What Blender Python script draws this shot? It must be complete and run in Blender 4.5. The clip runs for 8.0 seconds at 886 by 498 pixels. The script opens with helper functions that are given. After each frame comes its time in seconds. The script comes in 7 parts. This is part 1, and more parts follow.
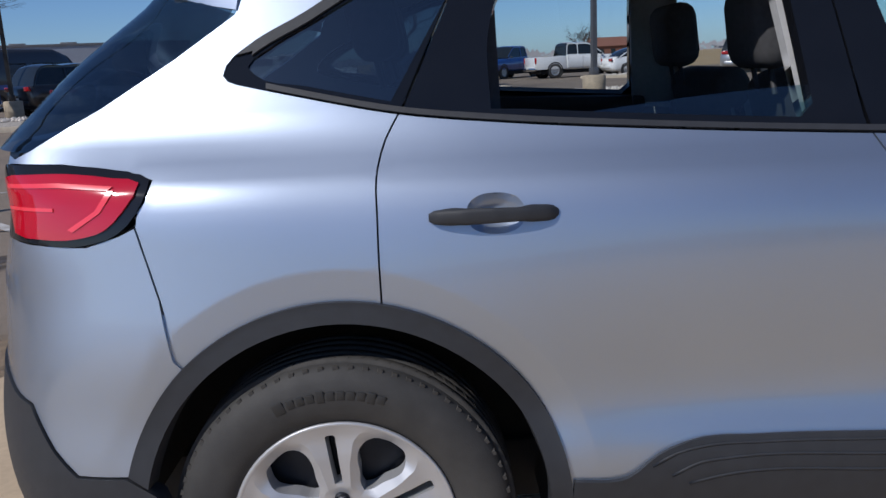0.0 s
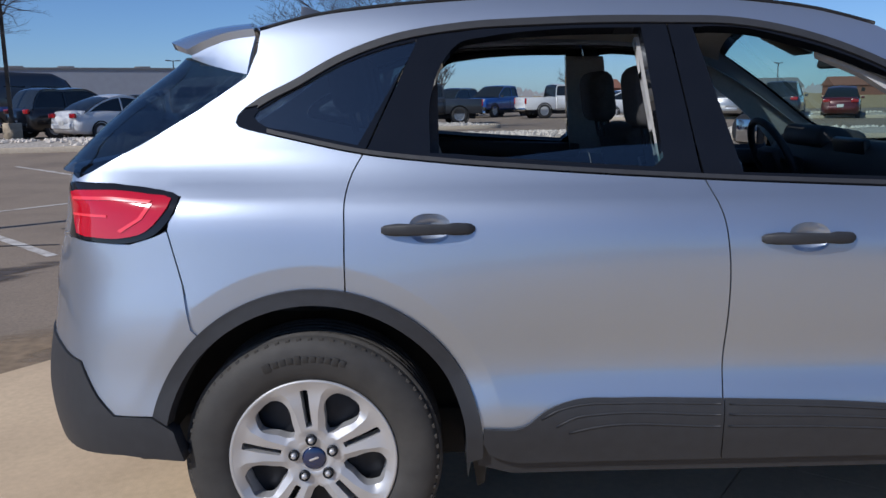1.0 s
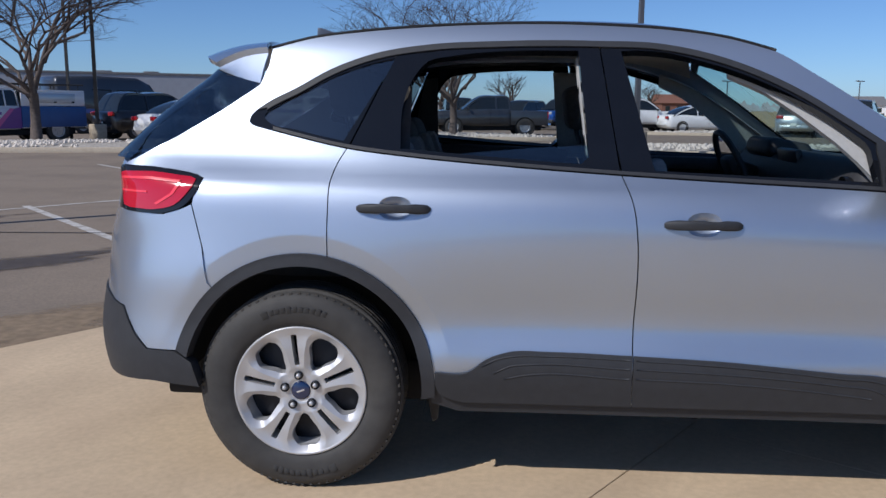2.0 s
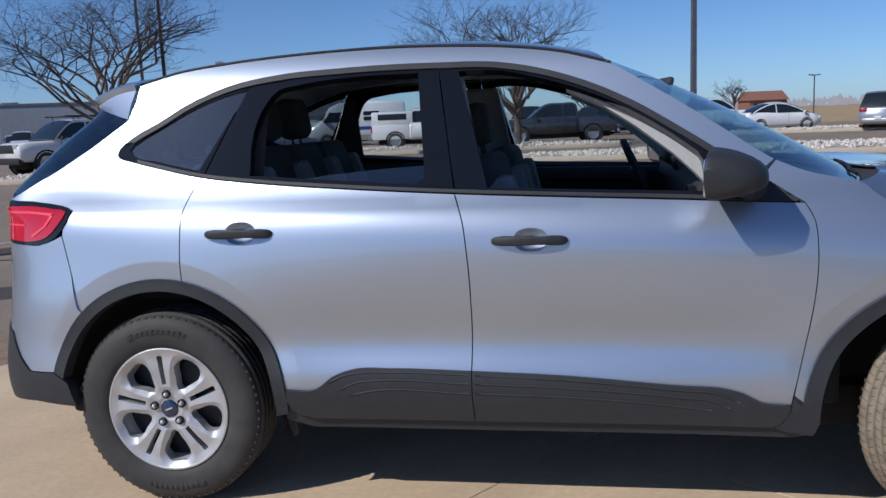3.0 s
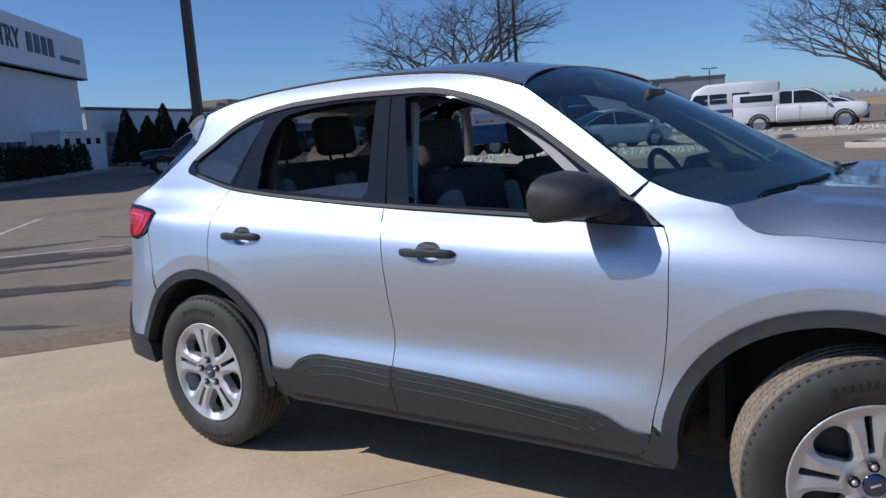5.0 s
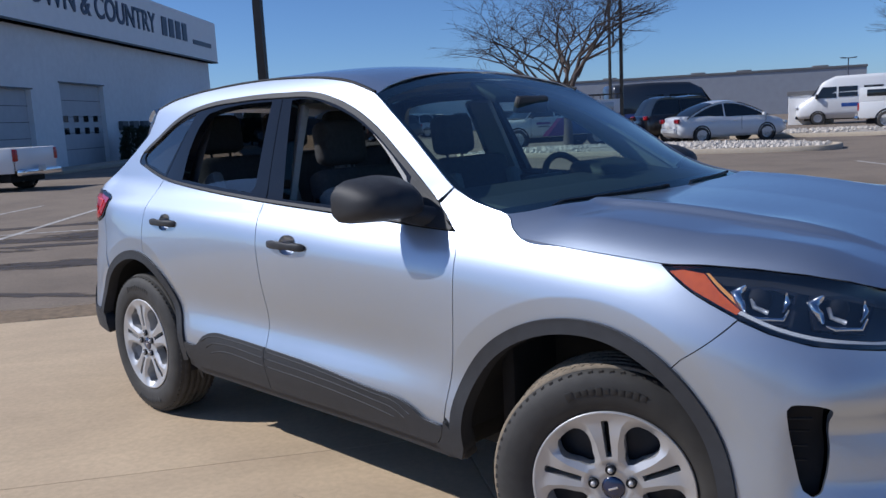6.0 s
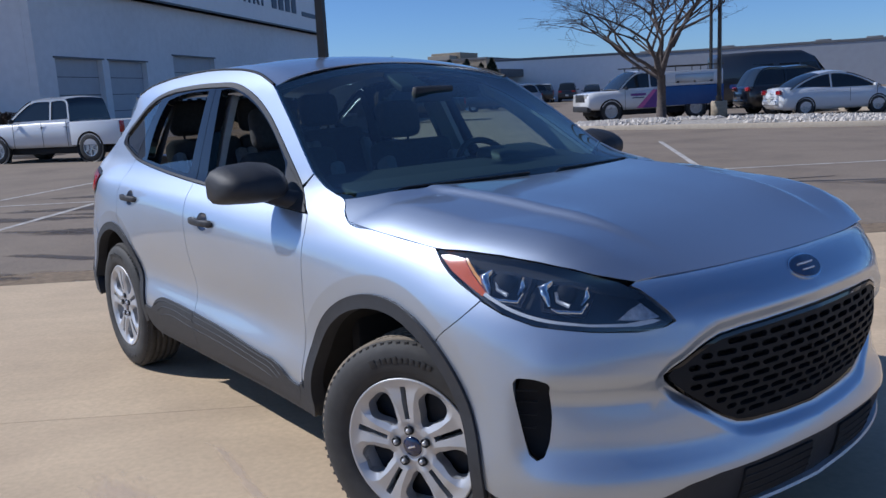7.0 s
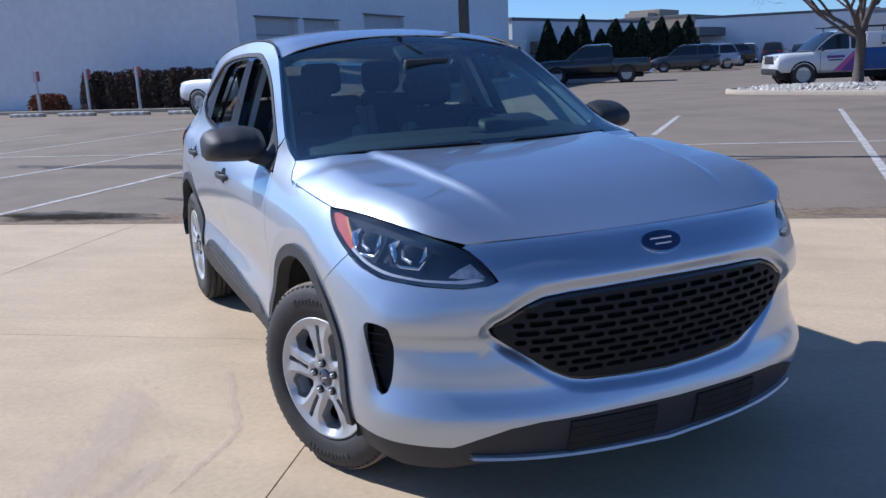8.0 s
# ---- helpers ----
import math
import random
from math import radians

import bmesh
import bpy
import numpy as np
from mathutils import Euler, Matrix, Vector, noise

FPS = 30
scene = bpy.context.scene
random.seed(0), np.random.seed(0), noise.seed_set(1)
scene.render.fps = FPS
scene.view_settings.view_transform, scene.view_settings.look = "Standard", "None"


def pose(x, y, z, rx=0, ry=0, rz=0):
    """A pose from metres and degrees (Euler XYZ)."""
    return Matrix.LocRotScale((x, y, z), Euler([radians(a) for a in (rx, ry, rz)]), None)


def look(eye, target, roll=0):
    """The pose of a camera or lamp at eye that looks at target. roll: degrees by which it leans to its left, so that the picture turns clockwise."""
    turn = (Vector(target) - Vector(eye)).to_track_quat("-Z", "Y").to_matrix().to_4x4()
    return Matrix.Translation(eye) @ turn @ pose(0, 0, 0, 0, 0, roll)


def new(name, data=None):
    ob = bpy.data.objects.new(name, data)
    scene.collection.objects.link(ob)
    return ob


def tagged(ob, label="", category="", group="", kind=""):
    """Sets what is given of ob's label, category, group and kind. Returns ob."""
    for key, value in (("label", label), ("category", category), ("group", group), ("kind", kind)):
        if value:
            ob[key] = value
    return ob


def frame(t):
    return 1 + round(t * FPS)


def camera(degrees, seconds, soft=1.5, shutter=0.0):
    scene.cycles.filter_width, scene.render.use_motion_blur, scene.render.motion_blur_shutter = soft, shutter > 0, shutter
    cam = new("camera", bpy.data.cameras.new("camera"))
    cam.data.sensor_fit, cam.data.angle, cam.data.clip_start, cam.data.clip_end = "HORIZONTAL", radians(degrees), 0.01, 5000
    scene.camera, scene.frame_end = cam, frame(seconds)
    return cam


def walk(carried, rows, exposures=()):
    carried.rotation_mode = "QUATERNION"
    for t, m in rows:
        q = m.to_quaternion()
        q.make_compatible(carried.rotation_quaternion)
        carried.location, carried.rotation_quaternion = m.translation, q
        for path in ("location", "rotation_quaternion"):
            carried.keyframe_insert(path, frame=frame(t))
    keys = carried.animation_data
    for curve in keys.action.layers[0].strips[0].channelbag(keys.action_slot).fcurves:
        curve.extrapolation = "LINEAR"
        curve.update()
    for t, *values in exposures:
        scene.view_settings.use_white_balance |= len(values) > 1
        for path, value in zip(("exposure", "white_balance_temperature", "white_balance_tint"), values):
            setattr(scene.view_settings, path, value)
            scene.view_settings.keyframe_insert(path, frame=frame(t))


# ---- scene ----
cam = camera(55.8, 8.0)
PATH = [
    (0, (0.221, -2.459, 1.287), (0.229, -0.508, 0.847), -2.8),
    (0.5, (0.307, -2.773, 1.337), (0.332, -0.812, 0.945), -2.0),
    (1, (0.323, -3.068, 1.341), (0.361, -1.101, 0.981), -0.8),
    (1.2, (0.324, -3.2, 1.361), (0.356, -1.238, 0.979), -0.3),
    (2.3, (0.913, -3.667, 1.321), (0.754, -1.7, 0.998), 0.3),
    (2.5, (1.095, -3.64, 1.368), (0.936, -1.678, 1.014), -0.2),
    (3, (1.504, -3.604, 1.359), (1.17, -1.656, 1.053), -2.4),
    (3.5, (1.92, -3.602, 1.38), (1.371, -1.705, 1.067), -2.6),
    (4, (2.306, -3.558, 1.405), (1.533, -1.738, 1.102), -2.5),
    (4.2, (2.481, -3.522, 1.397), (1.594, -1.755, 1.095), -3.0),
    (5.3, (3.394, -3.121, 1.415), (2.14, -1.599, 1.127), -3.9),
    (5.5, (3.617, -3.017, 1.420), (2.291, -1.552, 1.131), -3.6),
    (6, (4.002, -2.779, 1.417), (2.619, -1.368, 1.108), -2.9),
    (6.5, (4.385, -2.526, 1.442), (2.946, -1.182, 1.089), -2.7),
    (7, (4.815, -2.296, 1.456), (3.26, -1.093, 1.09), -3.0),
    (7.5, (5.17, -1.993, 1.486), (3.452, -1.036, 1.121), -3.2),
    (8, (5.589, -1.653, 1.477), (3.811, -0.848, 1.037), -2.5),
]
walk(cam, [(t, look(eye, target, roll)) for t, eye, target, roll in PATH],
     [(0.0, -0.30, 5800, 12), (0.6, -0.15, 5800, 12), (2.5, -0.12, 5800, 12), (5.5, -0.10, 5700, 12), (6.5, -0.08, 5600, 12), (7.0, -0.06, 5500, 12), (7.5, 0.12, 5500, 12), (8.0, 0.30, 5350, 12)])
# ==== end of walk ====

# ---- world, sun, exposure ----
SUN_DIR = Vector((-0.87, -0.78, 1.0)).normalized()
world = bpy.data.worlds.new("World")
scene.world = world
world.use_nodes = True
wn = world.node_tree
sky = wn.nodes.new("ShaderNodeTexSky")
sky.sky_type = "NISHITA"
sky.sun_disc = False
sky.sun_elevation = math.asin(SUN_DIR.z)
sky.sun_rotation = math.atan2(SUN_DIR.x, SUN_DIR.y)
sky.air_density, sky.dust_density, sky.ozone_density = 0.70, 0.35, 3.4
wn.nodes["Background"].inputs[1].default_value = 0.090
tint = wn.nodes.new("ShaderNodeMix")
tint.data_type, tint.blend_type = "RGBA", "MULTIPLY"
tint.inputs["Factor"].default_value = 1.0
tint.inputs["B"].default_value = (0.83, 0.97, 1.11, 1)
wn.links.new(sky.outputs[0], tint.inputs["A"])
wn.links.new(tint.outputs["Result"], wn.nodes["Background"].inputs[0])
sun = new("sun", bpy.data.lights.new("sun", "SUN"))
sun.data.energy, sun.data.angle, sun.data.color = 4.4, radians(0.53), (1.0, 0.915, 0.80)
sun.matrix_world = look(SUN_DIR * 60, (0, 0, 0))
scene.view_settings.exposure = 0.0


# ---- materials ----
def mat(name, color, rough=0.5, metal=0.0, vary=0.08, scale=12.0, bump=0.0, bump_scale=200.0, coat=0.0, spec=0.5, stain=0.0, stain_scale=1.2, stain_color=None, rand=0.0, streak=0.0):
    """A node material: two scales of colour variation, roughness variation and fine relief."""
    m = bpy.data.materials.new(name)
    m.use_nodes = True
    nt = m.node_tree
    b = nt.nodes["Principled BSDF"]
    b.inputs["Roughness"].default_value = rough
    b.inputs["Metallic"].default_value = metal
    b.inputs["Coat Weight"].default_value = coat
    b.inputs["Coat Roughness"].default_value = 0.04
    b.inputs["Specular IOR Level"].default_value = spec
    tc = nt.nodes.new("ShaderNodeTexCoord")
    n1 = nt.nodes.new("ShaderNodeTexNoise")
    n1.inputs["Scale"].default_value, n1.inputs["Detail"].default_value = scale, 6.0
    nt.links.new(tc.outputs["Object"], n1.inputs["Vector"])
    r1 = nt.nodes.new("ShaderNodeMapRange")
    r1.inputs["From Min"].default_value, r1.inputs["From Max"].default_value = 0.25, 0.75
    r1.inputs["To Min"].default_value, r1.inputs["To Max"].default_value = 1 - vary, 1 + vary
    nt.links.new(n1.outputs["Fac"], r1.inputs["Value"])
    mul = nt.nodes.new("ShaderNodeVectorMath")
    mul.operation = "SCALE"
    mul.inputs[0].default_value = color[:3]
    nt.links.new(r1.outputs[0], mul.inputs["Scale"])
    out = mul.outputs[0]
    if stain:
        n2 = nt.nodes.new("ShaderNodeTexNoise")
        n2.inputs["Scale"].default_value, n2.inputs["Detail"].default_value = stain_scale, 8.0
        n2.inputs["Roughness"].default_value = 0.62
        nt.links.new(tc.outputs["Object"], n2.inputs["Vector"])
        r2 = nt.nodes.new("ShaderNodeMapRange")
        r2.inputs["From Min"].default_value, r2.inputs["From Max"].default_value = 0.45, 0.72
        r2.inputs["To Max"].default_value = stain
        nt.links.new(n2.outputs["Fac"], r2.inputs["Value"])
        mx = nt.nodes.new("ShaderNodeMix")
        mx.data_type = "RGBA"
        mx.inputs["B"].default_value = (*(stain_color or [c * 0.5 for c in color[:3]]), 1)
        nt.links.new(r2.outputs[0], mx.inputs["Factor"])
        nt.links.new(out, mx.inputs["A"])
        out = mx.outputs["Result"]
    if streak:
        mp = nt.nodes.new("ShaderNodeMapping")
        mp.inputs["Rotation"].default_value = (0, 0, 0.5)
        mp.inputs["Scale"].default_value = (0.45, 1.5, 1.0)
        nt.links.new(tc.outputs["Object"], mp.inputs["Vector"])
        n5 = nt.nodes.new("ShaderNodeTexNoise")
        n5.inputs["Scale"].default_value, n5.inputs["Detail"].default_value, n5.inputs["Distortion"].default_value = 1.6, 7.0, 0.9
        nt.links.new(mp.outputs[0], n5.inputs["Vector"])
        r5 = nt.nodes.new("ShaderNodeMapRange")
        r5.inputs["From Min"].default_value, r5.inputs["From Max"].default_value = 0.3, 0.7
        r5.inputs["To Min"].default_value, r5.inputs["To Max"].default_value = 1 - streak, 1 + streak
        nt.links.new(n5.outputs["Fac"], r5.inputs["Value"])
        m5 = nt.nodes.new("ShaderNodeVectorMath")
        m5.operation = "SCALE"
        nt.links.new(out, m5.inputs[0])
        nt.links.new(r5.outputs[0], m5.inputs["Scale"])
        out = m5.outputs[0]
    if rand:
        oi = nt.nodes.new("ShaderNodeObjectInfo")
        r4 = nt.nodes.new("ShaderNodeMapRange")
        r4.inputs["To Min"].default_value, r4.inputs["To Max"].default_value = 1 - rand, 1 + rand
        nt.links.new(oi.outputs["Random"], r4.inputs["Value"])
        m2 = nt.nodes.new("ShaderNodeVectorMath")
        m2.operation = "SCALE"
        nt.links.new(out, m2.inputs[0])
        nt.links.new(r4.outputs[0], m2.inputs["Scale"])
        out = m2.outputs[0]
    nt.links.new(out, b.inputs["Base Color"])
    if bump:
        n3 = nt.nodes.new("ShaderNodeTexNoise")
        n3.inputs["Scale"].default_value, n3.inputs["Detail"].default_value = bump_scale, 3.0
        nt.links.new(tc.outputs["Object"], n3.inputs["Vector"])
        bp = nt.nodes.new("ShaderNodeBump")
        bp.inputs["Strength"].default_value, bp.inputs["Distance"].default_value = bump, 0.002
        nt.links.new(n3.outputs["Fac"], bp.inputs["Height"])
        nt.links.new(bp.outputs[0], b.inputs["Normal"])
    return m


def glass(name, tint, rough=0.0, base=0.075):
    """A thin pane: clear tinted see-through with mirror gloss that grows at grazing angles."""
    m = bpy.data.materials.new(name)
    m.use_nodes = True
    nt = m.node_tree
    nt.nodes.remove(nt.nodes["Principled BSDF"])
    tr = nt.nodes.new("ShaderNodeBsdfTransparent")
    tr.inputs[0].default_value = (*tint, 1)
    gl = nt.nodes.new("ShaderNodeBsdfGlossy")
    gl.inputs["Roughness"].default_value = rough
    fr = nt.nodes.new("ShaderNodeLayerWeight")
    fr.inputs["Blend"].default_value = 0.5
    pw = nt.nodes.new("ShaderNodeMath")
    pw.operation, pw.inputs[1].default_value = "POWER", 5.0
    nt.links.new(fr.outputs["Facing"], pw.inputs[0])
    ad = nt.nodes.new("ShaderNodeMath")
    ad.operation, ad.inputs[1].default_value, ad.inputs[2].default_value = "MULTIPLY_ADD", 1 - base, base
    nt.links.new(pw.outputs[0], ad.inputs[0])
    mx = nt.nodes.new("ShaderNodeMixShader")
    nt.links.new(ad.outputs[0], mx.inputs[0])
    nt.links.new(tr.outputs[0], mx.inputs[1])
    nt.links.new(gl.outputs[0], mx.inputs[2])
    nt.links.new(mx.outputs[0], nt.nodes["Material Output"].inputs[0])
    return m


def car_paint(name, color, rough=0.34, metal=0.75):
    """Metallic paint under clear coat, with fine flakes."""
    m = mat(name, color, rough, metal, vary=0.02, scale=3.0, coat=1.0)
    nt = m.node_tree
    b = nt.nodes["Principled BSDF"]
    tc = nt.nodes.new("ShaderNodeTexCoord")
    v = nt.nodes.new("ShaderNodeTexVoronoi")
    v.inputs["Scale"].default_value = 1400
    nt.links.new(tc.outputs["Object"], v.inputs["Vector"])
    bp = nt.nodes.new("ShaderNodeBump")
    bp.inputs["Strength"].default_value, bp.inputs["Distance"].default_value = 0.06, 0.0006
    nt.links.new(v.outputs["Distance"], bp.inputs["Height"])
    nt.links.new(bp.outputs[0], b.inputs["Normal"])
    return m


PAINT = car_paint("ice_blue_silver_paint", (0.43, 0.49, 0.59), 0.28, 0.92)
# a second, wider lobe of coarse flakes under the same clear coat
fine = PAINT.node_tree.nodes["Principled BSDF"]
wide = PAINT.node_tree.nodes.new("ShaderNodeBsdfPrincipled")
for key, val in (("Roughness", 0.53), ("Metallic", 0.92), ("Coat Weight", 1.0), ("Coat Roughness", 0.04)):
    wide.inputs[key].default_value = val
for key in ("Base Color", "Normal"):
    PAINT.node_tree.links.new(fine.inputs[key].links[0].from_socket, wide.inputs[key])
lobes = PAINT.node_tree.nodes.new("ShaderNodeMixShader")
lobes.inputs[0].default_value = 0.58
PAINT.node_tree.links.new(fine.outputs[0], lobes.inputs[1])
PAINT.node_tree.links.new(wide.outputs[0], lobes.inputs[2])
PAINT.node_tree.links.new(lobes.outputs[0], PAINT.node_tree.nodes["Material Output"].inputs[0])
CLAD = mat("charcoal_moulded_plastic", (0.029, 0.031, 0.036), 0.55, spec=0.35, vary=0.12, scale=30, bump=0.25, bump_scale=900)
GLOSSBLACK = mat("gloss_black_plastic", (0.012, 0.012, 0.014), 0.06, vary=0.1)
RUBBER = mat("black_rubber_seal", (0.013, 0.013, 0.014), 0.5, vary=0.15, scale=40, spec=0.25)
TYRE = mat("tyre_rubber", (0.035, 0.034, 0.033), 0.72, vary=0.25, scale=18, bump=0.3, bump_scale=300, stain=0.35, stain_scale=5, stain_color=(0.075, 0.07, 0.062))
TREAD = mat("dusty_tread_rubber", (0.22, 0.18, 0.13), 0.85, vary=0.3, scale=25, bump=0.4, bump_scale=200)
TREADDARK = mat("dark_tread_rubber", (0.05, 0.047, 0.043), 0.85, vary=0.3, scale=25, bump=0.4, bump_scale=200)
ALLOY = mat("silver_painted_alloy", (0.50, 0.505, 0.52), 0.44, 0.55, vary=0.05, scale=8, coat=0.15)
STEEL = mat("dark_steel", (0.022, 0.024, 0.03), 0.45, 0.6, vary=0.3, scale=20)
CHROME = mat("chrome", (0.75, 0.76, 0.78), 0.08, 1.0, vary=0.03)
DARK = mat("shadowed_black_liner", (0.012, 0.012, 0.013), 0.85, vary=0.3, scale=15)
GLASS = glass("clear_car_glass", (0.86, 0.90, 0.89))
GLASSDARK = glass("privacy_glass", (0.22, 0.27, 0.30), base=0.20)
LIGHTPIPE = mat("milky_light_pipe", (0.72, 0.73, 0.74), 0.25, vary=0.04, coat=0.5)
FROSTED = mat("frosted_reflector", (0.48, 0.50, 0.54), 0.35, 0.3, vary=0.35, scale=90, bump=0.6, bump_scale=160)
GRILLEBLACK = mat("black_grille_plastic", (0.015, 0.016, 0.018), 0.6, vary=0.1, scale=30, spec=0.2)
SATIN = mat("satin_dark_bezel", (0.014, 0.014, 0.017), 0.38, vary=0.1, scale=30)
TRIMLIGHT = mat("light_grey_trim", (0.38, 0.38, 0.375), 0.8, vary=0.08, scale=60, bump=0.3, bump_scale=700)
GLASSWS = glass("green_windshield_glass", (0.66, 0.87, 0.83), base=0.18)
PILLAR = mat("satin_black_pillar", (0.008, 0.009, 0.012), 0.02, vary=0.1, spec=0.4)
TRIMGREY = mat("grey_cloth", (0.24, 0.24, 0.245), 0.9, vary=0.15, scale=60, bump=0.5, bump_scale=700)
SEATBLACK = mat("black_cloth", (0.05, 0.05, 0.053), 0.9, vary=0.2, scale=60, bump=0.5, bump_scale=700)
LINER = mat("headliner_felt", (0.50, 0.50, 0.50), 0.95, vary=0.06, scale=60)
DASH = mat("black_dash_plastic", (0.032, 0.032, 0.035), 0.6, vary=0.15, scale=40, bump=0.2, bump_scale=900)
REDLENS = mat("red_lamp_lens", (0.48, 0.004, 0.018), 0.06, vary=0.1, scale=8, coat=1.0)
REDBRIGHT = mat("bright_red_light_guide", (0.85, 0.05, 0.07), 0.2, vary=0.05, coat=1.0)
AMBER = mat("amber_reflector", (0.75, 0.14, 0.02), 0.15, vary=0.15, scale=60, coat=1.0)
AMBERBRIGHT = mat("bright_amber_guide", (0.95, 0.42, 0.10), 0.2, vary=0.05, coat=1.0)
LENSCLEAR = glass("clear_lamp_lens", (0.88, 0.90, 0.92), base=0.13)
FINGREY = mat("dark_grey_antenna_paint", (0.085, 0.095, 0.115), 0.35, 0.5, vary=0.05, coat=0.6)
GLASSTEAL = glass("edge_tinted_door_glass", (0.42, 0.58, 0.58), base=0.16)
HOUSING = mat("charcoal_lamp_housing", (0.030, 0.034, 0.042), 0.35, vary=0.15, scale=40)
BLUEBADGE = mat("blue_enamel", (0.009, 0.02, 0.07), 0.15, vary=0.05, coat=1.0)
WHITEBADGE = mat("silver_script", (0.7, 0.7, 0.72), 0.25, 0.6, vary=0.03)
EMBOSS = mat("raised_sidewall_rubber", (0.024, 0.024, 0.024), 0.6, vary=0.1)
ASPHALT = mat("weathered_asphalt", (0.225, 0.18, 0.136), 0.88, vary=0.22, scale=55, bump=0.7, bump_scale=160, stain=0.55, stain_scale=0.55, stain_color=(0.10, 0.078, 0.06))
CONCRETE = mat("sunlit_concrete", (0.53, 0.408, 0.268), 0.85, vary=0.10, scale=38, bump=0.5, bump_scale=170, stain=0.42, stain_scale=1.5, stain_color=(0.41, 0.305, 0.205), rand=0.03, streak=0.09)
JOINT = mat("dark_joint_filler", (0.10, 0.085, 0.07), 0.9, vary=0.2, scale=20)
LINEWHITE = mat("worn_white_line_paint", (0.52, 0.50, 0.47), 0.8, vary=0.15, scale=20, stain=1.0, stain_scale=6, stain_color=(0.20, 0.165, 0.13))


# ---- building helpers ----
def thing(name, label, category, at=(0, 0, 0), rz=0.0, group="", kind=""):
    e = new(name)
    e.empty_display_size = 0.2
    e.matrix_basis = pose(*at, 0, 0, rz)
    return tagged(e, label, category, group, kind)


def as_mesh(name, bm, smooth=True, angle=35):
    me = bpy.data.meshes.new(name)
    if smooth:
        lim = radians(angle)
        for f in bm.faces:
            f.smooth = True
        for e in bm.edges:
            if len(e.link_faces) == 2 and e.calc_face_angle(0) > lim:
                e.smooth = False
    lay = bm.verts.layers.float_vector.get("true_normal")
    own = [tuple(v[lay]) for v in bm.verts] if lay else None
    bm.to_mesh(me)
    bm.free()
    if own:
        me.normals_split_custom_set_from_vertices(own)
    return me


def part(name, bm, material, parent=None, label="", m=None, smooth=True, angle=35):
    """Links a bmesh as one mesh object under a thing or a part."""
    me = as_mesh(name, bm, smooth, angle)
    me.materials.append(material)
    ob = new(name, me)
    if parent is not None:
        ob.parent = parent
    if m is not None:
        ob.matrix_basis = m
    if label:
        ob["label"] = label
    return ob


def again(ob, m, parent=None):
    """Another object on the same mesh."""
    o = new(ob.name.split(".")[0], ob.data)
    o.parent = parent if parent is not None else ob.parent
    o.matrix_basis = m
    if "label" in ob:
        o["label"] = ob["label"]
    return o


def box(sx, sy, sz, m=None, bevel=0.0, seg=2, bm=None):
    bm = bm or bmesh.new()
    r = bmesh.ops.create_cube(bm, size=1.0, matrix=(m or Matrix()) @ Matrix.Diagonal((sx, sy, sz, 1)))
    if bevel:
        vs = set(r["verts"])
        es = [e for e in bm.edges if e.verts[0] in vs and e.verts[1] in vs]
        bmesh.ops.bevel(bm, geom=es, offset=bevel, segments=seg, affect="EDGES", profile=0.5)
    return bm


def at(x, y, z, rx=0, ry=0, rz=0):
    return pose(x, y, z, rx, ry, rz)


def tube(points, radius, sides=8, bm=None, cap=True):
    """A tapered round bar along points; radius is one number or one for each point."""
    bm = bm or bmesh.new()
    pts = [Vector(p) for p in points]
    rad = [radius] * len(pts) if isinstance(radius, (int, float)) else radius
    rings = []
    up = Vector((0, 0, 1))
    for i, p in enumerate(pts):
        d = (pts[min(i + 1, len(pts) - 1)] - pts[max(i - 1, 0)]).normalized()
        a = d.cross(up)
        if a.length < 0.05:
            a = d.cross(Vector((0, 1, 0)))
        a.normalize()
        b = d.cross(a)
        rings.append([bm.verts.new(p + rad[i] * (a * math.cos(2 * math.pi * k / sides) + b * math.sin(2 * math.pi * k / sides))) for k in range(sides)])
    for r0, r1 in zip(rings, rings[1:]):
        for k in range(sides):
            bm.faces.new((r0[k], r0[(k + 1) % sides], r1[(k + 1) % sides], r1[k]))
    if cap:
        bm.faces.new(rings[0])
        bm.faces.new(rings[-1][::-1])
    return bm


def revolve(profile, sides=64, bm=None, m=None):
    """Turns (radius, y) pairs about the y axis."""
    bm = bm or bmesh.new()
    m = m or Matrix()
    rings = []
    for r, y in profile:
        rings.append([bm.verts.new(m @ Vector((r * math.cos(2 * math.pi * k / sides), y, r * math.sin(2 * math.pi * k / sides)))) for k in range(sides)])
    for a, b in zip(rings, rings[1:]):
        for k in range(sides):
            bm.faces.new((a[k], a[(k + 1) % sides], b[(k + 1) % sides], b[k]))
    return bm


def grid(rows, bm=None, closed=False):
    """Quads over rows of points."""
    bm = bm or bmesh.new()
    vs = [[bm.verts.new(p) for p in row] for row in rows]
    for a, b in zip(vs, vs[1:]):
        n = len(a)
        for k in range(n if closed else n - 1):
            bm.faces.new((a[k], a[(k + 1) % n], b[(k + 1) % n], b[k]))
    return bm


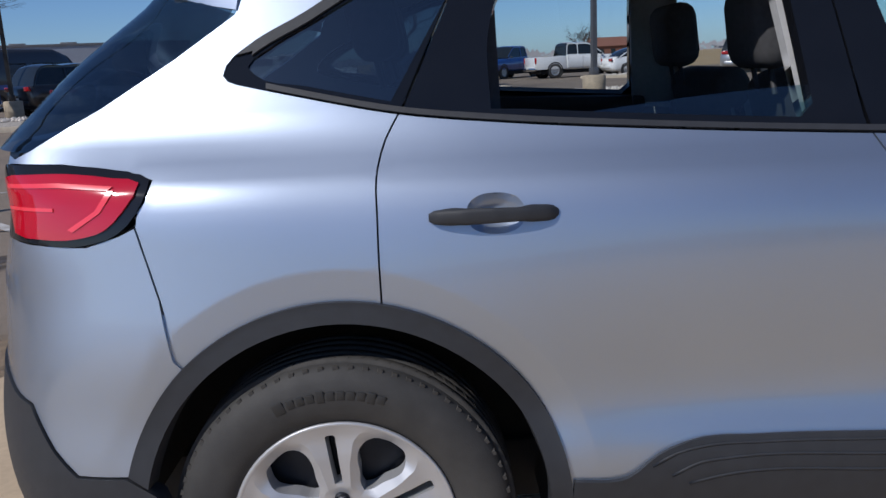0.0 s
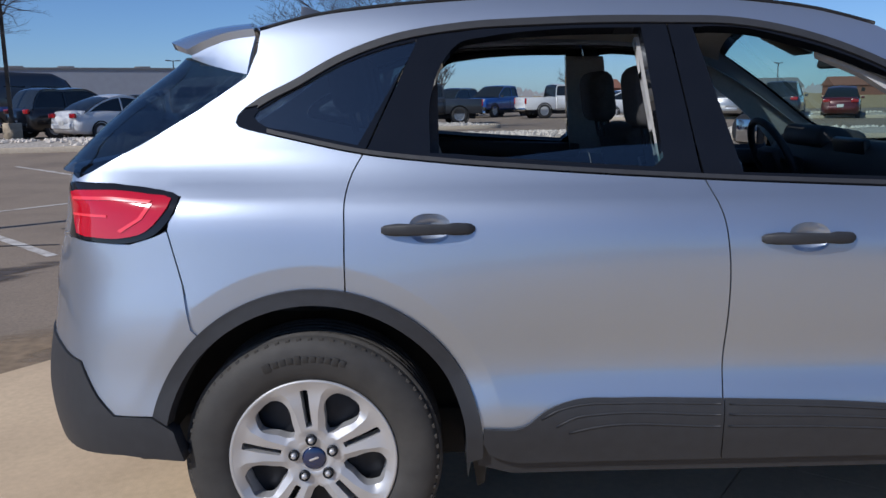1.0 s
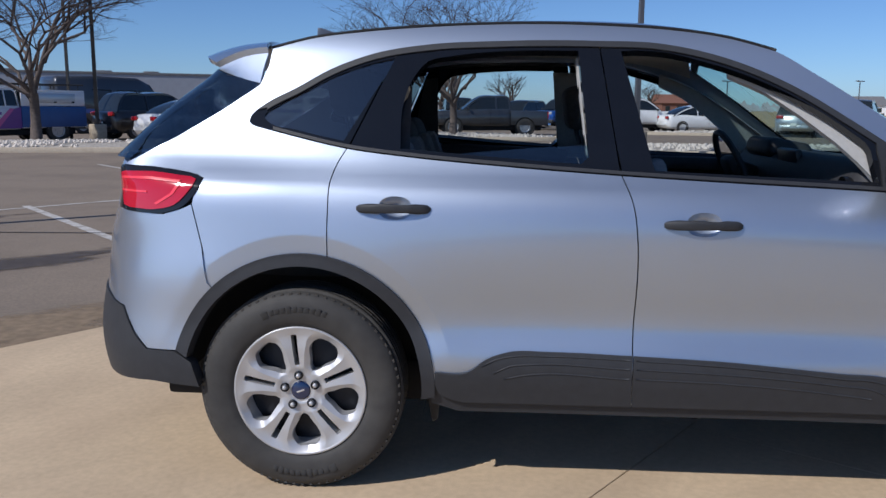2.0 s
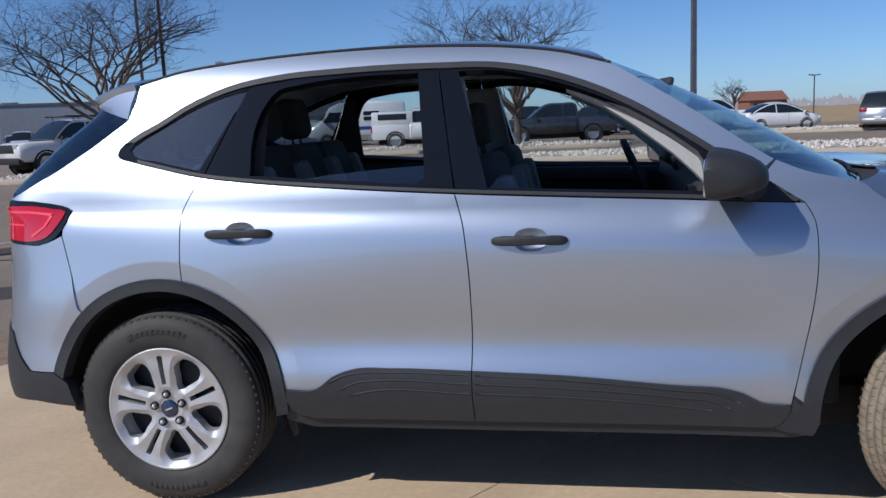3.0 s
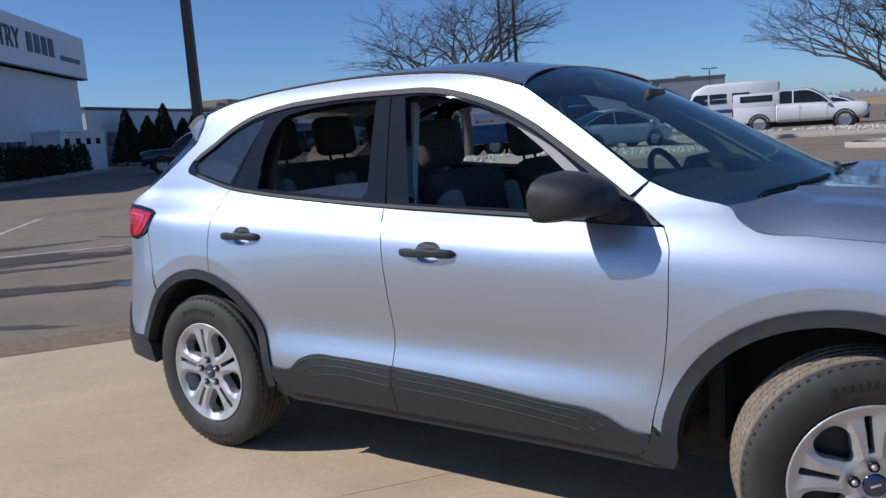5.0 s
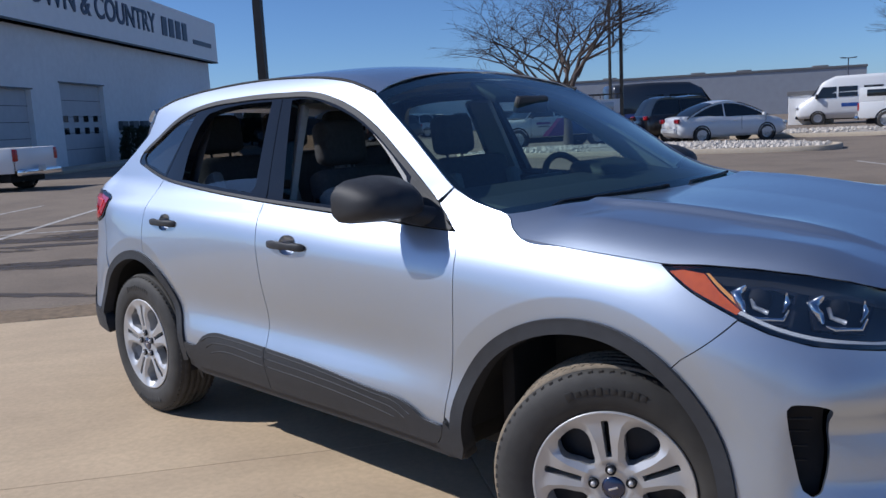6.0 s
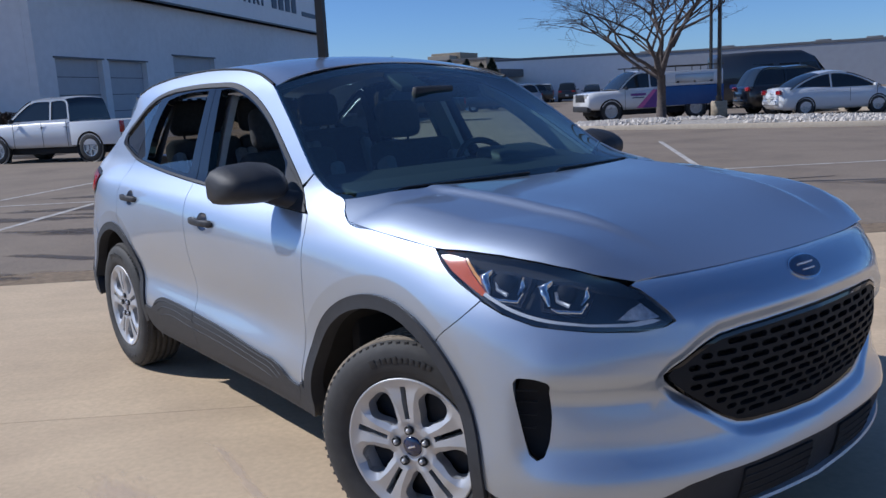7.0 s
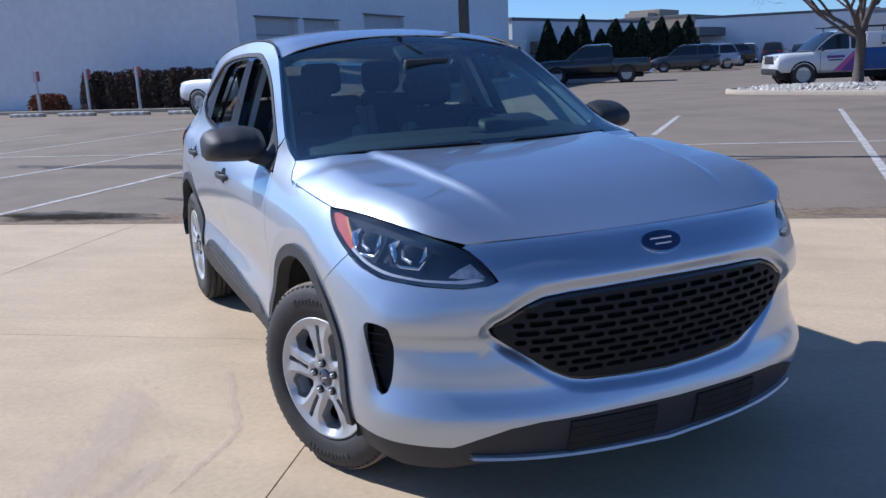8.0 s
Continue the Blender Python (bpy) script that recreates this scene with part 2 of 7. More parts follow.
def solid(bm, depth):
    """Gives an open sheet thickness: a second sheet behind it and a rim."""
    bm.normal_update()
    faces, rim = bm.faces[:], [e for e in bm.edges if len(e.link_faces) == 1]
    back = {v: bm.verts.new(v.co - v.normal * depth) for v in bm.verts[:]}
    for f in faces:
        bm.faces.new([back[v] for v in f.verts][::-1])
    for e in rim:
        a, b = e.verts
        bm.faces.new((a, b, back[b], back[a]))
    bmesh.ops.recalc_face_normals(bm, faces=bm.faces[:])
    return bm


def extrude_outline(pts, depth, m=None, bevel=0.0, bm=None):
    """A flat outline of (x, z) pairs, thick along y from 0 to depth."""
    bm = bm or bmesh.new()
    m = m or Matrix()
    a = [bm.verts.new(m @ Vector((x, 0, z))) for x, z in pts]
    b = [bm.verts.new(m @ Vector((x, depth, z))) for x, z in pts]
    n = len(pts)
    fa = bm.faces.new(a)
    bm.faces.new(b[::-1])
    for k in range(n):
        bm.faces.new((a[k], b[k], b[(k + 1) % n], a[(k + 1) % n]))
    bmesh.ops.recalc_face_normals(bm, faces=bm.faces[:])
    if bevel:
        bmesh.ops.bevel(bm, geom=list(fa.edges), offset=bevel, segments=2, affect="EDGES", profile=0.5)
    return bm


def smooth_curve(pts, step=0.02):
    """A rounded line through the points, evenly sampled."""
    p = np.array(pts, float)
    if len(p) == 2:
        n = max(1, int(np.linalg.norm(p[1] - p[0]) / step))
        return [tuple(p[0] + (p[1] - p[0]) * k / n) for k in range(n + 1)]
    out = []
    q = np.vstack([2 * p[0] - p[1], p, 2 * p[-1] - p[-2]])
    for i in range(1, len(q) - 2):
        a, b, c, d = q[i - 1:i + 3]
        n = max(1, int(np.linalg.norm(c - b) / step))
        ta, tb = (c - a) / 2, (d - b) / 2
        la, lb, lc = np.linalg.norm(b - a) + 1e-9, np.linalg.norm(c - b) + 1e-9, np.linalg.norm(d - c) + 1e-9
        ta = ((b - a) / la * lb + (c - b) / lb * la) / (la + lb) * lb
        tb = ((c - b) / lb * lc + (d - c) / lc * lb) / (lb + lc) * lb
        for k in range(n):
            s = k / n
            out.append(tuple((2 * s**3 - 3 * s**2 + 1) * b + (s**3 - 2 * s**2 + s) * ta + (-2 * s**3 + 3 * s**2) * c + (s**3 - s**2) * tb))
    out.append(tuple(p[-1]))
    return out


def inside(pts, poly):
    """Which of the points lie inside a polygon."""
    x, y = pts[:, 0], pts[:, 1]
    res = np.zeros(len(pts), bool)
    px, py = poly[:, 0], poly[:, 1]
    j = len(poly) - 1
    for i in range(len(poly)):
        c = ((py[i] > y) != (py[j] > y)) & (x < (px[j] - px[i]) * (y - py[i]) / (py[j] - py[i] + 1e-12) + px[i])
        res ^= c
        j = i
    return res


def natural_matrix(knots, at_values):
    """The matrix that turns values at knots into a natural cubic spline's values."""
    k = np.array(knots, float)
    n = len(k)
    h = np.diff(k)
    a, r = np.zeros((n, n)), np.zeros((n, n))
    a[0, 0] = a[-1, -1] = 1
    for i in range(1, n - 1):
        a[i, i - 1], a[i, i], a[i, i + 1] = h[i - 1], 2 * (h[i - 1] + h[i]), h[i]
        r[i, i - 1], r[i, i], r[i, i + 1] = 6 / h[i - 1], -6 / h[i - 1] - 6 / h[i], 6 / h[i]
    second = np.linalg.solve(a, r)
    v = np.clip(np.array(at_values, float), k[0], k[-1])
    i = np.clip(np.searchsorted(k, v) - 1, 0, n - 2)
    hh, d0, d1 = h[i], v - k[i], k[i + 1] - v
    eye = np.eye(n)
    out = eye[i] * (d1 / hh)[:, None] + eye[i + 1] * (d0 / hh)[:, None]
    out += second[i] * ((d1**3 / hh - hh * d1) / 6)[:, None] + second[i + 1] * ((d0**3 / hh - hh * d0) / 6)[:, None]
    return out

# ---- the main car: body surface ----
# Plan outlines of half the body at several heights, from the rear centre round the corner, along the side and round to the front centre.
HALF = {
    0.20: [-0.8, 0, -0.785, 0.4, -0.7, 0.64, -0.59, 0.785, -0.4, 0.86, 0, 0.875, 0.6, 0.865, 1.2, 0.865, 1.8, 0.865, 2.3, 0.875, 2.75, 0.88, 3.06, 0.855, 3.29, 0.79, 3.45, 0.62, 3.55, 0.34, 3.585, 0],
    0.36: [-0.9, 0, -0.875, 0.41, -0.765, 0.675, -0.63, 0.835, -0.4, 0.905, 0, 0.92, 0.6, 0.9, 1.2, 0.9, 1.8, 0.9, 2.3, 0.915, 2.75, 0.92, 3.09, 0.90, 3.32, 0.845, 3.495, 0.67, 3.605, 0.385, 3.64, 0],
    0.50: [-0.935, 0, -0.905, 0.41, -0.775, 0.68, -0.635, 0.845, -0.4, 0.915, 0, 0.93, 0.6, 0.917, 1.2, 0.917, 1.8, 0.919, 2.3, 0.925, 2.75, 0.93, 3.085, 0.908, 3.31, 0.86, 3.495, 0.685, 3.61, 0.39, 3.65, 0],
    0.60: [-0.925, 0, -0.89, 0.41, -0.76, 0.675, -0.625, 0.835, -0.4, 0.905, 0, 0.925, 0.6, 0.893, 1.2, 0.889, 1.8, 0.893, 2.3, 0.918, 2.75, 0.93, 3.08, 0.908, 3.30, 0.856, 3.485, 0.675, 3.60, 0.385, 3.64, 0],
    0.72: [-0.9, 0, -0.87, 0.41, -0.745, 0.665, -0.615, 0.825, -0.4, 0.9, 0, 0.925, 0.6, 0.905, 1.2, 0.902, 1.8, 0.906, 2.3, 0.92, 2.75, 0.93, 3.08, 0.908, 3.29, 0.845, 3.465, 0.66, 3.585, 0.38, 3.63, 0],
    0.86: [-0.87, 0, -0.845, 0.41, -0.735, 0.655, -0.61, 0.805, -0.4, 0.88, 0, 0.91, 0.6, 0.92, 1.2, 0.92, 1.8, 0.922, 2.3, 0.92, 2.75, 0.918, 3.08, 0.89, 3.28, 0.81, 3.455, 0.655, 3.57, 0.38, 3.61, 0],
    0.96: [-0.845, 0, -0.82, 0.41, -0.715, 0.65, -0.62, 0.79, -0.4, 0.865, 0, 0.895, 0.6, 0.912, 1.2, 0.917, 1.8, 0.915, 2.3, 0.905, 2.75, 0.89, 3.05, 0.85, 3.26, 0.77, 3.41, 0.645, 3.5, 0.38, 3.535, 0],
    1.05: [-0.835, 0, -0.81, 0.4, -0.705, 0.635, -0.62, 0.775, -0.4, 0.848, 0, 0.87, 0.6, 0.885, 1.2, 0.882, 1.8, 0.872, 2.3, 0.862, 2.7, 0.83, 2.97, 0.78, 3.15, 0.7, 3.28, 0.57, 3.35, 0.34, 3.37, 0],
    1.13: [-.81, 0, -.785, .40, -.70, .625, -.62, .755, -.4, .81, 0, .825, .6, .828, 1.2, .82, 1.8, .815, 2.3, .81, 2.5, .75, 2.6, .66, 2.66, .53, 2.7, .38, 2.72, .19, 2.73, 0],
    1.20: [-.76, 0, -.735, .40, -.66, .605, -.57, .71, -.4, .762, 0, .785, .6, .79, 1.2, .785, 1.8, .775, 2.2, .76, 2.35, .68, 2.42, .58, 2.46, .45, 2.5, .3, 2.52, .15, 2.53, 0],
}
ZS = sorted(HALF)
TAB = np.array([np.array(HALF[z]).reshape(-1, 2) for z in ZS])
REF = TAB[ZS.index(0.86)]
KNOT = np.concatenate([[0], np.cumsum(np.linalg.norm(np.diff(REF, axis=0), axis=1))])
DENSE_U = np.linspace(0, KNOT[-1], 1600)
DENSE_B = natural_matrix(KNOT, DENSE_U)
UMAX = KNOT[-1]
ARCH_R, ARCH_F = (0.015, 0.392), (2.70, 0.39)


def smoothstep(a, b, x):
    t = np.clip((x - a) / (b - a), 0, 1)
    return t * t * (3 - 2 * t)


def cabin(x, z):
    """Half-width of the glasshouse."""
    g0 = 0.815 - 0.012 * ((x - 1.1) / 1.0) ** 2 - 0.055 * np.clip(0.3 - x, 0, 2) ** 1.6
    d = z - 1.13
    return g0 - 0.36 * d - 0.10 * d * d - 2.2 * np.clip(z - 1.50, 0, 1) ** 2


def skin(p, z):
    """Points of the body: p metres along the wrap from the front centre (minus: the car's right), z the height."""
    p, z = np.atleast_1d(np.asarray(p, float)), np.atleast_1d(np.asarray(z, float))
    s = np.where(p <= 0, -1.0, 1.0)
    u = UMAX - np.abs(p)
    b = natural_matrix(KNOT, u)
    w = natural_matrix(ZS, z)
    xy = np.einsum("ni,nr,rid->nd", b, w, TAB)
    x, y = xy[:, 0].copy(), xy[:, 1].copy()
    # flared arches
    for (cx, cz), ra, rb in ((ARCH_R, 0.46, 0.46), (ARCH_F, 0.53, 0.465)):
        r = np.hypot((x - cx) / np.where(x < cx, ra, min(ra, 0.46)), (z - cz) / rb)
        y -= 0.075 * np.clip(1.115 - r, 0, 0.15) * smoothstep(0.40, 0.62, z)
    # glasshouse
    k = smoothstep(1.05, 1.20, z) * smoothstep(2.5, 2.25, x) * smoothstep(KNOT[2], KNOT[4], u)
    y = y * (1 - k) + cabin(x, z) * k
    # recessed lower corners of the front bumper
    fr = smoothstep(3.22, 3.32, x)
    rec = 0.030 * fr * smoothstep(0.705, 0.625, z) * smoothstep(0.405, 0.525, z)
    x, y = x - rec, y - rec * 0.6 * (y > 0.05)
    # overhang above the grille line
    x = x + 0.018 * fr * smoothstep(0.83, 0.74, z) * smoothstep(0.66, 0.72, z)
    return np.column_stack([x, s * np.maximum(y, 0), z])


def wrap_at(x, z):
    """The place along the wrap (right side) where the side is at x."""
    w = natural_matrix(ZS, [z])[0]
    c = DENSE_B @ np.einsum("r,rid->id", w, TAB)
    m = (DENSE_U > KNOT[2]) & (DENSE_U < KNOT[14])
    return -(UMAX - float(np.interp(x, c[m, 0], DENSE_U[m])))


def S(pts):
    """Side view points (x, z) as places on the wrap."""
    out = []
    for k, (x, z) in enumerate(pts):
        if k:
            x0, z0 = pts[k - 1]
            n = math.ceil(math.hypot(x - x0, z - z0) / 0.03) if z > .9 or z < .48 else 1
            out += [(wrap_at(x0 + (x - x0) * i / n, z0 + (z - z0) * i / n), z0 + (z - z0) * i / n) for i in range(1, n)]
        out.append((wrap_at(x, z), z))
    return out


def F(pts):
    """Front view points (y, z), y from the centre to the right, as places on the wrap."""
    out = []
    for y, z in pts:
        w = natural_matrix(ZS, [z])[0]
        c = DENSE_B @ np.einsum("r,rid->id", w, TAB)
        m = DENSE_U > KNOT[9]
        sg = -1 if y >= 0 else 1
        out.append((sg * (UMAX - float(np.interp(-abs(y), -c[m, 1], DENSE_U[m]))), z))
    return out


def refine(poly, step):
    out = []
    for a, b in zip(poly, poly[1:] + poly[:1]):
        d = math.hypot(b[0] - a[0], b[1] - a[1])
        n = max(1, math.ceil(d / step))
        out += [(a[0] + (b[0] - a[0]) * k / n, a[1] + (b[1] - a[1]) * k / n) for k in range(n)]
    return out


def shrink(poly, d):
    """A polygon moved inwards by d (outwards: minus)."""
    p = np.array(poly, float)
    area = np.sum(p[:, 0] * np.roll(p[:, 1], -1) - np.roll(p[:, 0], -1) * p[:, 1])
    e = np.roll(p, -1, 0) - p
    n = np.column_stack([-e[:, 1], e[:, 0]]) / (np.linalg.norm(e, axis=1)[:, None] + 1e-9) * (1 if area > 0 else -1)
    v = n + np.roll(n, 1, 0)
    v /= np.maximum(np.sum(v * n, axis=1), 0.4)[:, None]
    return [tuple(q) for q in p + v * d]


def clean(poly, eps=0.002):
    out = []
    for q in poly:
        if not out or math.hypot(q[0] - out[-1][0], q[1] - out[-1][1]) > eps:
            out.append(q)
    if math.hypot(out[0][0] - out[-1][0], out[0][1] - out[-1][1]) <= eps:
        out.pop()
    return out


from mathutils.geometry import delaunay_2d_cdt


def flat_mesh(poly, holes, step, extra=()):
    """Triangles over a flat outline with holes."""
    rings = [refine(clean(poly), step)] + [refine(clean(h), step) for h in holes]
    verts, edges = [], []
    for r in rings:
        b = len(verts)
        verts += r
        edges += [(b + k, b + (k + 1) % len(r)) for k in range(len(r))]
    arr = [np.array(r) for r in rings]
    lo, hi = arr[0].min(0), arr[0].max(0)
    gx, gy = np.meshgrid(np.arange(lo[0], hi[0], step), np.arange(lo[1], hi[1], step * 0.866))
    gx[1::2] += step / 2
    g = np.column_stack([gx.ravel(), gy.ravel()])
    ok = inside(g, arr[0])
    for h in arr[1:]:
        ok &= ~inside(g, h)
    g = g[ok]
    if len(extra):
        ex = np.array(extra, float)
        ok = inside(ex, arr[0])
        for h in arr[1:]:
            ok &= ~inside(ex, h)
        ex = ex[ok]
        if len(ex):
            g = g[np.min(np.linalg.norm(g[:, None, :] - ex[None, :, :], axis=2), axis=1) > step * 0.5] if len(g) else g
            bd = np.array(verts)
            ex = ex[np.min(np.linalg.norm(ex[:, None, :] - bd[None, :, :], axis=2), axis=1) > 0.011]
    else:
        ex = np.zeros((0, 2))
    allb = np.array(verts)
    if len(g):
        near = np.min(np.linalg.norm(g[:, None, :] - allb[None, :, :], axis=2), axis=1)
        g = g[near > step * 0.55]
    vv = [Vector(v) for v in verts] + [Vector(v) for v in g] + [Vector(v) for v in ex]
    ov, _, of, *_ = delaunay_2d_cdt(vv, edges, [], 0, 1e-5)
    o = np.array([tuple(v) for v in ov])
    cen = np.array([o[list(f)].mean(0) for f in of])
    keep = inside(cen, arr[0])
    for h in arr[1:]:
        keep &= ~inside(cen, h)
    return o, [f for f, k in zip(of, keep) if k]


def panel(poly, holes=(), off=0.0, depth=0.018, step=0.035, gap=0.0, left=False, place=skin, bulge=None, extra=()):
    """A body panel over an outline on the wrap: the sheet with its turned-in edges."""
    if gap:
        poly = shrink(clean(poly), gap)
    o, faces = flat_mesh(poly, holes, step, extra)
    if left:
        o = o * np.array([-1.0, 1.0])
    pts = place(o[:, 0], o[:, 1])
    e = 0.004
    tu = place(o[:, 0] + e, o[:, 1]) - place(o[:, 0] - e, o[:, 1])
    tv = place(o[:, 0], o[:, 1] + e) - place(o[:, 0], o[:, 1] - e)
    nrm = np.cross(tu, tv)
    nrm /= np.linalg.norm(nrm, axis=1)[:, None] + 1e-12
    # outwards is away from the car's middle
    mid = pts - np.array([1.3, 0, 0.7])
    nrm *= np.sign(np.sum(nrm * mid * np.array([0.15, 1, 0.3]), axis=1) + 1e-9)[:, None]
    lift = off if bulge is None else off + bulge(o)
    pts = pts + nrm * (np.asarray(lift).reshape(-1, 1) if bulge is not None else off)
    bm = bmesh.new()
    lay = bm.verts.layers.float_vector.new("true_normal")
    vs = [bm.verts.new(p) for p in pts]
    for f in faces:
        a, b, c = (Vector(pts[k]) for k in f[:3])
        out = (b - a).cross(c - a).dot(Vector(nrm[f[0]])) > 0
        try:
            bm.faces.new([vs[k] for k in (f if out else f[::-1])])
        except ValueError:
            pass
    for v, q in zip(vs, nrm):
        v[lay] = q
    if depth:
        bm.edges.ensure_lookup_table()
        rim = {}
        idx = {v: k for k, v in enumerate(vs)}
        for ed in [e for e in bm.edges if len(e.link_faces) == 1]:
            loop = ed.link_loops[0]
            a, b = loop.vert, loop.link_loop_next.vert
            for v in (a, b):
                if v not in rim:
                    k = idx[v]
                    rim[v] = (bm.verts.new(v.co), bm.verts.new(v.co - Vector(nrm[k]) * depth))
            bm.faces.new((rim[b][0], rim[a][0], rim[a][1], rim[b][1]))
    for v in [v for v in bm.verts if not v.link_faces]:
        bm.verts.remove(v)
    return bm


def arc(c, ra, rb, a0, a1, n=40):
    return [(c[0] + ra * math.cos(radians(a0 + (a1 - a0) * k / n)), c[1] + rb * math.sin(radians(a0 + (a1 - a0) * k / n))) for k in range(n + 1)]


def arch_f(scale, a0, a1, n=50):
    out = []
    for k in range(n + 1):
        a = radians(a0 + (a1 - a0) * k / n)
        c = math.cos(a)
        out.append((ARCH_F[0] + scale * (0.53 if c < 0 else 0.445) * c, ARCH_F[1] + scale * 0.465 * math.sin(a)))
    return out


# ---- outlines of the side (x, z) ----
BELT = smooth_curve([(-.172, 1.2595), (-.051, 1.231), (.153, 1.188), (.362, 1.163), (.672, 1.137), (1.068, 1.111), (1.443, 1.092), (1.80, 1.076), (2.06, 1.063), (2.18, 1.058)])
DLO_TOP = smooth_curve([(-.189, 1.266), (-.198, 1.277), (-.192, 1.296), (-.150, 1.331), (-.032, 1.393), (.074, 1.452), (.22, 1.507), (.43, 1.543), (.641, 1.554), (.849, 1.558), (1.004, 1.556), (1.213, 1.547), (1.35, 1.521), (1.541, 1.457), (1.67, 1.394), (1.812, 1.306), (1.933, 1.226), (2.034, 1.158), (2.18, 1.058)])
RAIL = smooth_curve([(-.138, 1.53), (0, 1.566), (.2, 1.592), (.42, 1.609), (.63, 1.618), (.84, 1.62), (1.05, 1.613), (1.25, 1.599), (1.45, 1.568), (1.6, 1.524), (1.72, 1.452), (1.85, 1.368), (1.97, 1.285), (2.07, 1.215), (2.108, 1.190)])
GAP_R = smooth_curve([(.153, 1.188), (.125, 1.14), (.109, 1.09), (.105, .99), (.104, .828)])
GAP_M = smooth_curve([(1.075, 1.111), (1.105, 1.03), (1.121, .921), (1.128, .75), (1.125, .591), (1.122, .434), (1.126, .340)])
GAP_F = smooth_curve([(2.183, 1.058), (2.206, 1.01), (2.212, .942), (2.21, .819), (2.187, .634), (2.148, .45), (2.134, .385), (2.11, .352), (2.083, .341)])
TAIL_SIDE = [(-.36, 1.030), (-.345, 1.047), (-.333, 1.085), (-.384, 1.101), (-.525, 1.118), (-.66, 1.122)]
Q_GAP = [(-.309, .737), (-.326, .858), (-.366, 1.0)]


def ang(c, p):
    return math.degrees(math.atan2(p[1] - c[1], p[0] - c[0]))


def upto(curve, x0, x1):
    return [q for q in curve if x0 <= q[0] <= x1]


a_door, a_qg = ang(ARCH_R, (.104, .828)), ang(ARCH_R, (-.309, .737))
O_QUARTER = GAP_R[:-1] + arc(ARCH_R, .445, .445, a_door, a_qg) + Q_GAP[1:] + TAIL_SIDE + [(-.60, 1.148), (-.518, 1.193), (-.454, 1.226), (-.307, 1.312), (-.175, 1.40), (-.146, 1.47)] + RAIL + [q for q in DLO_TOP if q[0] < 2.068][::-1] + upto(BELT, -.20, .15)
O_RDOOR = GAP_R[::-1][1:] + upto(BELT, .16, 1.07) + GAP_M + [(.564, .340), (.52, .352), (.482, .371), (.466, .41)] + arc(ARCH_R, .445, .445, 3, a_door)
O_FDOOR = GAP_M[::-1] + upto(BELT, 1.08, 2.2) + GAP_F
O_FENDER = [(2.186, 1.058)] + [q for q in DLO_TOP if 2.072 < q[0] < 2.178][::-1] + [(2.0655, 1.137), (2.109, 1.189)] + smooth_curve([(2.109, 1.189), (2.20, 1.152), (2.30, 1.128), (2.355, 1.116), (2.375, 1.104), (2.392, 1.082), (2.436, 1.053), (2.6, 1.036), (2.9, 1.013)]) + smooth_curve([(2.9, 1.013), (2.99, .955), (3.119, .895)]) + [(2.991, .783)] + arch_f(.975, 53.3, 176) + [(2.15, .45)] + GAP_F[:-8][::-1]
O_RCLAD = smooth_curve([(.468, .450), (.574, .452), (.638, .498), (.71, .523), (.85, .527), (1.1235, .521)]) + [(1.123, .434), (1.127, .342), (.564, .341), (.52, .353), (.482, .372), (.465, .41)]
O_FCLAD = smooth_curve([(1.1255, .521), (1.435, .509), (1.798, .481), (1.945, .471), (2.0, .455), (2.05, .428), (2.143, .419)]) + [(2.134, .385), (2.11, .352), (2.083, .342), (1.129, .342), (1.124, .434)]
WIN_Q = smooth_curve([(.138, 1.213), (-.03, 1.25), (-.135, 1.277), (-.150, 1.293), (-.108, 1.326), (-.006, 1.380), (.09, 1.43), (.21, 1.474), (.31, 1.497)])
WIN_R = smooth_curve([(.336, 1.19), (.34, 1.34), (.372, 1.43), (.42, 1.486), (.50, 1.504), (.70, 1.523), (.935, 1.525)]) + [(.97, 1.143)] + upto(BELT, .40, .95)[::-1]
WIN_R = [(x, z if z > 1.2 or x < .35 else z + 0.028) for x, z in WIN_R]
WIN_F = [(1.185, 1.128), (1.08, 1.523)] + smooth_curve([(1.13, 1.527), (1.22, 1.521), (1.34, 1.493), (1.53, 1.43), (1.66, 1.367), (1.79, 1.285), (1.87, 1.225)]) + [(1.885, 1.20), (1.90, 1.10)]


# rings along the crease of the flared arches
CREASE = []
for rr in (0.985, 1.02, 1.06, 1.09, 1.105, 1.113, 1.119, 1.13, 1.16):
    CREASE += S([q for q in arc(ARCH_R, .46 * rr, .46 * rr, 5, 175, 70)] + [(ARCH_F[0] + rr * (.53 if math.cos(radians(a)) < 0 else .46) * math.cos(radians(a)), ARCH_F[1] + rr * .465 * math.sin(radians(a))) for a in np.linspace(5, 178, 75)])


def rear(u, z):
    return (-(UMAX - u), z)


def mirrored(poly):
    """A right half outline that starts and ends on the front centre, closed over the left."""
    return poly + [(-p, z) for p, z in poly[::-1]]


suv = thing("suv", "ice-blue silver compact SUV with lowered side windows parked on concrete", "car")


def both(name, outline, material, label="", **kw):
    """A panel on the car's right and its mirror on the left."""
    out = []
    for left in (False, True):
        out.append(part(name, panel(outline, left=left, **kw), material, suv, label, angle=50))
    return out


CUP_A, CUP_B = .056, .038


def cup_outline(x, z):
    return S([(x + CUP_A * math.copysign(abs(math.cos(a))**.8, math.cos(a)), z + CUP_B * math.copysign(abs(math.sin(a))**.9, math.sin(a))) for a in np.linspace(0, 2 * math.pi, 36, endpoint=False)])


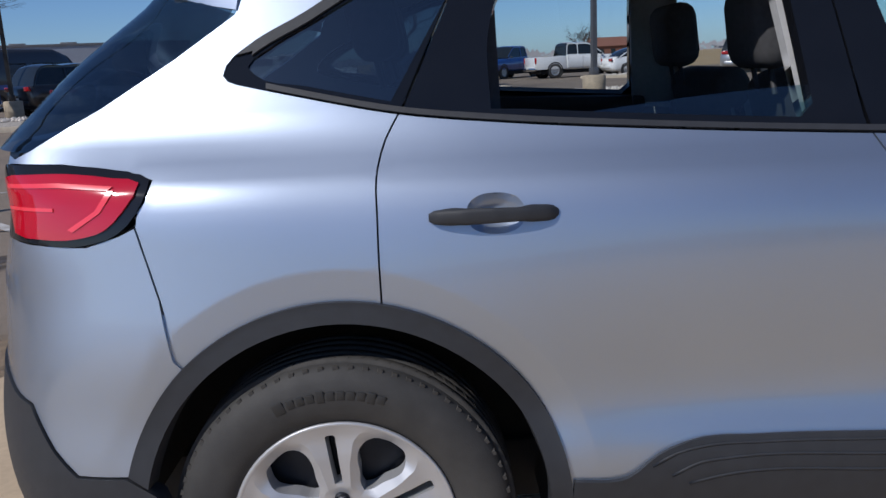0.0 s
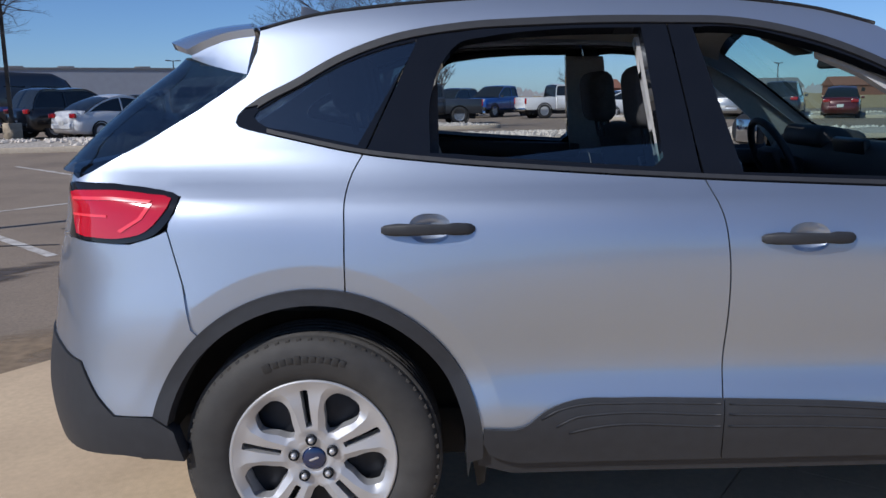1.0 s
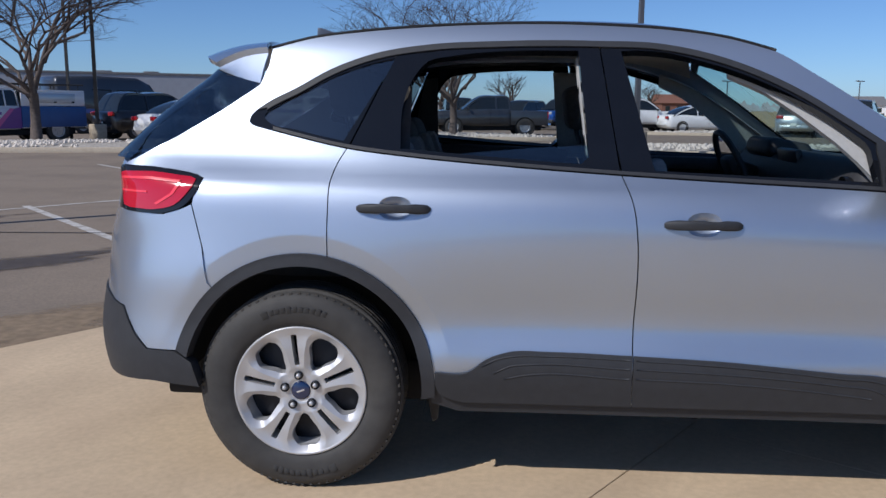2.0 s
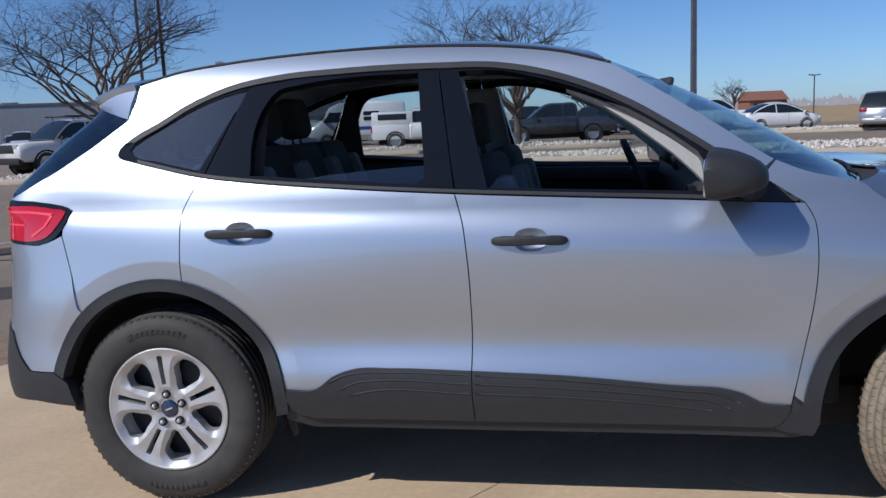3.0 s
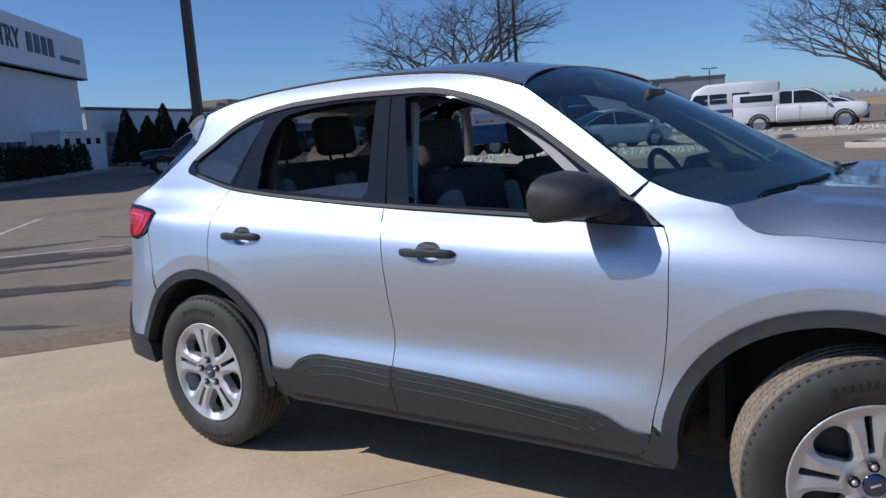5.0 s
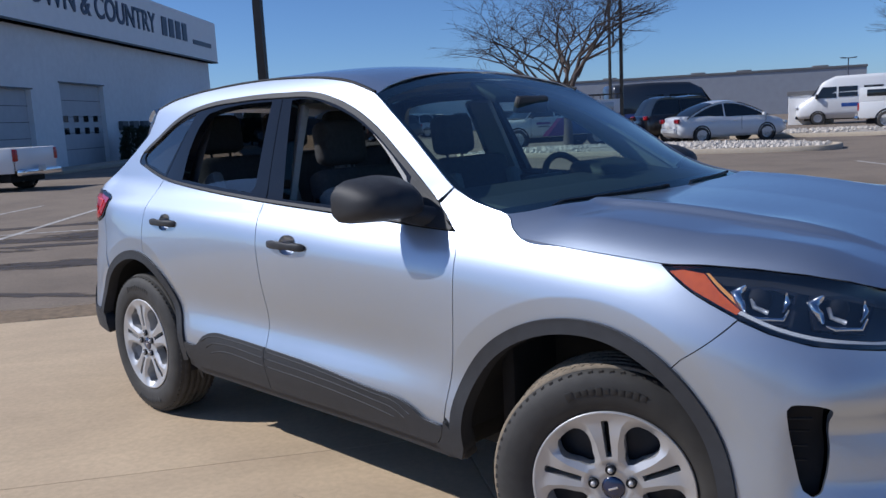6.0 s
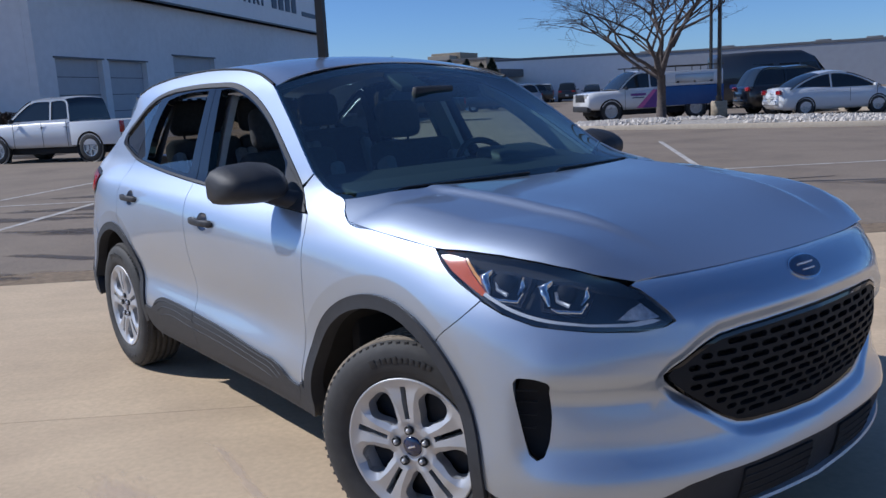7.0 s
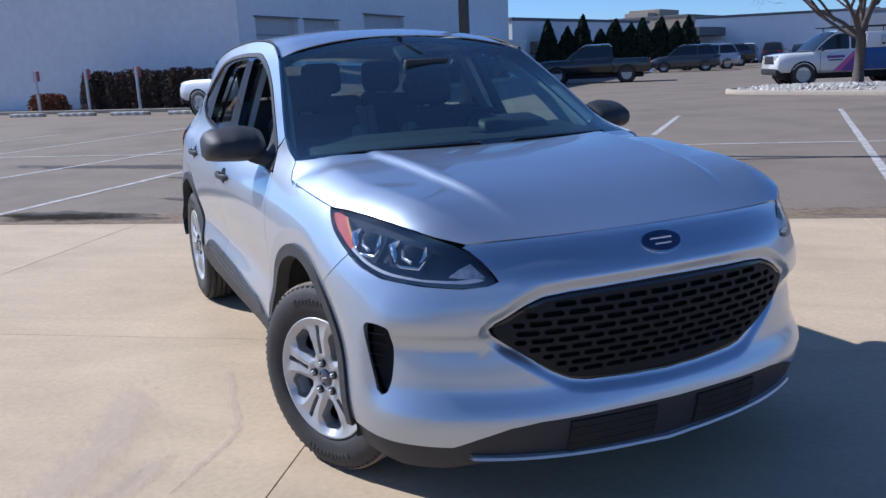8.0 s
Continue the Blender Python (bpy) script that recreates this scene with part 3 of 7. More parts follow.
HANDLES = ((.203, .997), (1.204, .960))
both("quarter_panel", S(O_QUARTER), PAINT, "silver-blue quarter panel with roof rail", gap=0.002, extra=CREASE)
rdoors = both("rear_door", S(O_RDOOR), PAINT, "silver-blue rear door", gap=0.002, extra=CREASE, holes=[cup_outline(HANDLES[0][0] + .128, HANDLES[0][1] + .002)])
fdoors = both("front_door", S(O_FDOOR), PAINT, "silver-blue front door", gap=0.002, holes=[cup_outline(HANDLES[1][0] + .128, HANDLES[1][1] + .002)])
both("fender", S(O_FENDER), PAINT, "silver-blue front fender", gap=0.0012, extra=CREASE)
both("door_cladding", S(O_RCLAD), CLAD, "charcoal lower cladding", off=0.010, depth=0.02, gap=0.001)
both("door_cladding", S(O_FCLAD), CLAD, "charcoal lower cladding", off=0.010, depth=0.02, gap=0.001)

# raised ribs of the cladding: thin rounded edges that run along the doors
def on_side(pts, off, left):
    q = S(pts)
    w = skin([a * (-1 if left else 1) for a, _ in q], [b for _, b in q])
    return [Vector((x, y + math.copysign(off, y), z)) for x, y, z in w]


RIBS = [smooth_curve([(.625, .475), (.672, .499), (.73, .511), (.85, .514), (1.114, .508)]), smooth_curve([(.665, .452), (.72, .478), (.78, .485), (1.114, .478)]), smooth_curve([(.70, .432), (.76, .446), (1.114, .444)]),
        smooth_curve([(1.136, .507), (1.435, .495), (1.79, .466), (1.93, .452), (1.985, .425)]), smooth_curve([(1.136, .478), (1.435, .468), (1.79, .441), (1.91, .426), (1.955, .405)]), smooth_curve([(1.136, .444), (1.435, .436), (1.75, .413), (1.90, .396)])]
for left in (False, True):
    for ln in RIBS:
        part("rib", tube(on_side(ln, .0092, left), .0032, 6), CLAD, suv, "fine raised cladding rib")

# rocker below the doors
both("rocker_panel", S([(.455, .43), (.50, .43), (.56, .37), (1.1, .365), (2.06, .365), (2.12, .40), (2.17, .44), (2.20, .44), (2.222, .40), (2.222, .316), (2.15, .300), (.55, .300), (.455, .33)]), CLAD, "charcoal rocker panel", off=-0.004, depth=0.05)

# arch mouldings
O_ARCHR = arc(ARCH_R, .452, .452, -4, 166, 60) + arc(ARCH_R, .408, .408, 168, -6)
O_ARCHF = arch_f(.988, -8, 177, 70) + [(2.150, .440), (2.139, .395), (2.116, .356), (2.095, .344), (2.12, .330), (2.21, .316)] + arch_f(.89, 184, -10)
both("arch_moulding", S(O_ARCHR), CLAD, "charcoal wheel arch moulding", off=0.010, depth=0.05, step=0.025)
both("arch_moulding", S(O_ARCHF), CLAD, "charcoal wheel arch moulding", off=0.010, depth=0.05, step=0.025)
for left in (False, True):
    sg = 1 if left else -1
    for cx, cz, ra, rb in ((ARCH_R[0], ARCH_R[1], .424, .424), (2.68, .39, .478, .428)):
        rows = [[(cx + ra * math.cos(radians(a)), sg * w, cz + rb * math.sin(radians(a))) for a in range(-14, 179, 8)] for w in (.885, .75, .55)]
        rows.append([(cx + ra * .1 * math.cos(radians(a)), sg * .54, cz + rb * .1 * math.sin(radians(a))) for a in range(-14, 179, 8)])
        part("wheel_liner", grid(rows), DARK, suv, "black wheel liner")

both("gap_filler", S([(2.118, .362), (2.20, .40), (2.192, .475), (2.132, .475)]), CLAD, "charcoal panel behind the door gap", off=-0.006, depth=0.004)

# black window surrounds
GAP_TOP = (.312, 1.521)
O_QTRIM = upto(BELT, -.20, .148) + [(.153, 1.189)] + [GAP_TOP] + [q for q in DLO_TOP if q[0] < .305][::-1]
O_RFRAME = [(.158, 1.189)] + upto(BELT, .165, 1.068) + [(1.072, 1.112), (1.003, 1.556)] + [q for q in DLO_TOP if .318 < q[0] < .999][::-1] + [(.317, 1.522)]
O_FFRAME = [(1.080, 1.111)] + upto(BELT, 1.085, 2.17) + [q for q in DLO_TOP if 1.012 < q[0] < 2.17][::-1] + [(1.008, 1.556)]
both("quarter_trim", S(O_QTRIM), PILLAR, "black quarter window surround", holes=[S(WIN_Q)], off=-0.003, depth=0.02, step=0.03)
both("door_frame", S(O_RFRAME), PILLAR, "black rear window frame", holes=[S(WIN_R)], off=-0.003, depth=0.035, step=0.03)
both("door_frame", S(O_FFRAME), PILLAR, "black front window frame", holes=[S(WIN_F)], off=-0.003, depth=0.035, step=0.03)
for left in (False, True):
    band = [q for q in DLO_TOP if -.185 < q[0] < 2.16]
    part("window_trim", panel(S(band + shrink(band + [(1.0, 1.1)], 0.020)[:-1][::-1]), off=0.003, depth=0.01, step=0.02, left=left), CLAD, suv, "satin black window trim")
    band = upto(BELT, -.13, 2.17)
    part("window_trim", panel(S([(x, z + .013) for x, z in band] + [(x, z + .002) for x, z in band[::-1]]), off=0.004, depth=0.01, step=0.02, left=left), CLAD, suv, "satin black belt trim")
both("gap_filler", S([(-.335, .72), (-.285, .72), (-.300, .83), (-.345, .83)]), PAINT, "silver-blue flange behind the bumper seam", off=-0.007, depth=0.004)
both("quarter_glass", S(WIN_Q), GLASSDARK, "dark privacy glass", off=-0.008, depth=0)
part("rear_door_glass", panel(S(smooth_curve([(.39, 1.165), (.60, 1.187), (.80, 1.204), (.965, 1.213)]) + [(.985, 1.12), (.40, 1.155)]), off=-0.022, depth=0), GLASSTEAL, suv, "partly lowered door glass")
part("rear_door_glass", panel(S(WIN_R), off=-0.012, depth=0, left=True), GLASS, suv, "closed door glass")
part("front_door_glass", panel(S(WIN_F), off=-0.012, depth=0, left=True), GLASS, suv, "closed door glass")


# roof, windshield, hood as lofts
def side_line(pts):
    """Places on the car's right for side view points."""
    q = S(pts)
    return skin([a for a, _ in q], [b for _, b in q])


def lerp_table(x, pairs):
    return float(np.interp(x, [a for a, _ in pairs], [b for _, b in pairs]))


def spline_table(x, pairs):
    return float((natural_matrix([a for a, _ in pairs], [x]) @ np.array([b for _, b in pairs]))[0])


ROOF_C = [(-.24, 1.564), (0.0, 1.608), (.4, 1.645), (.85, 1.662), (1.2, 1.650), (1.5, 1.606)]
redge = side_line([q for q in smooth_curve([(-.138, 1.53), (0, 1.566), (.2, 1.592), (.42, 1.609), (.63, 1.618), (.84, 1.62), (1.05, 1.613), (1.25, 1.599), (1.45, 1.568), (1.6, 1.524)], 0.06)])
rows = []
for k, e in enumerate(redge):
    s = k / (len(redge) - 1)
    xc = -.24 + s * (1.5 + .24)
    zc = spline_table(xc, ROOF_C)
    row = []
    for j in range(-16, 17):
        t = j / 16
        a = abs(t)
        row.append((e[0] + (xc - e[0]) * (1 - a**2), (abs(e[1]) - 0.012) * t, e[2] - 0.004 + (zc - e[2]) * (1 - a**2.3) + 0.010 * smoothstep(1.0, .86, a)))
    rows.append(row)
part("roof", solid(grid(rows), -0.004), PAINT, suv, "silver-blue roof")
for sg in (-1, 1):
    ditch = [(e[0], sg * (abs(e[1]) - 0.004), e[2] + 0.002) for e in redge]
    part("roof_moulding", tube(ditch, 0.007, 6), RUBBER, suv, "black roof ditch moulding")
part("headliner", grid([[(x, y * .97, z - .045) for x, y, z in row] for row in rows]), LINER, suv, "grey headliner")

wedge = side_line(smooth_curve([(1.605, 1.522), (1.72, 1.450), (1.85, 1.366), (1.97, 1.283), (2.07, 1.213), (2.12, 1.183), (2.20, 1.150), (2.30, 1.126), (2.35, 1.114)], 0.04))


def windshield_rows(inset, drop, s0=0.0, s1=1.0, n=24, spread=tuple(j / 14 for j in range(-14, 15))):
    out = []
    for k in range(n + 1):
        s = s0 + (s1 - s0) * k / n
        f = s * (len(wedge) - 1)
        i = min(int(f), len(wedge) - 2)
        e = wedge[i] * (1 - (f - i)) + wedge[i + 1] * (f - i)
        xc, zc = 1.515 + s * (2.52 - 1.515), 1.607 + s * (1.112 - 1.607) + 0.03 * math.sin(math.pi * s)
        out.append([(e[0] + (xc - e[0]) * (1 - abs(t)**1.8), (abs(e[1]) - inset) * t, e[2] + (zc - e[2]) * (1 - abs(t)**1.8) - drop) for t in spread])
    return out


wsr = windshield_rows(0.006, 0.002)
part("windshield", grid([r[::-1] for r in wsr]), GLASSWS, suv, "green tinted windshield")
frit = bmesh.new()
for rws in (windshield_rows(0.006, 0.006, spread=(-1, -.972)), windshield_rows(0.006, 0.006, spread=(.972, 1)), windshield_rows(0.006, 0.006, 0, 0.05, 3), windshield_rows(0.006, 0.006, 0.93, 1.0, 3)):
    grid(rws, frit)
part("windshield_frit", frit, GLOSSBLACK, suv, "black ceramic windshield border")
part("sensor_cover", box(.16, .15, .035, at(1.63, 0, 1.515, 0, 26, 0), bevel=.012), DASH, suv, "black sensor cover")

HOOD_E = [(p[0] - .001, p[1] + .0035, p[2]) for p in side_line([(2.357, 1.1155), (2.377, 1.1035), (2.394, 1.0815), (2.438, 1.053), (2.52, 1.0435), (2.62, 1.0345), (2.76, 1.0245), (2.90, 1.0135)])] + [(p[0], p[1] + .002, p[2]) for p in side_line([(3.02, 1.0155), (3.13, 1.0115), (3.24, 1.0015), (3.33, .9865), (3.40, .9635)])] + [(3.443, -.607, .950)]
hedge_line = smooth_curve(HOOD_E, 0.03)
HOOD_C = [(2.50, 1.128), (2.75, 1.118), (3.0, 1.090), (3.25, 1.040), (3.43, .987), (3.530, .957)]
HOOD_RIDGE = [(2.4, .53), (2.7, .51), (3.0, .48), (3.2, .45), (3.5, .39)]


def hood_rows(drop):
    out = []
    n = len(hedge_line)
    for k, e in enumerate(hedge_line):
        s = k / (n - 1)
        xc = 2.50 + s * (3.530 - 2.50)
        zc = spline_table(xc, HOOD_C)
        row = []
        for j in range(-60, 61):
            t = j / 60
            a = abs(t)
            x = e[0] + (xc - e[0]) * (1 - a**(2.2 + 4.0 * (1 - s)**4))
            y = abs(e[1]) * a
            rid = lerp_table(x, HOOD_RIDGE)
            z = e[2] + (zc - e[2]) * (1 - a ** 3)
            # a raised crease on either side, with a steep outer flank and a long inner slope
            rise = smoothstep(3.47, 3.1, x) * smoothstep(2.38, 2.6, x) * smoothstep(1.0, .975, a)
            z += .018 * smoothstep(rid + .045, rid, y) * math.exp(-max(0, rid - y) / .16) * rise
            # the outer edge rolls over into the fender
            d = abs(e[1]) - y
            z += .046 * (1 - math.exp(-d / .06)) * math.exp(-max(0, d - .12) / .18) * smoothstep(3.52, 3.20, x) * smoothstep(2.33, 2.66, x)
            row.append((x, math.copysign(y, t), z - drop))
        out.append(row)
    return out


hood_sheet = []
for r in hood_rows(0.0):
    lip = .003 + .019 * smoothstep(2.92, 2.80, r[0][0])
    hood_sheet.append([(r[0][0], r[0][1] + .004, r[0][2] - lip)] + r + [(r[-1][0], r[-1][1] - .004, r[-1][2] - lip)])
part("hood", solid(grid(hood_sheet), -0.006), PAINT, suv, "silver-blue hood with two ridges", angle=50)
part("engine_bay", grid(hood_rows(0.05)), DARK, suv, "dark engine bay")
hood_back = np.array(hood_rows(0.0)[0])
glass_foot = windshield_rows(0.010, 0.010, 0.97, 1.0, 1)[1]
cowl_front = [tuple(np.array([np.interp(120 * k / 28, range(121), hood_back[:, c]) for c in range(3)]) + np.array([.012, 0, -.012])) for k in range(29)]
cowl_mid = [tuple((np.array(p) + np.array(q)) / 2 - np.array([0, 0, .006])) for p, q in zip(glass_foot, cowl_front)]
part("cowl", solid(grid([glass_foot[1:-1], cowl_mid[1:-1], cowl_front[1:-1]]), -0.01), DASH, suv, "black cowl panel")

# front bumper, grille, vents
O_GR = F([(0, .805), (.18, .803), (.34, .798)]) + F(smooth_curve([(.42, .79), (.47, .772), (.53, .735), (.577, .70), (.545, .655), (.47, .595), (.40, .545), (.35, .52)])) + F([(.30, .510), (.15, .502), (0, .50)])
O_VENT = S(smooth_curve([(3.243, .690), (3.250, .704), (3.270, .708), (3.300, .706), (3.319, .699), (3.338, .66), (3.350, .61), (3.352, .56), (3.347, .515), (3.334, .487), (3.318, .479)], .006) + smooth_curve([(3.300, .492), (3.286, .54), (3.262, .62), (3.246, .675)], .008))
B_TOP = F([(0, .957), (.2, .956), (.4, .953), (.575, .9495), (.603, .9475)])
B_HL = F([(.617, .938), (.599, .927), (.576, .901), (.556, .869), (.546, .846), (.575, .834), (.64, .826)]) + S([(3.40, .830), (3.28, .842), (3.19, .866), (3.119, .893)])
B_ARCH = S([(2.991, .783)] + arch_f(.975, 53.1, -4))
B_LOW = S([(3.17, .345), (3.26, .336), (3.33, .335)]) + F([(.69, .338), (.62, .372), (.54, .402), (.45, .415), (.2, .420), (0, .420)])
GR_RING = mirrored(O_GR)[:-1]
GR_A = np.array(refine(clean(GR_RING), .02))


def near_grille(p, z):
    q = np.column_stack([np.atleast_1d(p), np.atleast_1d(z)]).astype(float)
    a, b = GR_A, np.roll(GR_A, -1, 0)
    ab = b - a
    t = np.clip(np.einsum("nmd,md->nm", q[:, None, :] - a[None], ab) / (np.sum(ab * ab, axis=1) + 1e-12), 0, 1)
    return np.min(np.linalg.norm(q[:, None, :] - (a[None] + t[:, :, None] * ab[None]), axis=2), axis=1)


def bumper_place(p, z):
    w = skin(p, z)
    reach = np.interp(np.atleast_1d(z), [.53, .70], [.030, .036])
    w[:, 0] -= .62 * np.clip(reach - near_grille(p, z), 0, .036)
    return w


ledge = []
for d in (.013, .022, .030, .037, .048):
    ledge += refine(shrink(clean(GR_RING), -d), .016)
bump = panel(mirrored(B_TOP + B_HL + B_ARCH + B_LOW), holes=[GR_RING, O_VENT, [(-p, z) for p, z in O_VENT][::-1]], step=0.03, gap=0.0012, place=bumper_place, extra=ledge)
part("front_bumper", bump, PAINT, suv, "silver-blue front bumper", angle=50)
part("grille_back", panel(mirrored(O_GR), off=-0.075, depth=0, step=0.06), DARK, suv, "black grille backing")
ring = mirrored(O_GR)
part("grille_frame", panel(ring, holes=[shrink(clean(ring), 0.010)], off=-0.020, depth=0.03, step=0.02), GLOSSBLACK, suv, "black grille frame")


def grille_place(p, z):
    k = (np.atleast_1d(z) - .51)[:, None] / .29
    low_edge, top_edge = skin(p, np.full_like(np.atleast_1d(z), .51)), skin(p, np.full_like(np.atleast_1d(z), .80))
    w = low_edge * (1 - k) + top_edge * k
    w[:, 0] += .020 * np.sin(np.pi * np.clip(k[:, 0], 0, 1))
    return w


plate_edge = np.array(shrink(clean(ring), 0.010))
slots = []
for k in range(11):
    z = .516 + k * .0278
    for i in range(-9, 10):
        y = i * .080 + (.040 if k % 2 else 0)
        for mid, half in ((y, .035), (y - .016, .019), (y + .016, .019)):
            ends = half - .007
            hx = F([(mid + dx, z + dz) for dx, dz in ((-half, 0), (-ends, .0085), (ends, .0085), (half, 0), (ends, -.0085), (-ends, -.0085))]) if abs(y) < .62 else []
            if hx and inside(np.array(hx), plate_edge).all():
                slots.append(hx)
                break
part("grille_mesh", panel(ring, holes=slots, off=-0.024, depth=0.022, step=0.03, place=grille_place), GRILLEBLACK, suv, "satin black grille with staggered slots")
for left in (False, True):
    part("side_vent", panel(O_VENT, off=-0.045, depth=0, step=0.03, left=left), DARK, suv, "black bumper vent")
    for z in (.56, .595, .63, .665):
        q = [w for w in ((wrap_at(x, z), z) for x in np.arange(3.26, 3.34, .006)) if inside(np.array([w]), np.array(O_VENT))[0]]
        if len(q) > 2:
            pp = skin([a * (-1 if left else 1) for a, _ in q], [b for _, b in q]) - np.array([.034, 0, 0])
            part("vent_slat", tube(list(pp), .003, 6), DARK, suv)
VAL = F([(0, .418), (.2, .418), (.45, .413), (.54, .400), (.62, .370), (.69, .336)]) + S([(3.33, .333), (3.26, .334), (3.17, .343), (3.148, .37), (3.13, .32), (3.16, .262)]) + F([(.80, .240), (.70, .248), (.58, .280), (.3, .270), (0, .262)])
part("front_valance", panel(mirrored(VAL), off=-0.006, depth=0.06, step=0.04), CLAD, suv, "charcoal lower front valance")
for y0, y1 in ((-.36, -.10), (.06, .36)):
    mid_y = [y0 + (y1 - y0) * k / 5 for k in range(6)]
    LG = F([(y, .403) for y in mid_y] + [(y, .298) for y in mid_y[::-1]])
    part("lower_grille", panel(LG, off=0.001, depth=0.01, step=0.04), DARK, suv, "black lower grille opening")
    for z0 in (.325, .352, .379):
        pts = [skin([q[0]], [q[1]])[0] + np.array([.001, 0, 0]) for q in F([(y, z0) for y in mid_y])]
        part("grille_bar", tube(pts, .003, 6), DARK, suv)
lip_y = np.arange(-.64, .641, .04)
lip = []
for d, h in ((-.03, .012), (.012, .004), (.016, -.004), (-.03, -.012)):
    lip.append([skin([q[0]], [q[1]])[0] + np.array([d, 0, h]) for q in F([(y, .276 + .04 * abs(y)) for y in lip_y])])
part("skid_strip", solid(grid(lip), .004), ALLOY, suv, "silver skid strip")
part("badge_rim", panel([(.078 * math.cos(a), .905 + .0315 * math.sin(a)) for a in np.linspace(0, 2 * math.pi, 48, endpoint=False)], off=0.004, depth=0.006, step=0.02), CHROME, suv, "chrome oval badge rim")
part("badge", panel([(.073 * math.cos(a), .905 + .0272 * math.sin(a)) for a in np.linspace(0, 2 * math.pi, 48, endpoint=False)], off=0.006, depth=0.004, step=0.02), BLUEBADGE, suv, "blue oval badge")
for z, half in ((.912, .040), (.898, .030)):
    part("badge_bar", tube([skin([p], [z])[0] + np.array([.0065, 0, .003]) for p in np.linspace(-half, half, 9)], .0028, 6), WHITEBADGE, suv, "plain silver bar on the badge")

# headlights
HL = S(smooth_curve([(2.90, 1.011), (2.99, .953), (3.06, .920), (3.12, .893), (3.19, .866), (3.28, .842), (3.40, .829)])) + F(smooth_curve([(.64, .825), (.575, .832), (.549, .847), (.559, .870), (.579, .901), (.601, .926), (.619, .938), (.64, .951)])) + S(smooth_curve([(3.40, .962), (3.33, .985), (3.24, 1.000), (3.13, 1.010), (3.02, 1.014), (2.90, 1.011)]))[1:-1]
AMB = S([(2.925, 1.002), (2.99, .962), (3.06, .931), (3.112, .908), (3.118, .918), (3.062, .958), (3.015, 1.000), (2.96, 1.007)])
AMB_EDGE = S([(3.020, 1.000), (3.066, .960), (3.122, .919), (3.128, .923), (3.072, .965), (3.028, 1.000)])
PIPE = S(smooth_curve([(3.115, .910), (3.19, .881), (3.28, .857), (3.40, .843)])) + F([(.64, .840), (.60, .845), (.580, .852)]) + F([(.60, .857), (.66, .849)]) + S(smooth_curve([(3.39, .850), (3.28, .865), (3.19, .889), (3.12, .917)]))
CORNER = F([(.578, .862), (.606, .899), (.640, .884), (.672, .860), (.62, .855)])
for left in (False, True):
    hl = part("headlight", panel(HL, off=-0.055, depth=0, step=0.04, left=left), HOUSING, suv, "dark headlight housing", angle=50)
    part("lens", panel(HL, off=0.0, depth=0.012, step=0.03, gap=0.003, left=left), LENSCLEAR, hl, "clear headlight lens")
    part("side_marker", panel(AMB, off=-0.012, depth=0.01, step=0.03, left=left), AMBER, hl, "amber side marker")
    part("amber_guide", panel(AMB_EDGE, off=-0.008, depth=0.01, step=0.03, left=left), AMBERBRIGHT, hl, "bright amber light guide")
    part("light_pipe", panel(PIPE, off=-0.008, depth=0.012, step=0.03, left=left), LIGHTPIPE, hl, "milky light pipe along the lower edge")
    part("corner_reflector", panel(CORNER, off=-0.014, depth=0.02, step=0.02, left=left), FROSTED, hl, "silver corner reflector")
    for cx, cz, w in ((3.165, .938, .070), (3.322, .918, .064)):
        sg = 1 if left else -1

        def inner(pts, d):
            q = S(pts)
            return [Vector(v) - Vector((.6, sg * .8, 0)) * d for v in skin([a * (-1 if left else 1) for a, _ in q], [b for _, b in q])]
        q = S([(cx - w, cz + .036), (cx - w + .022, cz - .036), (cx + w - .008, cz - .050), (cx + w, cz + .022), (cx + .2 * w, cz + .036)])
        part("bezel", panel(q, holes=[shrink(q, 0.008)], off=-0.016, depth=0.03, step=0.02, left=left), SATIN, hl, "dark bowl frame")
        part("reflector", tube(inner([(cx - w + .030, cz + .030), (cx - w + .012, cz + .012), (cx - w + .026, cz - .012), (cx - w + .040, cz - .030)], .016), [.006, .017, .013, .004], 6), CHROME, hl, "chrome hook along the bowl")
        part("reflector", tube(inner([(cx - w + .046, cz - .036), (cx, cz - .043), (cx + w - .016, cz - .044), (cx + w - .010, cz - .022)], .018), [.003, .006, .006, .003], 6), CHROME, hl, "chrome lower bowl edge")
        part("reflector", tube(inner([(cx + w - .022, cz + .018), (cx + w - .016, cz - .004), (cx + w - .022, cz - .026)], .016), [.003, .0085, .003], 6), CHROME, hl, "chrome hook along the bowl")
        part("reflector", tube(inner([(cx - .30 * w, cz + .004), (cx - .16 * w, cz - .018), (cx + .30 * w, cz - .030)], .022), .006, 6), FROSTED, hl, "silver facet below the projector")
        c = inner([(cx, cz - .003)], .048)[0]
        ball = bmesh.new()
        bmesh.ops.create_uvsphere(ball, u_segments=20, v_segments=12, radius=0.033, matrix=Matrix.Translation(c))
        part("projector", ball, DARK, hl, "dark projector")

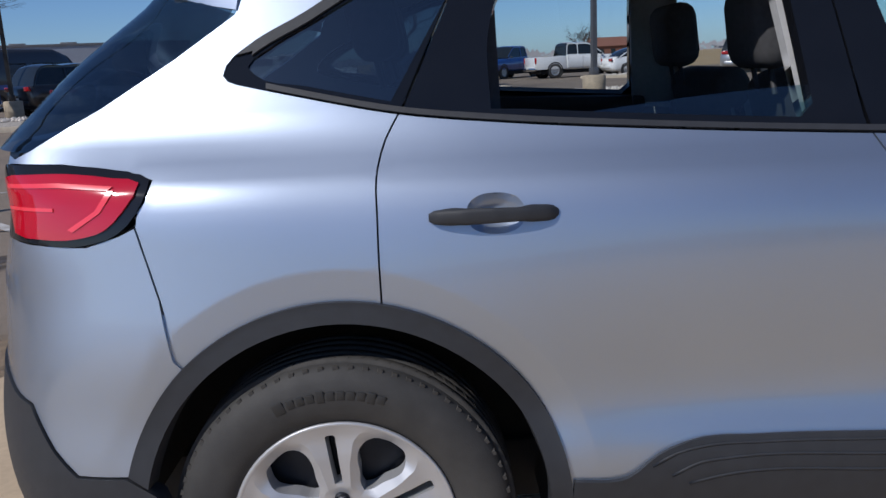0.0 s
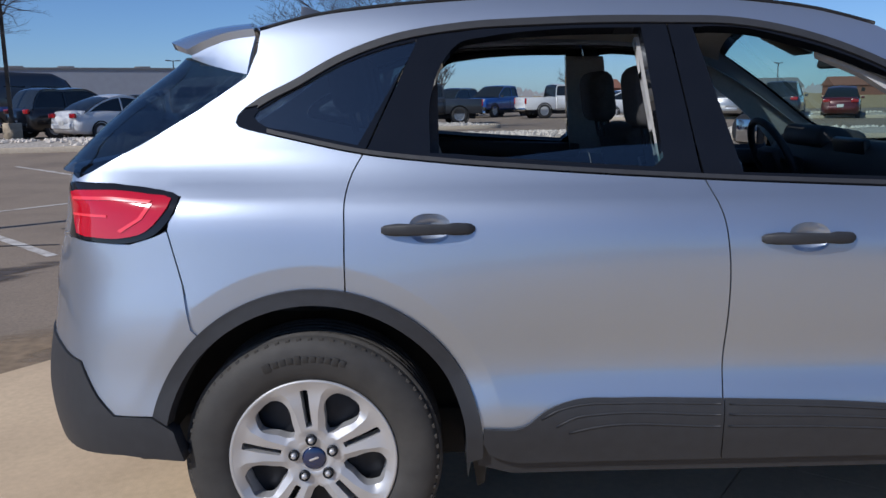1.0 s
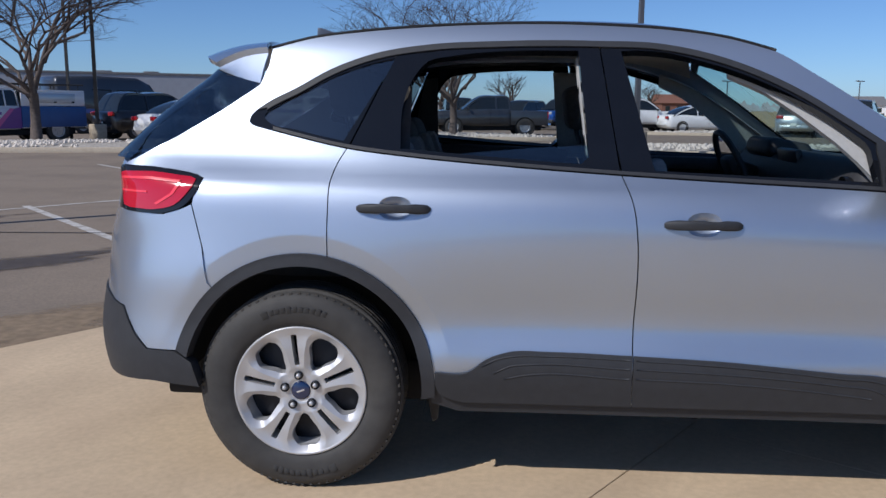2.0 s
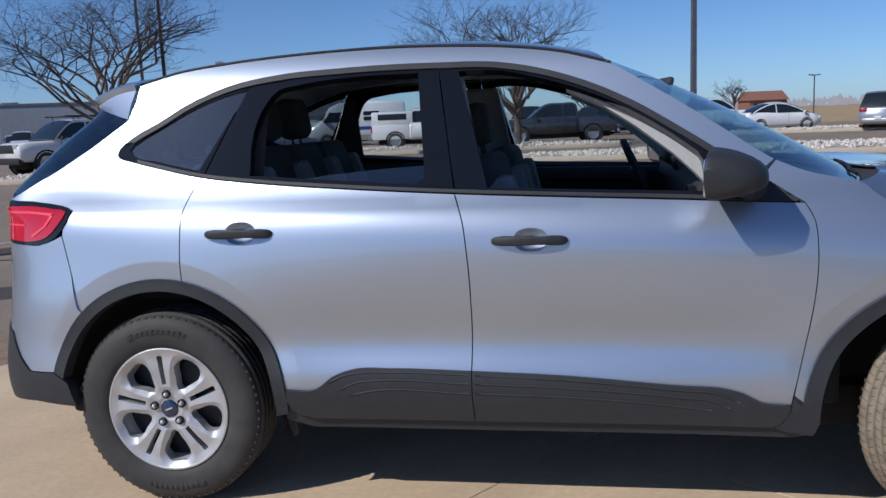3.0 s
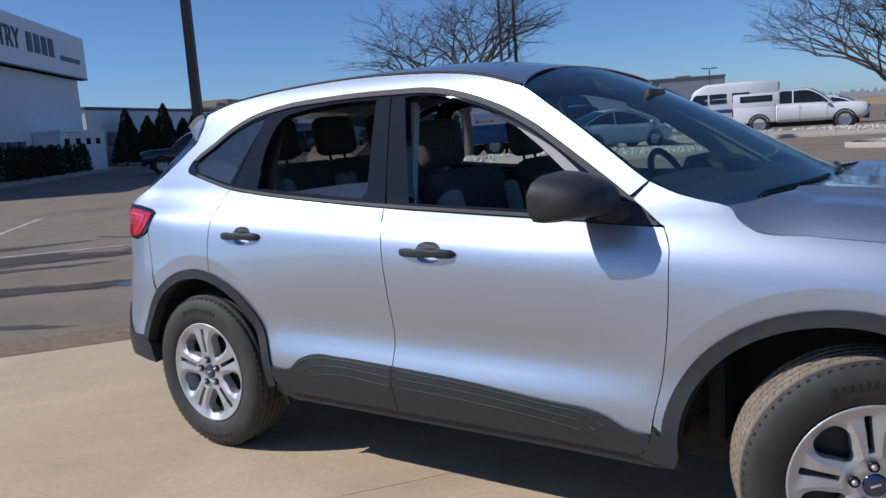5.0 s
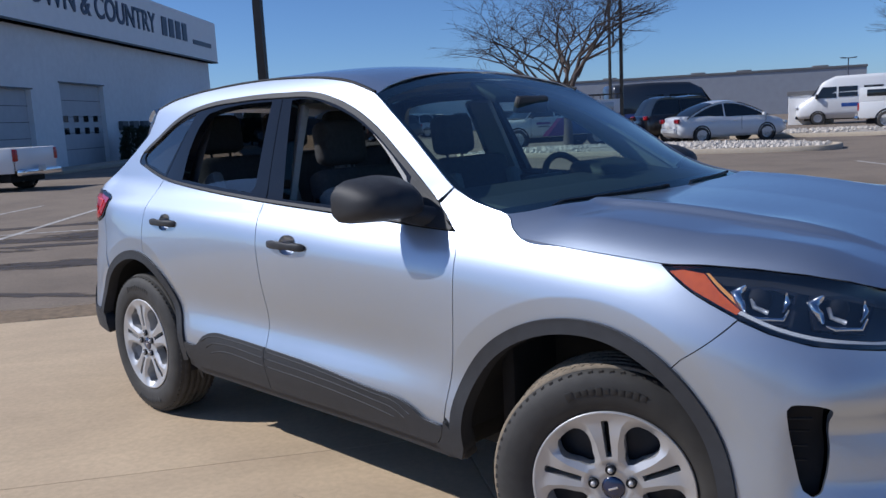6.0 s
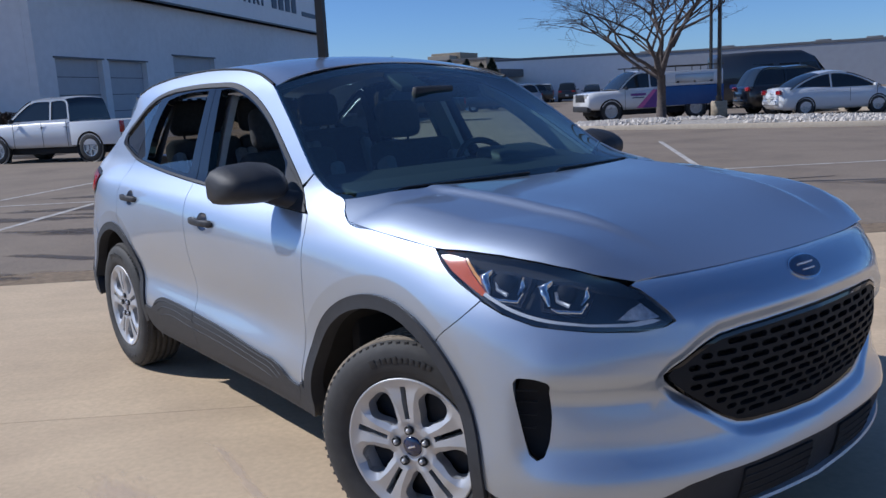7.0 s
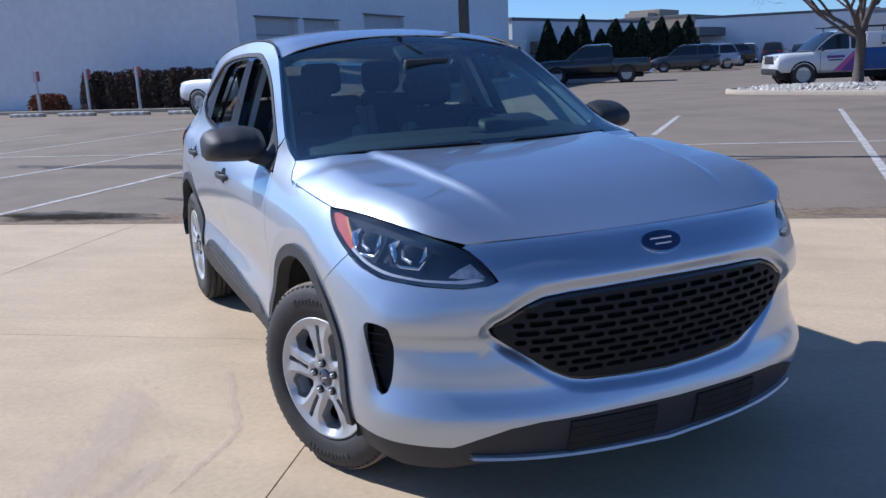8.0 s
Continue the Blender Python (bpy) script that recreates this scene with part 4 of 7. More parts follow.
# rear end
RB = S(Q_GAP + [(-.40, .985), (-.472, .963), (-.60, .966)]) + [rear(KNOT[3] - .05, .97), rear(KNOT[2], .96), rear(0.0, .90), rear(0.0, .64), rear(KNOT[2], .64)] + S([(-.64, .63), (-.585, .545), (-.535, .497), (-.43, .497)] + arc(ARCH_R, .445, .445, 166, a_qg, 16))
RB_LOW = S([(-.43, .495), (-.535, .495), (-.585, .543), (-.64, .628)]) + [rear(KNOT[2], .638), rear(0, .638), rear(0, .37), rear(KNOT[2], .37), rear(KNOT[3] - .03, .375)] + S([(-.52, .385), (-.42, .378), (-.345, .374), (-.37, .46)])
TAIL = S(smooth_curve([(-.66, 1.120), (-.525, 1.116), (-.384, 1.099), (-.336, 1.086), (-.347, 1.047), (-.40, .988), (-.472, .966), (-.60, .968), (-.68, .972)])) + [rear(KNOT[3] - .08, 1.03), rear(KNOT[3] - .10, 1.10)]
LENS = S(smooth_curve([(-.63, 1.100), (-.50, 1.098), (-.41, 1.088), (-.354, 1.079), (-.385, 1.030), (-.425, .995), (-.485, .979), (-.60, .978)])) + [rear(KNOT[3] - .02, .985), rear(KNOT[3] - .05, 1.04), rear(KNOT[3] - .05, 1.095)]
GATE = [rear(0, .905), rear(KNOT[2], .965), rear(KNOT[3] - .12, 1.0), rear(KNOT[3] - .12, 1.10), rear(KNOT[3] - .02, 1.13), rear(KNOT[2], 1.15), rear(0, 1.15)]
for left in (False, True):
    part("rear_bumper", panel(RB, left=left, gap=0.002), PAINT, suv, "silver-blue rear bumper", angle=50)
    part("rear_valance", panel(RB_LOW, left=left, off=0.006, depth=0.05), CLAD, suv, "charcoal lower rear bumper")
    part("liftgate", panel(GATE, left=left, gap=0.002), PAINT, suv, "silver-blue liftgate")
    tl = part("tail_light", panel(TAIL, left=left, off=0.004, depth=0.03, step=0.025), GLOSSBLACK, suv, "black-rimmed tail light", angle=50)
    part("lens", panel(LENS, left=left, off=0.008, depth=0.01, step=0.025), REDLENS, tl, "red tail light lens", angle=50)
    bar = S([(-.64, 1.084), (-.52, 1.082), (-.405, 1.073), (-.415, 1.066), (-.52, 1.074), (-.64, 1.076)])
    part("light_guide", panel(bar, left=left, off=0.0105, depth=0.003, step=0.03), REDBRIGHT, tl, "bright red light guide")
    bar = S([(-.402, 1.066), (-.43, 1.028), (-.49, .992), (-.50, .997), (-.44, 1.032), (-.415, 1.066)])
    part("light_guide", panel(bar, left=left, off=0.0105, depth=0.003, step=0.03), REDBRIGHT, tl, "bright red light guide")
    bar = S([(-.64, 1.040), (-.53, 1.038), (-.53, 1.031), (-.64, 1.033)])
    part("light_guide", panel(bar, left=left, off=0.0105, depth=0.003, step=0.03), REDBRIGHT, tl, "bright red light guide")
gedge = side_line(smooth_curve([(-.158, 1.44), (-.185, 1.392), (-.315, 1.304), (-.46, 1.218), (-.525, 1.185), (-.60, 1.142)], 0.03))
grow = []
for k, e in enumerate(gedge):
    s = k / (len(gedge) - 1)
    xc, zc = -.42 - .36 * s - .03 * math.sin(math.pi * s), 1.478 - .328 * s
    grow.append([(e[0] - .004 + (xc - e[0]) * (1 - abs(t)**6.0), (abs(e[1]) - .004) * t, e[2] + (zc - e[2]) * (1 - abs(t)**2.5)) for t in (j / 16 for j in range(-16, 17))])
part("rear_glass", grid(grow), GLASSDARK, suv, "dark rear window")
srow = []
for s in (0, .2, .4, .6, .8, 1.0):
    row = []
    for j in range(-16, 17):
        t = j / 16
        a = abs(t)
        x0, z0 = -.150 - .090 * (1 - a**2), 1.513 + .051 * (1 - a**2.3)
        x1, z1 = -.35 - .16 * (1 - a**2.4), 1.466 + .046 * (1 - a**2.3)
        y0, y1 = .632, .560
        row.append((x0 + (x1 - x0) * s, (y0 + (y1 - y0) * s) * t, z0 + (z1 - z0) * s + .012 * math.sin(math.pi * s)))
    srow.append(row)
part("spoiler", solid(grid(srow), -0.022), PAINT, suv, "silver-blue roof spoiler", angle=50)
for sg in (-1, 1):
    top = [(-.150 - .20 * q, sg * (.633 - .072 * q), 1.513 - .047 * q + .012 * math.sin(math.pi * q)) for q in (0, .25, .5, .75, 1)]
    low = [(-.171 - .177 * q, sg * (.676 - .114 * q), 1.408 + .048 * q - .004 * math.sin(math.pi * q)) for q in (0, .25, .5, .75, 1)]
    mids = [tuple((np.array(p) * .45 + np.array(q) * .55) + np.array((0, sg * .006, .002))) for p, q in zip(top, low)]
    part("spoiler_side", solid(grid([top, mids, low] if sg < 0 else [low, mids, top]), 0.010), PAINT, suv, "silver-blue spoiler flank", angle=50)
fin = extrude_outline([(-.11, 1.585), (-.105, 1.657), (-.088, 1.656), (.035, 1.615)], 0.024, at(0, -.012, 0), bevel=.005)
part("antenna_fin", fin, FINGREY, suv, "shark-fin antenna")


# door handles over their cups
def handle(x, z, left, parent_door):
    sg = 1 if left else -1
    y0 = skin([wrap_at(x + .122, z) * (-1 if left else 1)], [z])[0][1]
    secs = []
    for k in range(25):
        q = k / 24
        hh = float(np.interp(q, [0, .04, .16, .40, .70, .78, .93, .98, 1], [.007, .013, .0165, .0155, .0135, .0165, .0155, .012, .006]))
        yo = float(np.interp(q, [0, .06, .25, .5, .75, .94, 1], [.006, .018, .030, .034, .031, .020, .008]))
        tk = float(np.interp(q, [0, .06, .22, .30, .68, .76, .94, 1], [.010, .020, .030, .013, .013, .030, .020, .010]))
        secs.append([(x + .247 * q, y0 + sg * (yo - tk / 2 + (tk / 2) * math.copysign(abs(math.cos(a))**.7, math.cos(a))), z + .003 * math.sin(math.pi * q) + hh * math.copysign(abs(math.sin(a))**.7, math.sin(a))) for a in np.linspace(0, 2 * math.pi, 16, endpoint=False)])
    h = grid(secs, closed=True)
    h.verts.ensure_lookup_table()
    h.faces.new(h.verts[:16])
    h.faces.new(h.verts[-16:])
    bmesh.ops.recalc_face_normals(h, faces=h.faces[:])
    part("handle", h, CLAD, parent_door, "charcoal door handle")
    cx, cz = x + .128, z + .002
    pc = wrap_at(cx, cz)

    def bowl(p, zz):
        w = skin(p, zz)
        r2 = ((np.abs(np.asarray(p)) - abs(pc)) / (CUP_A * 1.02)) ** 2 + ((np.asarray(zz) - cz) / (CUP_B * 1.02)) ** 2
        w[:, 1] -= np.sign(w[:, 1]) * .034 * np.clip(1 - r2, 0, 1) ** .7
        return w
    part("handle_cup", panel(cup_outline(cx, cz), depth=0, step=.010, left=left, place=bowl), PAINT, parent_door, "rounded handle cup")


for left in (False, True):
    handle(*HANDLES[0], left, rdoors[left])
    handle(*HANDLES[1], left, fdoors[left])

# mirrors
for sg in (-1, 1):
    sec = []
    for k in range(17):
        q = k / 16
        yc = .845 + .245 * q
        w = float(np.interp(q, [0, .12, .5, .8, .93, 1], [.66, .88, 1.0, .97, .82, .50]))
        hh = float(np.interp(q, [0, .12, .4, .8, .94, 1], [.064, .080, .086, .070, .050, .024]))
        hl_ = float(np.interp(q, [0, .12, .4, .8, .94, 1], [.056, .066, .072, .074, .068, .050]))
        xr = 1.908 - .062 * q
        ll = (.150 + .012 * q) * w
        zc = 1.150 + .016 * q
        row = []
        for a in np.linspace(0, 2 * math.pi, 32, endpoint=False):
            c, sn = math.cos(a), math.sin(a)
            if c > 0:
                row.append((xr + .02 + ll * c, sg * yc, zc - .012 * c * c + (hh if sn > 0 else hl_) * math.copysign(abs(sn)**.68, sn) * (1 - .18 * c)))
            else:
                row.append((xr + .02 + .02 * math.copysign(abs(c)**.4, c), sg * yc, zc + (hh if sn > 0 else hl_) * math.copysign(abs(sn)**.6, sn)))
        sec.append(row)
    mb = grid(sec, closed=True)
    mb.verts.ensure_lookup_table()
    mb.faces.new(mb.verts[:32])
    mb.faces.new(mb.verts[-32:])
    bmesh.ops.recalc_face_normals(mb, faces=mb.faces[:])
    mirror = part("door_mirror", mb, CLAD, suv, "charcoal door mirror housing", angle=50)
    part("mirror_stalk", tube([(2.06, sg * .795, 1.086), (2.025, sg * .85, 1.10), (1.985, sg * .90, 1.118)], [.034, .036, .034], 12), CLAD, mirror, "black mirror foot")
    part("mirror_glass", box(.006, .165, .108, at(1.874, sg * .972, 1.156, 0, 0, sg * 14.2), bevel=.002), CHROME, mirror, "mirror glass")

    part("mirror_sail", panel(S([(1.905, 1.222), (2.03, 1.146), (2.168, 1.062), (1.905, 1.078)]), off=0.004, depth=0.012, left=sg > 0), CLAD, suv, "black mirror sail")

# wipers
low_rows = windshield_rows(0.006, -0.006, .968, .99, 1)
for j0, j1 in ((3, 13), (15, 25)):
    part("wiper", tube([low_rows[1][j0]] + [low_rows[0][j] for j in range(j0 + 1, j1 + 1)], .006, 6), RUBBER, suv, "black wiper blade")

# body inside
part("underbody", box(3.9, 1.15, .16, at(1.35, 0, .30), bevel=.02), DARK, suv, "dark underbody")
part("underbody", box(1.62, 1.70, .12, at(1.33, 0, .36), bevel=.02), DARK, suv, "dark floor pan")
part("firewall", box(.06, 1.55, .70, at(2.30, 0, .72), bevel=.02), DARK, suv, "firewall")
part("cargo_floor", box(.75, 1.1, .06, at(-.25, 0, .72), bevel=.01), DASH, suv, "cargo floor")
for left in (False, True):
    part("door_inner", panel(shrink(clean(S(O_RDOOR)), .02), off=-0.10, depth=0, step=0.06, left=left), DASH, suv, "black door inner trim")
    part("door_inner", panel(shrink(clean(S(O_FDOOR)), .02), off=-0.10, depth=0, step=0.06, left=left), DASH, suv, "black door inner trim")
    part("pillar_trim", panel(S([(.98, 1.13), (1.16, 1.12), (1.09, 1.53), (.93, 1.53)]), off=-0.06, depth=0.03, left=left), TRIMLIGHT, suv, "light grey pillar trim")
    part("pillar_trim", panel(S([(.23, 1.20), (.36, 1.17), (.36, 1.50), (.30, 1.49)]), off=-0.07, depth=0.0, left=left), SEATBLACK, suv, "dark rear pillar trim")
    part("pillar_trim", panel(S(smooth_curve([(1.45, 1.52), (1.62, 1.45), (1.80, 1.35), (1.95, 1.25), (2.10, 1.15)]) + [(2.05, 1.095), (1.94, 1.10), (1.80, 1.235), (1.68, 1.33), (1.57, 1.405), (1.45, 1.46)]), off=-0.05, depth=0.02, left=left), TRIMLIGHT, suv, "light grey windshield pillar trim")
    sgn = 1 if left else -1
    part("armrest", box(.42, .07, .05, at(1.55, sgn * .76, .93), bevel=.015), TRIMGREY, suv, "grey door armrest")
    part("inner_sill", box(.95, .05, .07, at(1.6, sgn * .765, 1.055, 0, 1.2, 0), bevel=.02), DASH, suv, "black window ledge")
    part("inner_sill", box(.66, .05, .07, at(.70, sgn * .765, 1.10, 0, 2.0, 0), bevel=.02), DASH, suv, "black window ledge")


def seat(x, y, z, tilt, w=.50, head=True):
    s = part("seat", box(.50, w, .17, at(x + .24, y, z, 0, -8, 0), bevel=.05, seg=3), SEATBLACK, suv, "black cloth seat")
    b = box(.13, w, .60, at(x - .06, y, z + .31, 0, -tilt, 0), bevel=.05, seg=3)
    back = part("backrest", b, SEATBLACK, s, "black cloth backrest")
    for sg in (-1, 1):
        part("bolster", box(.16, .07, .50, at(x - .02, y + sg * (w / 2 - .035), z + .28, 0, -tilt, 0), bevel=.03), TRIMGREY, s, "grey side bolster")
    if head:
        hx, hz = x - .10 - .62 * math.sin(radians(tilt)) * .9, z + .71
        part("headrest", box(.105, .26, .20, at(hx, y, hz, 0, -tilt * .5, 0), bevel=.045, seg=3), SEATBLACK, s, "black headrest")
        for sg in (-1, 1):
            part("headrest_post", tube([(hx + .02, y + sg * .055, hz - .16), (hx, y + sg * .055, hz - .06)], .007, 8), DASH, s, "dark headrest post")
    return s


seat(1.26, -.37, .62, 14)
seat(1.26, .37, .62, 14)
for y in (-.42, 0.0, .42):
    seat(.38, y, .68, 20, w=.43)
dash = part("dashboard", box(.46, 1.46, .22, at(2.10, 0, 1.03, 0, 8, 0), bevel=.07, seg=4), DASH, suv, "black dashboard")
part("dash_top", box(.30, 1.40, .06, at(2.24, 0, 1.10, 0, 6, 0), bevel=.025), DASH, dash, "black dashboard top")
part("instrument_hood", box(.20, .36, .09, at(1.96, .37, 1.15, 0, 10, 0), bevel=.035, seg=3), DASH, dash, "instrument hood")
part("air_vent", revolve([(.0, 0), (.04, 0), (.045, .01), (.045, .03)], 20, m=at(1.88, -.66, 1.06, 0, 0, 90) @ at(0, 0, 0, 0, 0, 0)), GLOSSBLACK, dash, "round air vent")
part("centre_screen", box(.03, .24, .14, at(1.90, 0, 1.10, 0, -12, 0), bevel=.01), SATIN, dash, "dark centre screen")
part("centre_console", box(.90, .24, .32, at(1.55, 0, .62), bevel=.04), DASH, suv, "black centre console")
wheel_m = at(1.76, .37, 1.06, 0, -24, 0)
sw = revolve([(.178 + .015 * math.cos(a), .015 * math.sin(a)) for a in np.linspace(0, 2 * math.pi, 13)], 40, m=wheel_m @ at(0, 0, 0, 0, 0, 90))
part("steering_wheel", sw, DASH, suv, "black steering wheel")
hub = box(.06, .17, .12, wheel_m, bevel=.025)
box(.025, .34, .04, wheel_m @ at(.01, 0, 0), bevel=.008, bm=hub)
box(.025, .05, .18, wheel_m @ at(.01, 0, -.09), bevel=.008, bm=hub)
part("steering_hub", hub, DASH, suv, "black steering wheel hub")
part("steering_column", tube([(1.78, .37, 1.05), (2.05, .37, .95)], .05, 12), DASH, suv, "steering column")
part("rear_view_mirror", box(.03, .24, .07, at(1.83, 0, 1.455, 0, 15, 8), bevel=.012), DASH, suv, "black rear-view mirror")


# ---- wheels ----
WHEEL_TURN = -6.0


def spoke_sector():
    """A fifth of the wheel's face: two folded spokes with a slot between them and half a pocket on either side."""
    cs, sn = math.cos(radians(36)), math.sin(radians(36))
    turn = lambda u, r: (r * sn + u * cs, r * cs - u * sn)
    # half of the pocket: distance to the spoke's side of the pocket's axis, along the axis
    pocket = smooth_curve([(0, .083), (-.012, .091), (-.026, .115), (-.045, .143), (-.051, .158), (-.047, .183), (-.034, .200), (0, .205)], .008)
    right = [turn(0, .03)] + [turn(u, r) for u, r in pocket] + [turn(0, .2255)]
    rim = [(.2255 * math.sin(radians(a)), .2255 * math.cos(radians(a))) for a in range(33, -34, -3)]
    outline = right + rim + [(-x, z) for x, z in right[::-1]]
    slot = [(-.0085, .094), (.0085, .094), (.0105, .200), (.007, .204), (-.007, .204), (-.0105, .200)]
    fold = lambda r: float(np.interp(r, [.05, .09, .14, .19, .225], [.018, .024, .031, .046, .075]))
    crease = [(sg * fold(r), math.sqrt(max(0, r * r - fold(r) ** 2))) for r in np.arange(.085, .222, .006) for sg in (-1, 1)]
    o, faces = flat_mesh(outline, [slot], .009, crease)
    pts = []
    for x, z in o:
        r, a = math.hypot(x, z), abs(x)
        ridge = fold(r)
        drop = (a - ridge) * .62 if a > ridge else (ridge - a) * .16
        drop *= float(np.interp(r, [.07, .095, .185, .200, .2255], [.1, 1, 1, .55, 0]))
        bowl = float(np.interp(r, [.03, .070, .085, .16, .20, .2255], [.010, .009, .003, -.002, .000, -.004]))
        pts.append(Vector((x, -.101 + drop + bowl, z)))
    bm = bmesh.new()
    vs = [bm.verts.new(p) for p in pts]
    for f in faces:
        a, b, c = (pts[i] for i in f[:3])
        bm.faces.new([vs[i] for i in (f if (b - a).cross(c - a).y < 0 else f[::-1])])
    for e in [e for e in bm.edges if len(e.link_faces) == 1]:
        lp = e.link_loops[0]
        p, q = lp.vert, lp.link_loop_next.vert
        p1, q1, p2, q2 = (bm.verts.new(v) for v in (p.co, q.co, p.co + Vector((0, .042, 0)), q.co + Vector((0, .042, 0))))
        bm.faces.new((q1, p1, p2, q2))
    bmesh.ops.remove_doubles(bm, verts=[v for v in bm.verts if v.co.y > -.09 + .02], dist=1e-5)
    return bm


def main_wheel(x, y, steer, left, tread):
    """A wheel about its own centre; its outer face looks to -y."""
    w = part("wheel", revolve([(.225, .10), (.225, -.085), (.232, -.100), (.236, -.104), (.232, -.108), (.224, -.104), (.205, -.070), (.195, .02), (.195, .10)], 72), ALLOY, suv, "silver five-spoke wheel")
    w.matrix_basis = at(x, y, .357, 0, 0, steer + (180 if left else 0)) @ Matrix.Scale(.985, 4)
    prof = [(.226, -.085), (.240, -.104), (.262, -.112), (.295, -.117), (.322, -.112), (.340, -.103), (.348, -.094), (.354, -.084)]
    part("tyre", revolve(prof + [(.354, .084), (.340, .105), (.295, .115), (.24, .10), (.226, .085)], 96), TYRE, w, "black tyre with dusty tread")
    for k, yy in enumerate((-.066, -.034, 0.0, .034, .066)):
        part("tread_rib", revolve([(.352, yy - .0135), (.362, yy - .0125), (.3625, yy), (.362, yy + .0125), (.352, yy + .0135)], 96), tread, w, "dusty tread rib")
    blocks = bmesh.new()
    for k in range(72):
        a = k * 5.0
        for yy, sl in ((-.084, 8), (.084, -8)):
            box(.0105, .024, .016, at(0, 0, 0, 0, a, 0) @ at(0, yy * 1.02, .3440, 0, 0, sl), bm=blocks)
    sipes = bmesh.new()
    for k in range(80):
        for j, yy in enumerate((-.066, -.034, 0.0, .034, .066)):
            box(.0022, .021, .0016, at(0, 0, 0, 0, k * 4.5 + 1.6 * j, 0) @ at(0, yy, .3622, 0, 0, 18 if j % 2 else -18), bm=sipes)
    tagged(part("sipe_pattern", sipes, TREADDARK, w, "fine cross cuts in the tread", smooth=False), kind="stuff")
    tagged(part("shoulder_tread", blocks, TREADDARK, w, "tread shoulder blocks", smooth=False), kind="stuff")
    # dark plate behind the spokes and brake
    part("wheel_back", revolve([(.0, -.035), (.12, -.035), (.19, -.030), (.215, -.02)], 40), STEEL, w, "dark steel wheel centre")
    first = None
    for k in range(5):
        m = at(0, 0, 0, 0, 72 * k + WHEEL_TURN, 0)
        if first is None:
            first = part("spoke", spoke_sector(), ALLOY, w, "silver double spoke with a dark slot", m=m, angle=13)
        else:
            again(first, m, w)
        nm = m @ at(0, -.101, .057)
        part("lug_nut", revolve([(0, -.009), (.006, -.009), (.0085, -.006), (.009, .01)], 6, m=nm), ALLOY, w, "silver lug nut")
        # dark ring round the nut colours in the shade of its recess
        part("lug_seat", revolve([(.0105, .004), (.0125, -.001), (.0155, -.001), (.016, .008)], 20, m=nm), STEEL, w)
    part("hub_ring", revolve([(.036, -.086), (.042, -.093), (.066, -.090), (.074, -.080), (.076, -.05)], 48), ALLOY, w, "silver hub")
    part("centre_cap", revolve([(0, -.097), (.028, -.096), (.034, -.092), (.036, -.085)], 36), BLUEBADGE, w, "dark blue centre cap")
    part("cap_mark", box(.028, .002, .006, at(0, -.0975, 0, 0, -20, 0), bevel=.001), WHITEBADGE, w, "plain silver mark")
    # raised marks on the sidewall
    for base in (112, 292):
        for k in range(11):
            a = base - k * 4.0 - (0 if k else -1)
            hgt = .026 if k in (0, 4, 9) else .019
            part("sidewall_mark", box(.0165 if k else .024, .0035, hgt, at(0, 0, 0, 0, 90 - a, 0) @ at(0, -.1165, .297, 6, 0, 0), bevel=.0015), EMBOSS, w)
    return w


main_wheel(0, -.79, 0, False, TREADDARK)
main_wheel(2.72, -.785, 24, False, TREAD)
main_wheel(0, .79, 0, True, TREADDARK)
main_wheel(2.72, .785, 24, True, TREAD)
both("mud_flap", S([(.432, .40), (.49, .40), (.475, .25), (.455, .24)]), RUBBER, "black mud flap", off=-0.03, depth=0.01)


# ---- ground ----
def sheet(x0, x1, y0, y1, z, n=2):
    return grid([[(x0 + (x1 - x0) * i / n, y0 + (y1 - y0) * j / n, z) for j in range(n + 1)] for i in range(n + 1)])


ground = part("ground", sheet(-900, 900, -900, 900, -0.012), ASPHALT)
tagged(ground, "weathered grey-brown asphalt parking lot", "ground", kind="structure")
D1, D2 = Vector((0.575, 0.818, 0)), Vector((0.818, -0.575, 0))


def strip(name, a, b, w, z, material, label, category, kind="structure"):
    """A painted or laid strip between two ground points."""
    a, b = Vector((*a, 0)), Vector((*b, 0))
    d = (b - a).normalized()
    s = Vector((-d.y, d.x, 0)) * w / 2
    n = max(2, int((b - a).length / .35))
    rng = random.Random(int(abs(a.x * 31 + b.y * 17) * 10))
    rows = []
    for k in range(n + 1):
        p = a + (b - a) * k / n
        e = 1 + rng.uniform(-.10, .06)
        rows.append([p - s * e + Vector((0, 0, z)), p + s * e + Vector((0, 0, z))])
    ob = part(name, grid(rows), material, smooth=False)
    return tagged(ob, label, category, kind=kind)


STALL = [((-6.66, 8.17), (-9.9, 11.5)), ((-8.35, 14.9), (.1, 5.8)), ((-4.8, -2.5), (-14.7, 6.4)), ((-7.6, -4.1), (-14.6, 4.05)), ((-10.5, -6.1), (-18.1, 1.75)), ((-3.0, 4.3), (-5.6, 7.1)), ((-5.6, 2.9), (-8.6, 6.2)),
         ((4.0, 15.5), (7.5, 17.2)), ((1.0, 13.0), (4.0, 15.4)), ((-2.5, 17.4), (2.4, 11.6)), ((9, 12), (14, 6)), ((-14.0, -7.0), (-19.0, -1.5))]
for a, b in STALL:
    strip("parking_line", a, b, .11, -0.008, LINEWHITE, "worn white painted parking line", "marking")
for a, b in [((-13.1, -2.9), (-1.5, 12.0))]:
    strip("parking_line", a, b, .10, -0.0075, LINEWHITE, "worn white painted cross line", "marking")
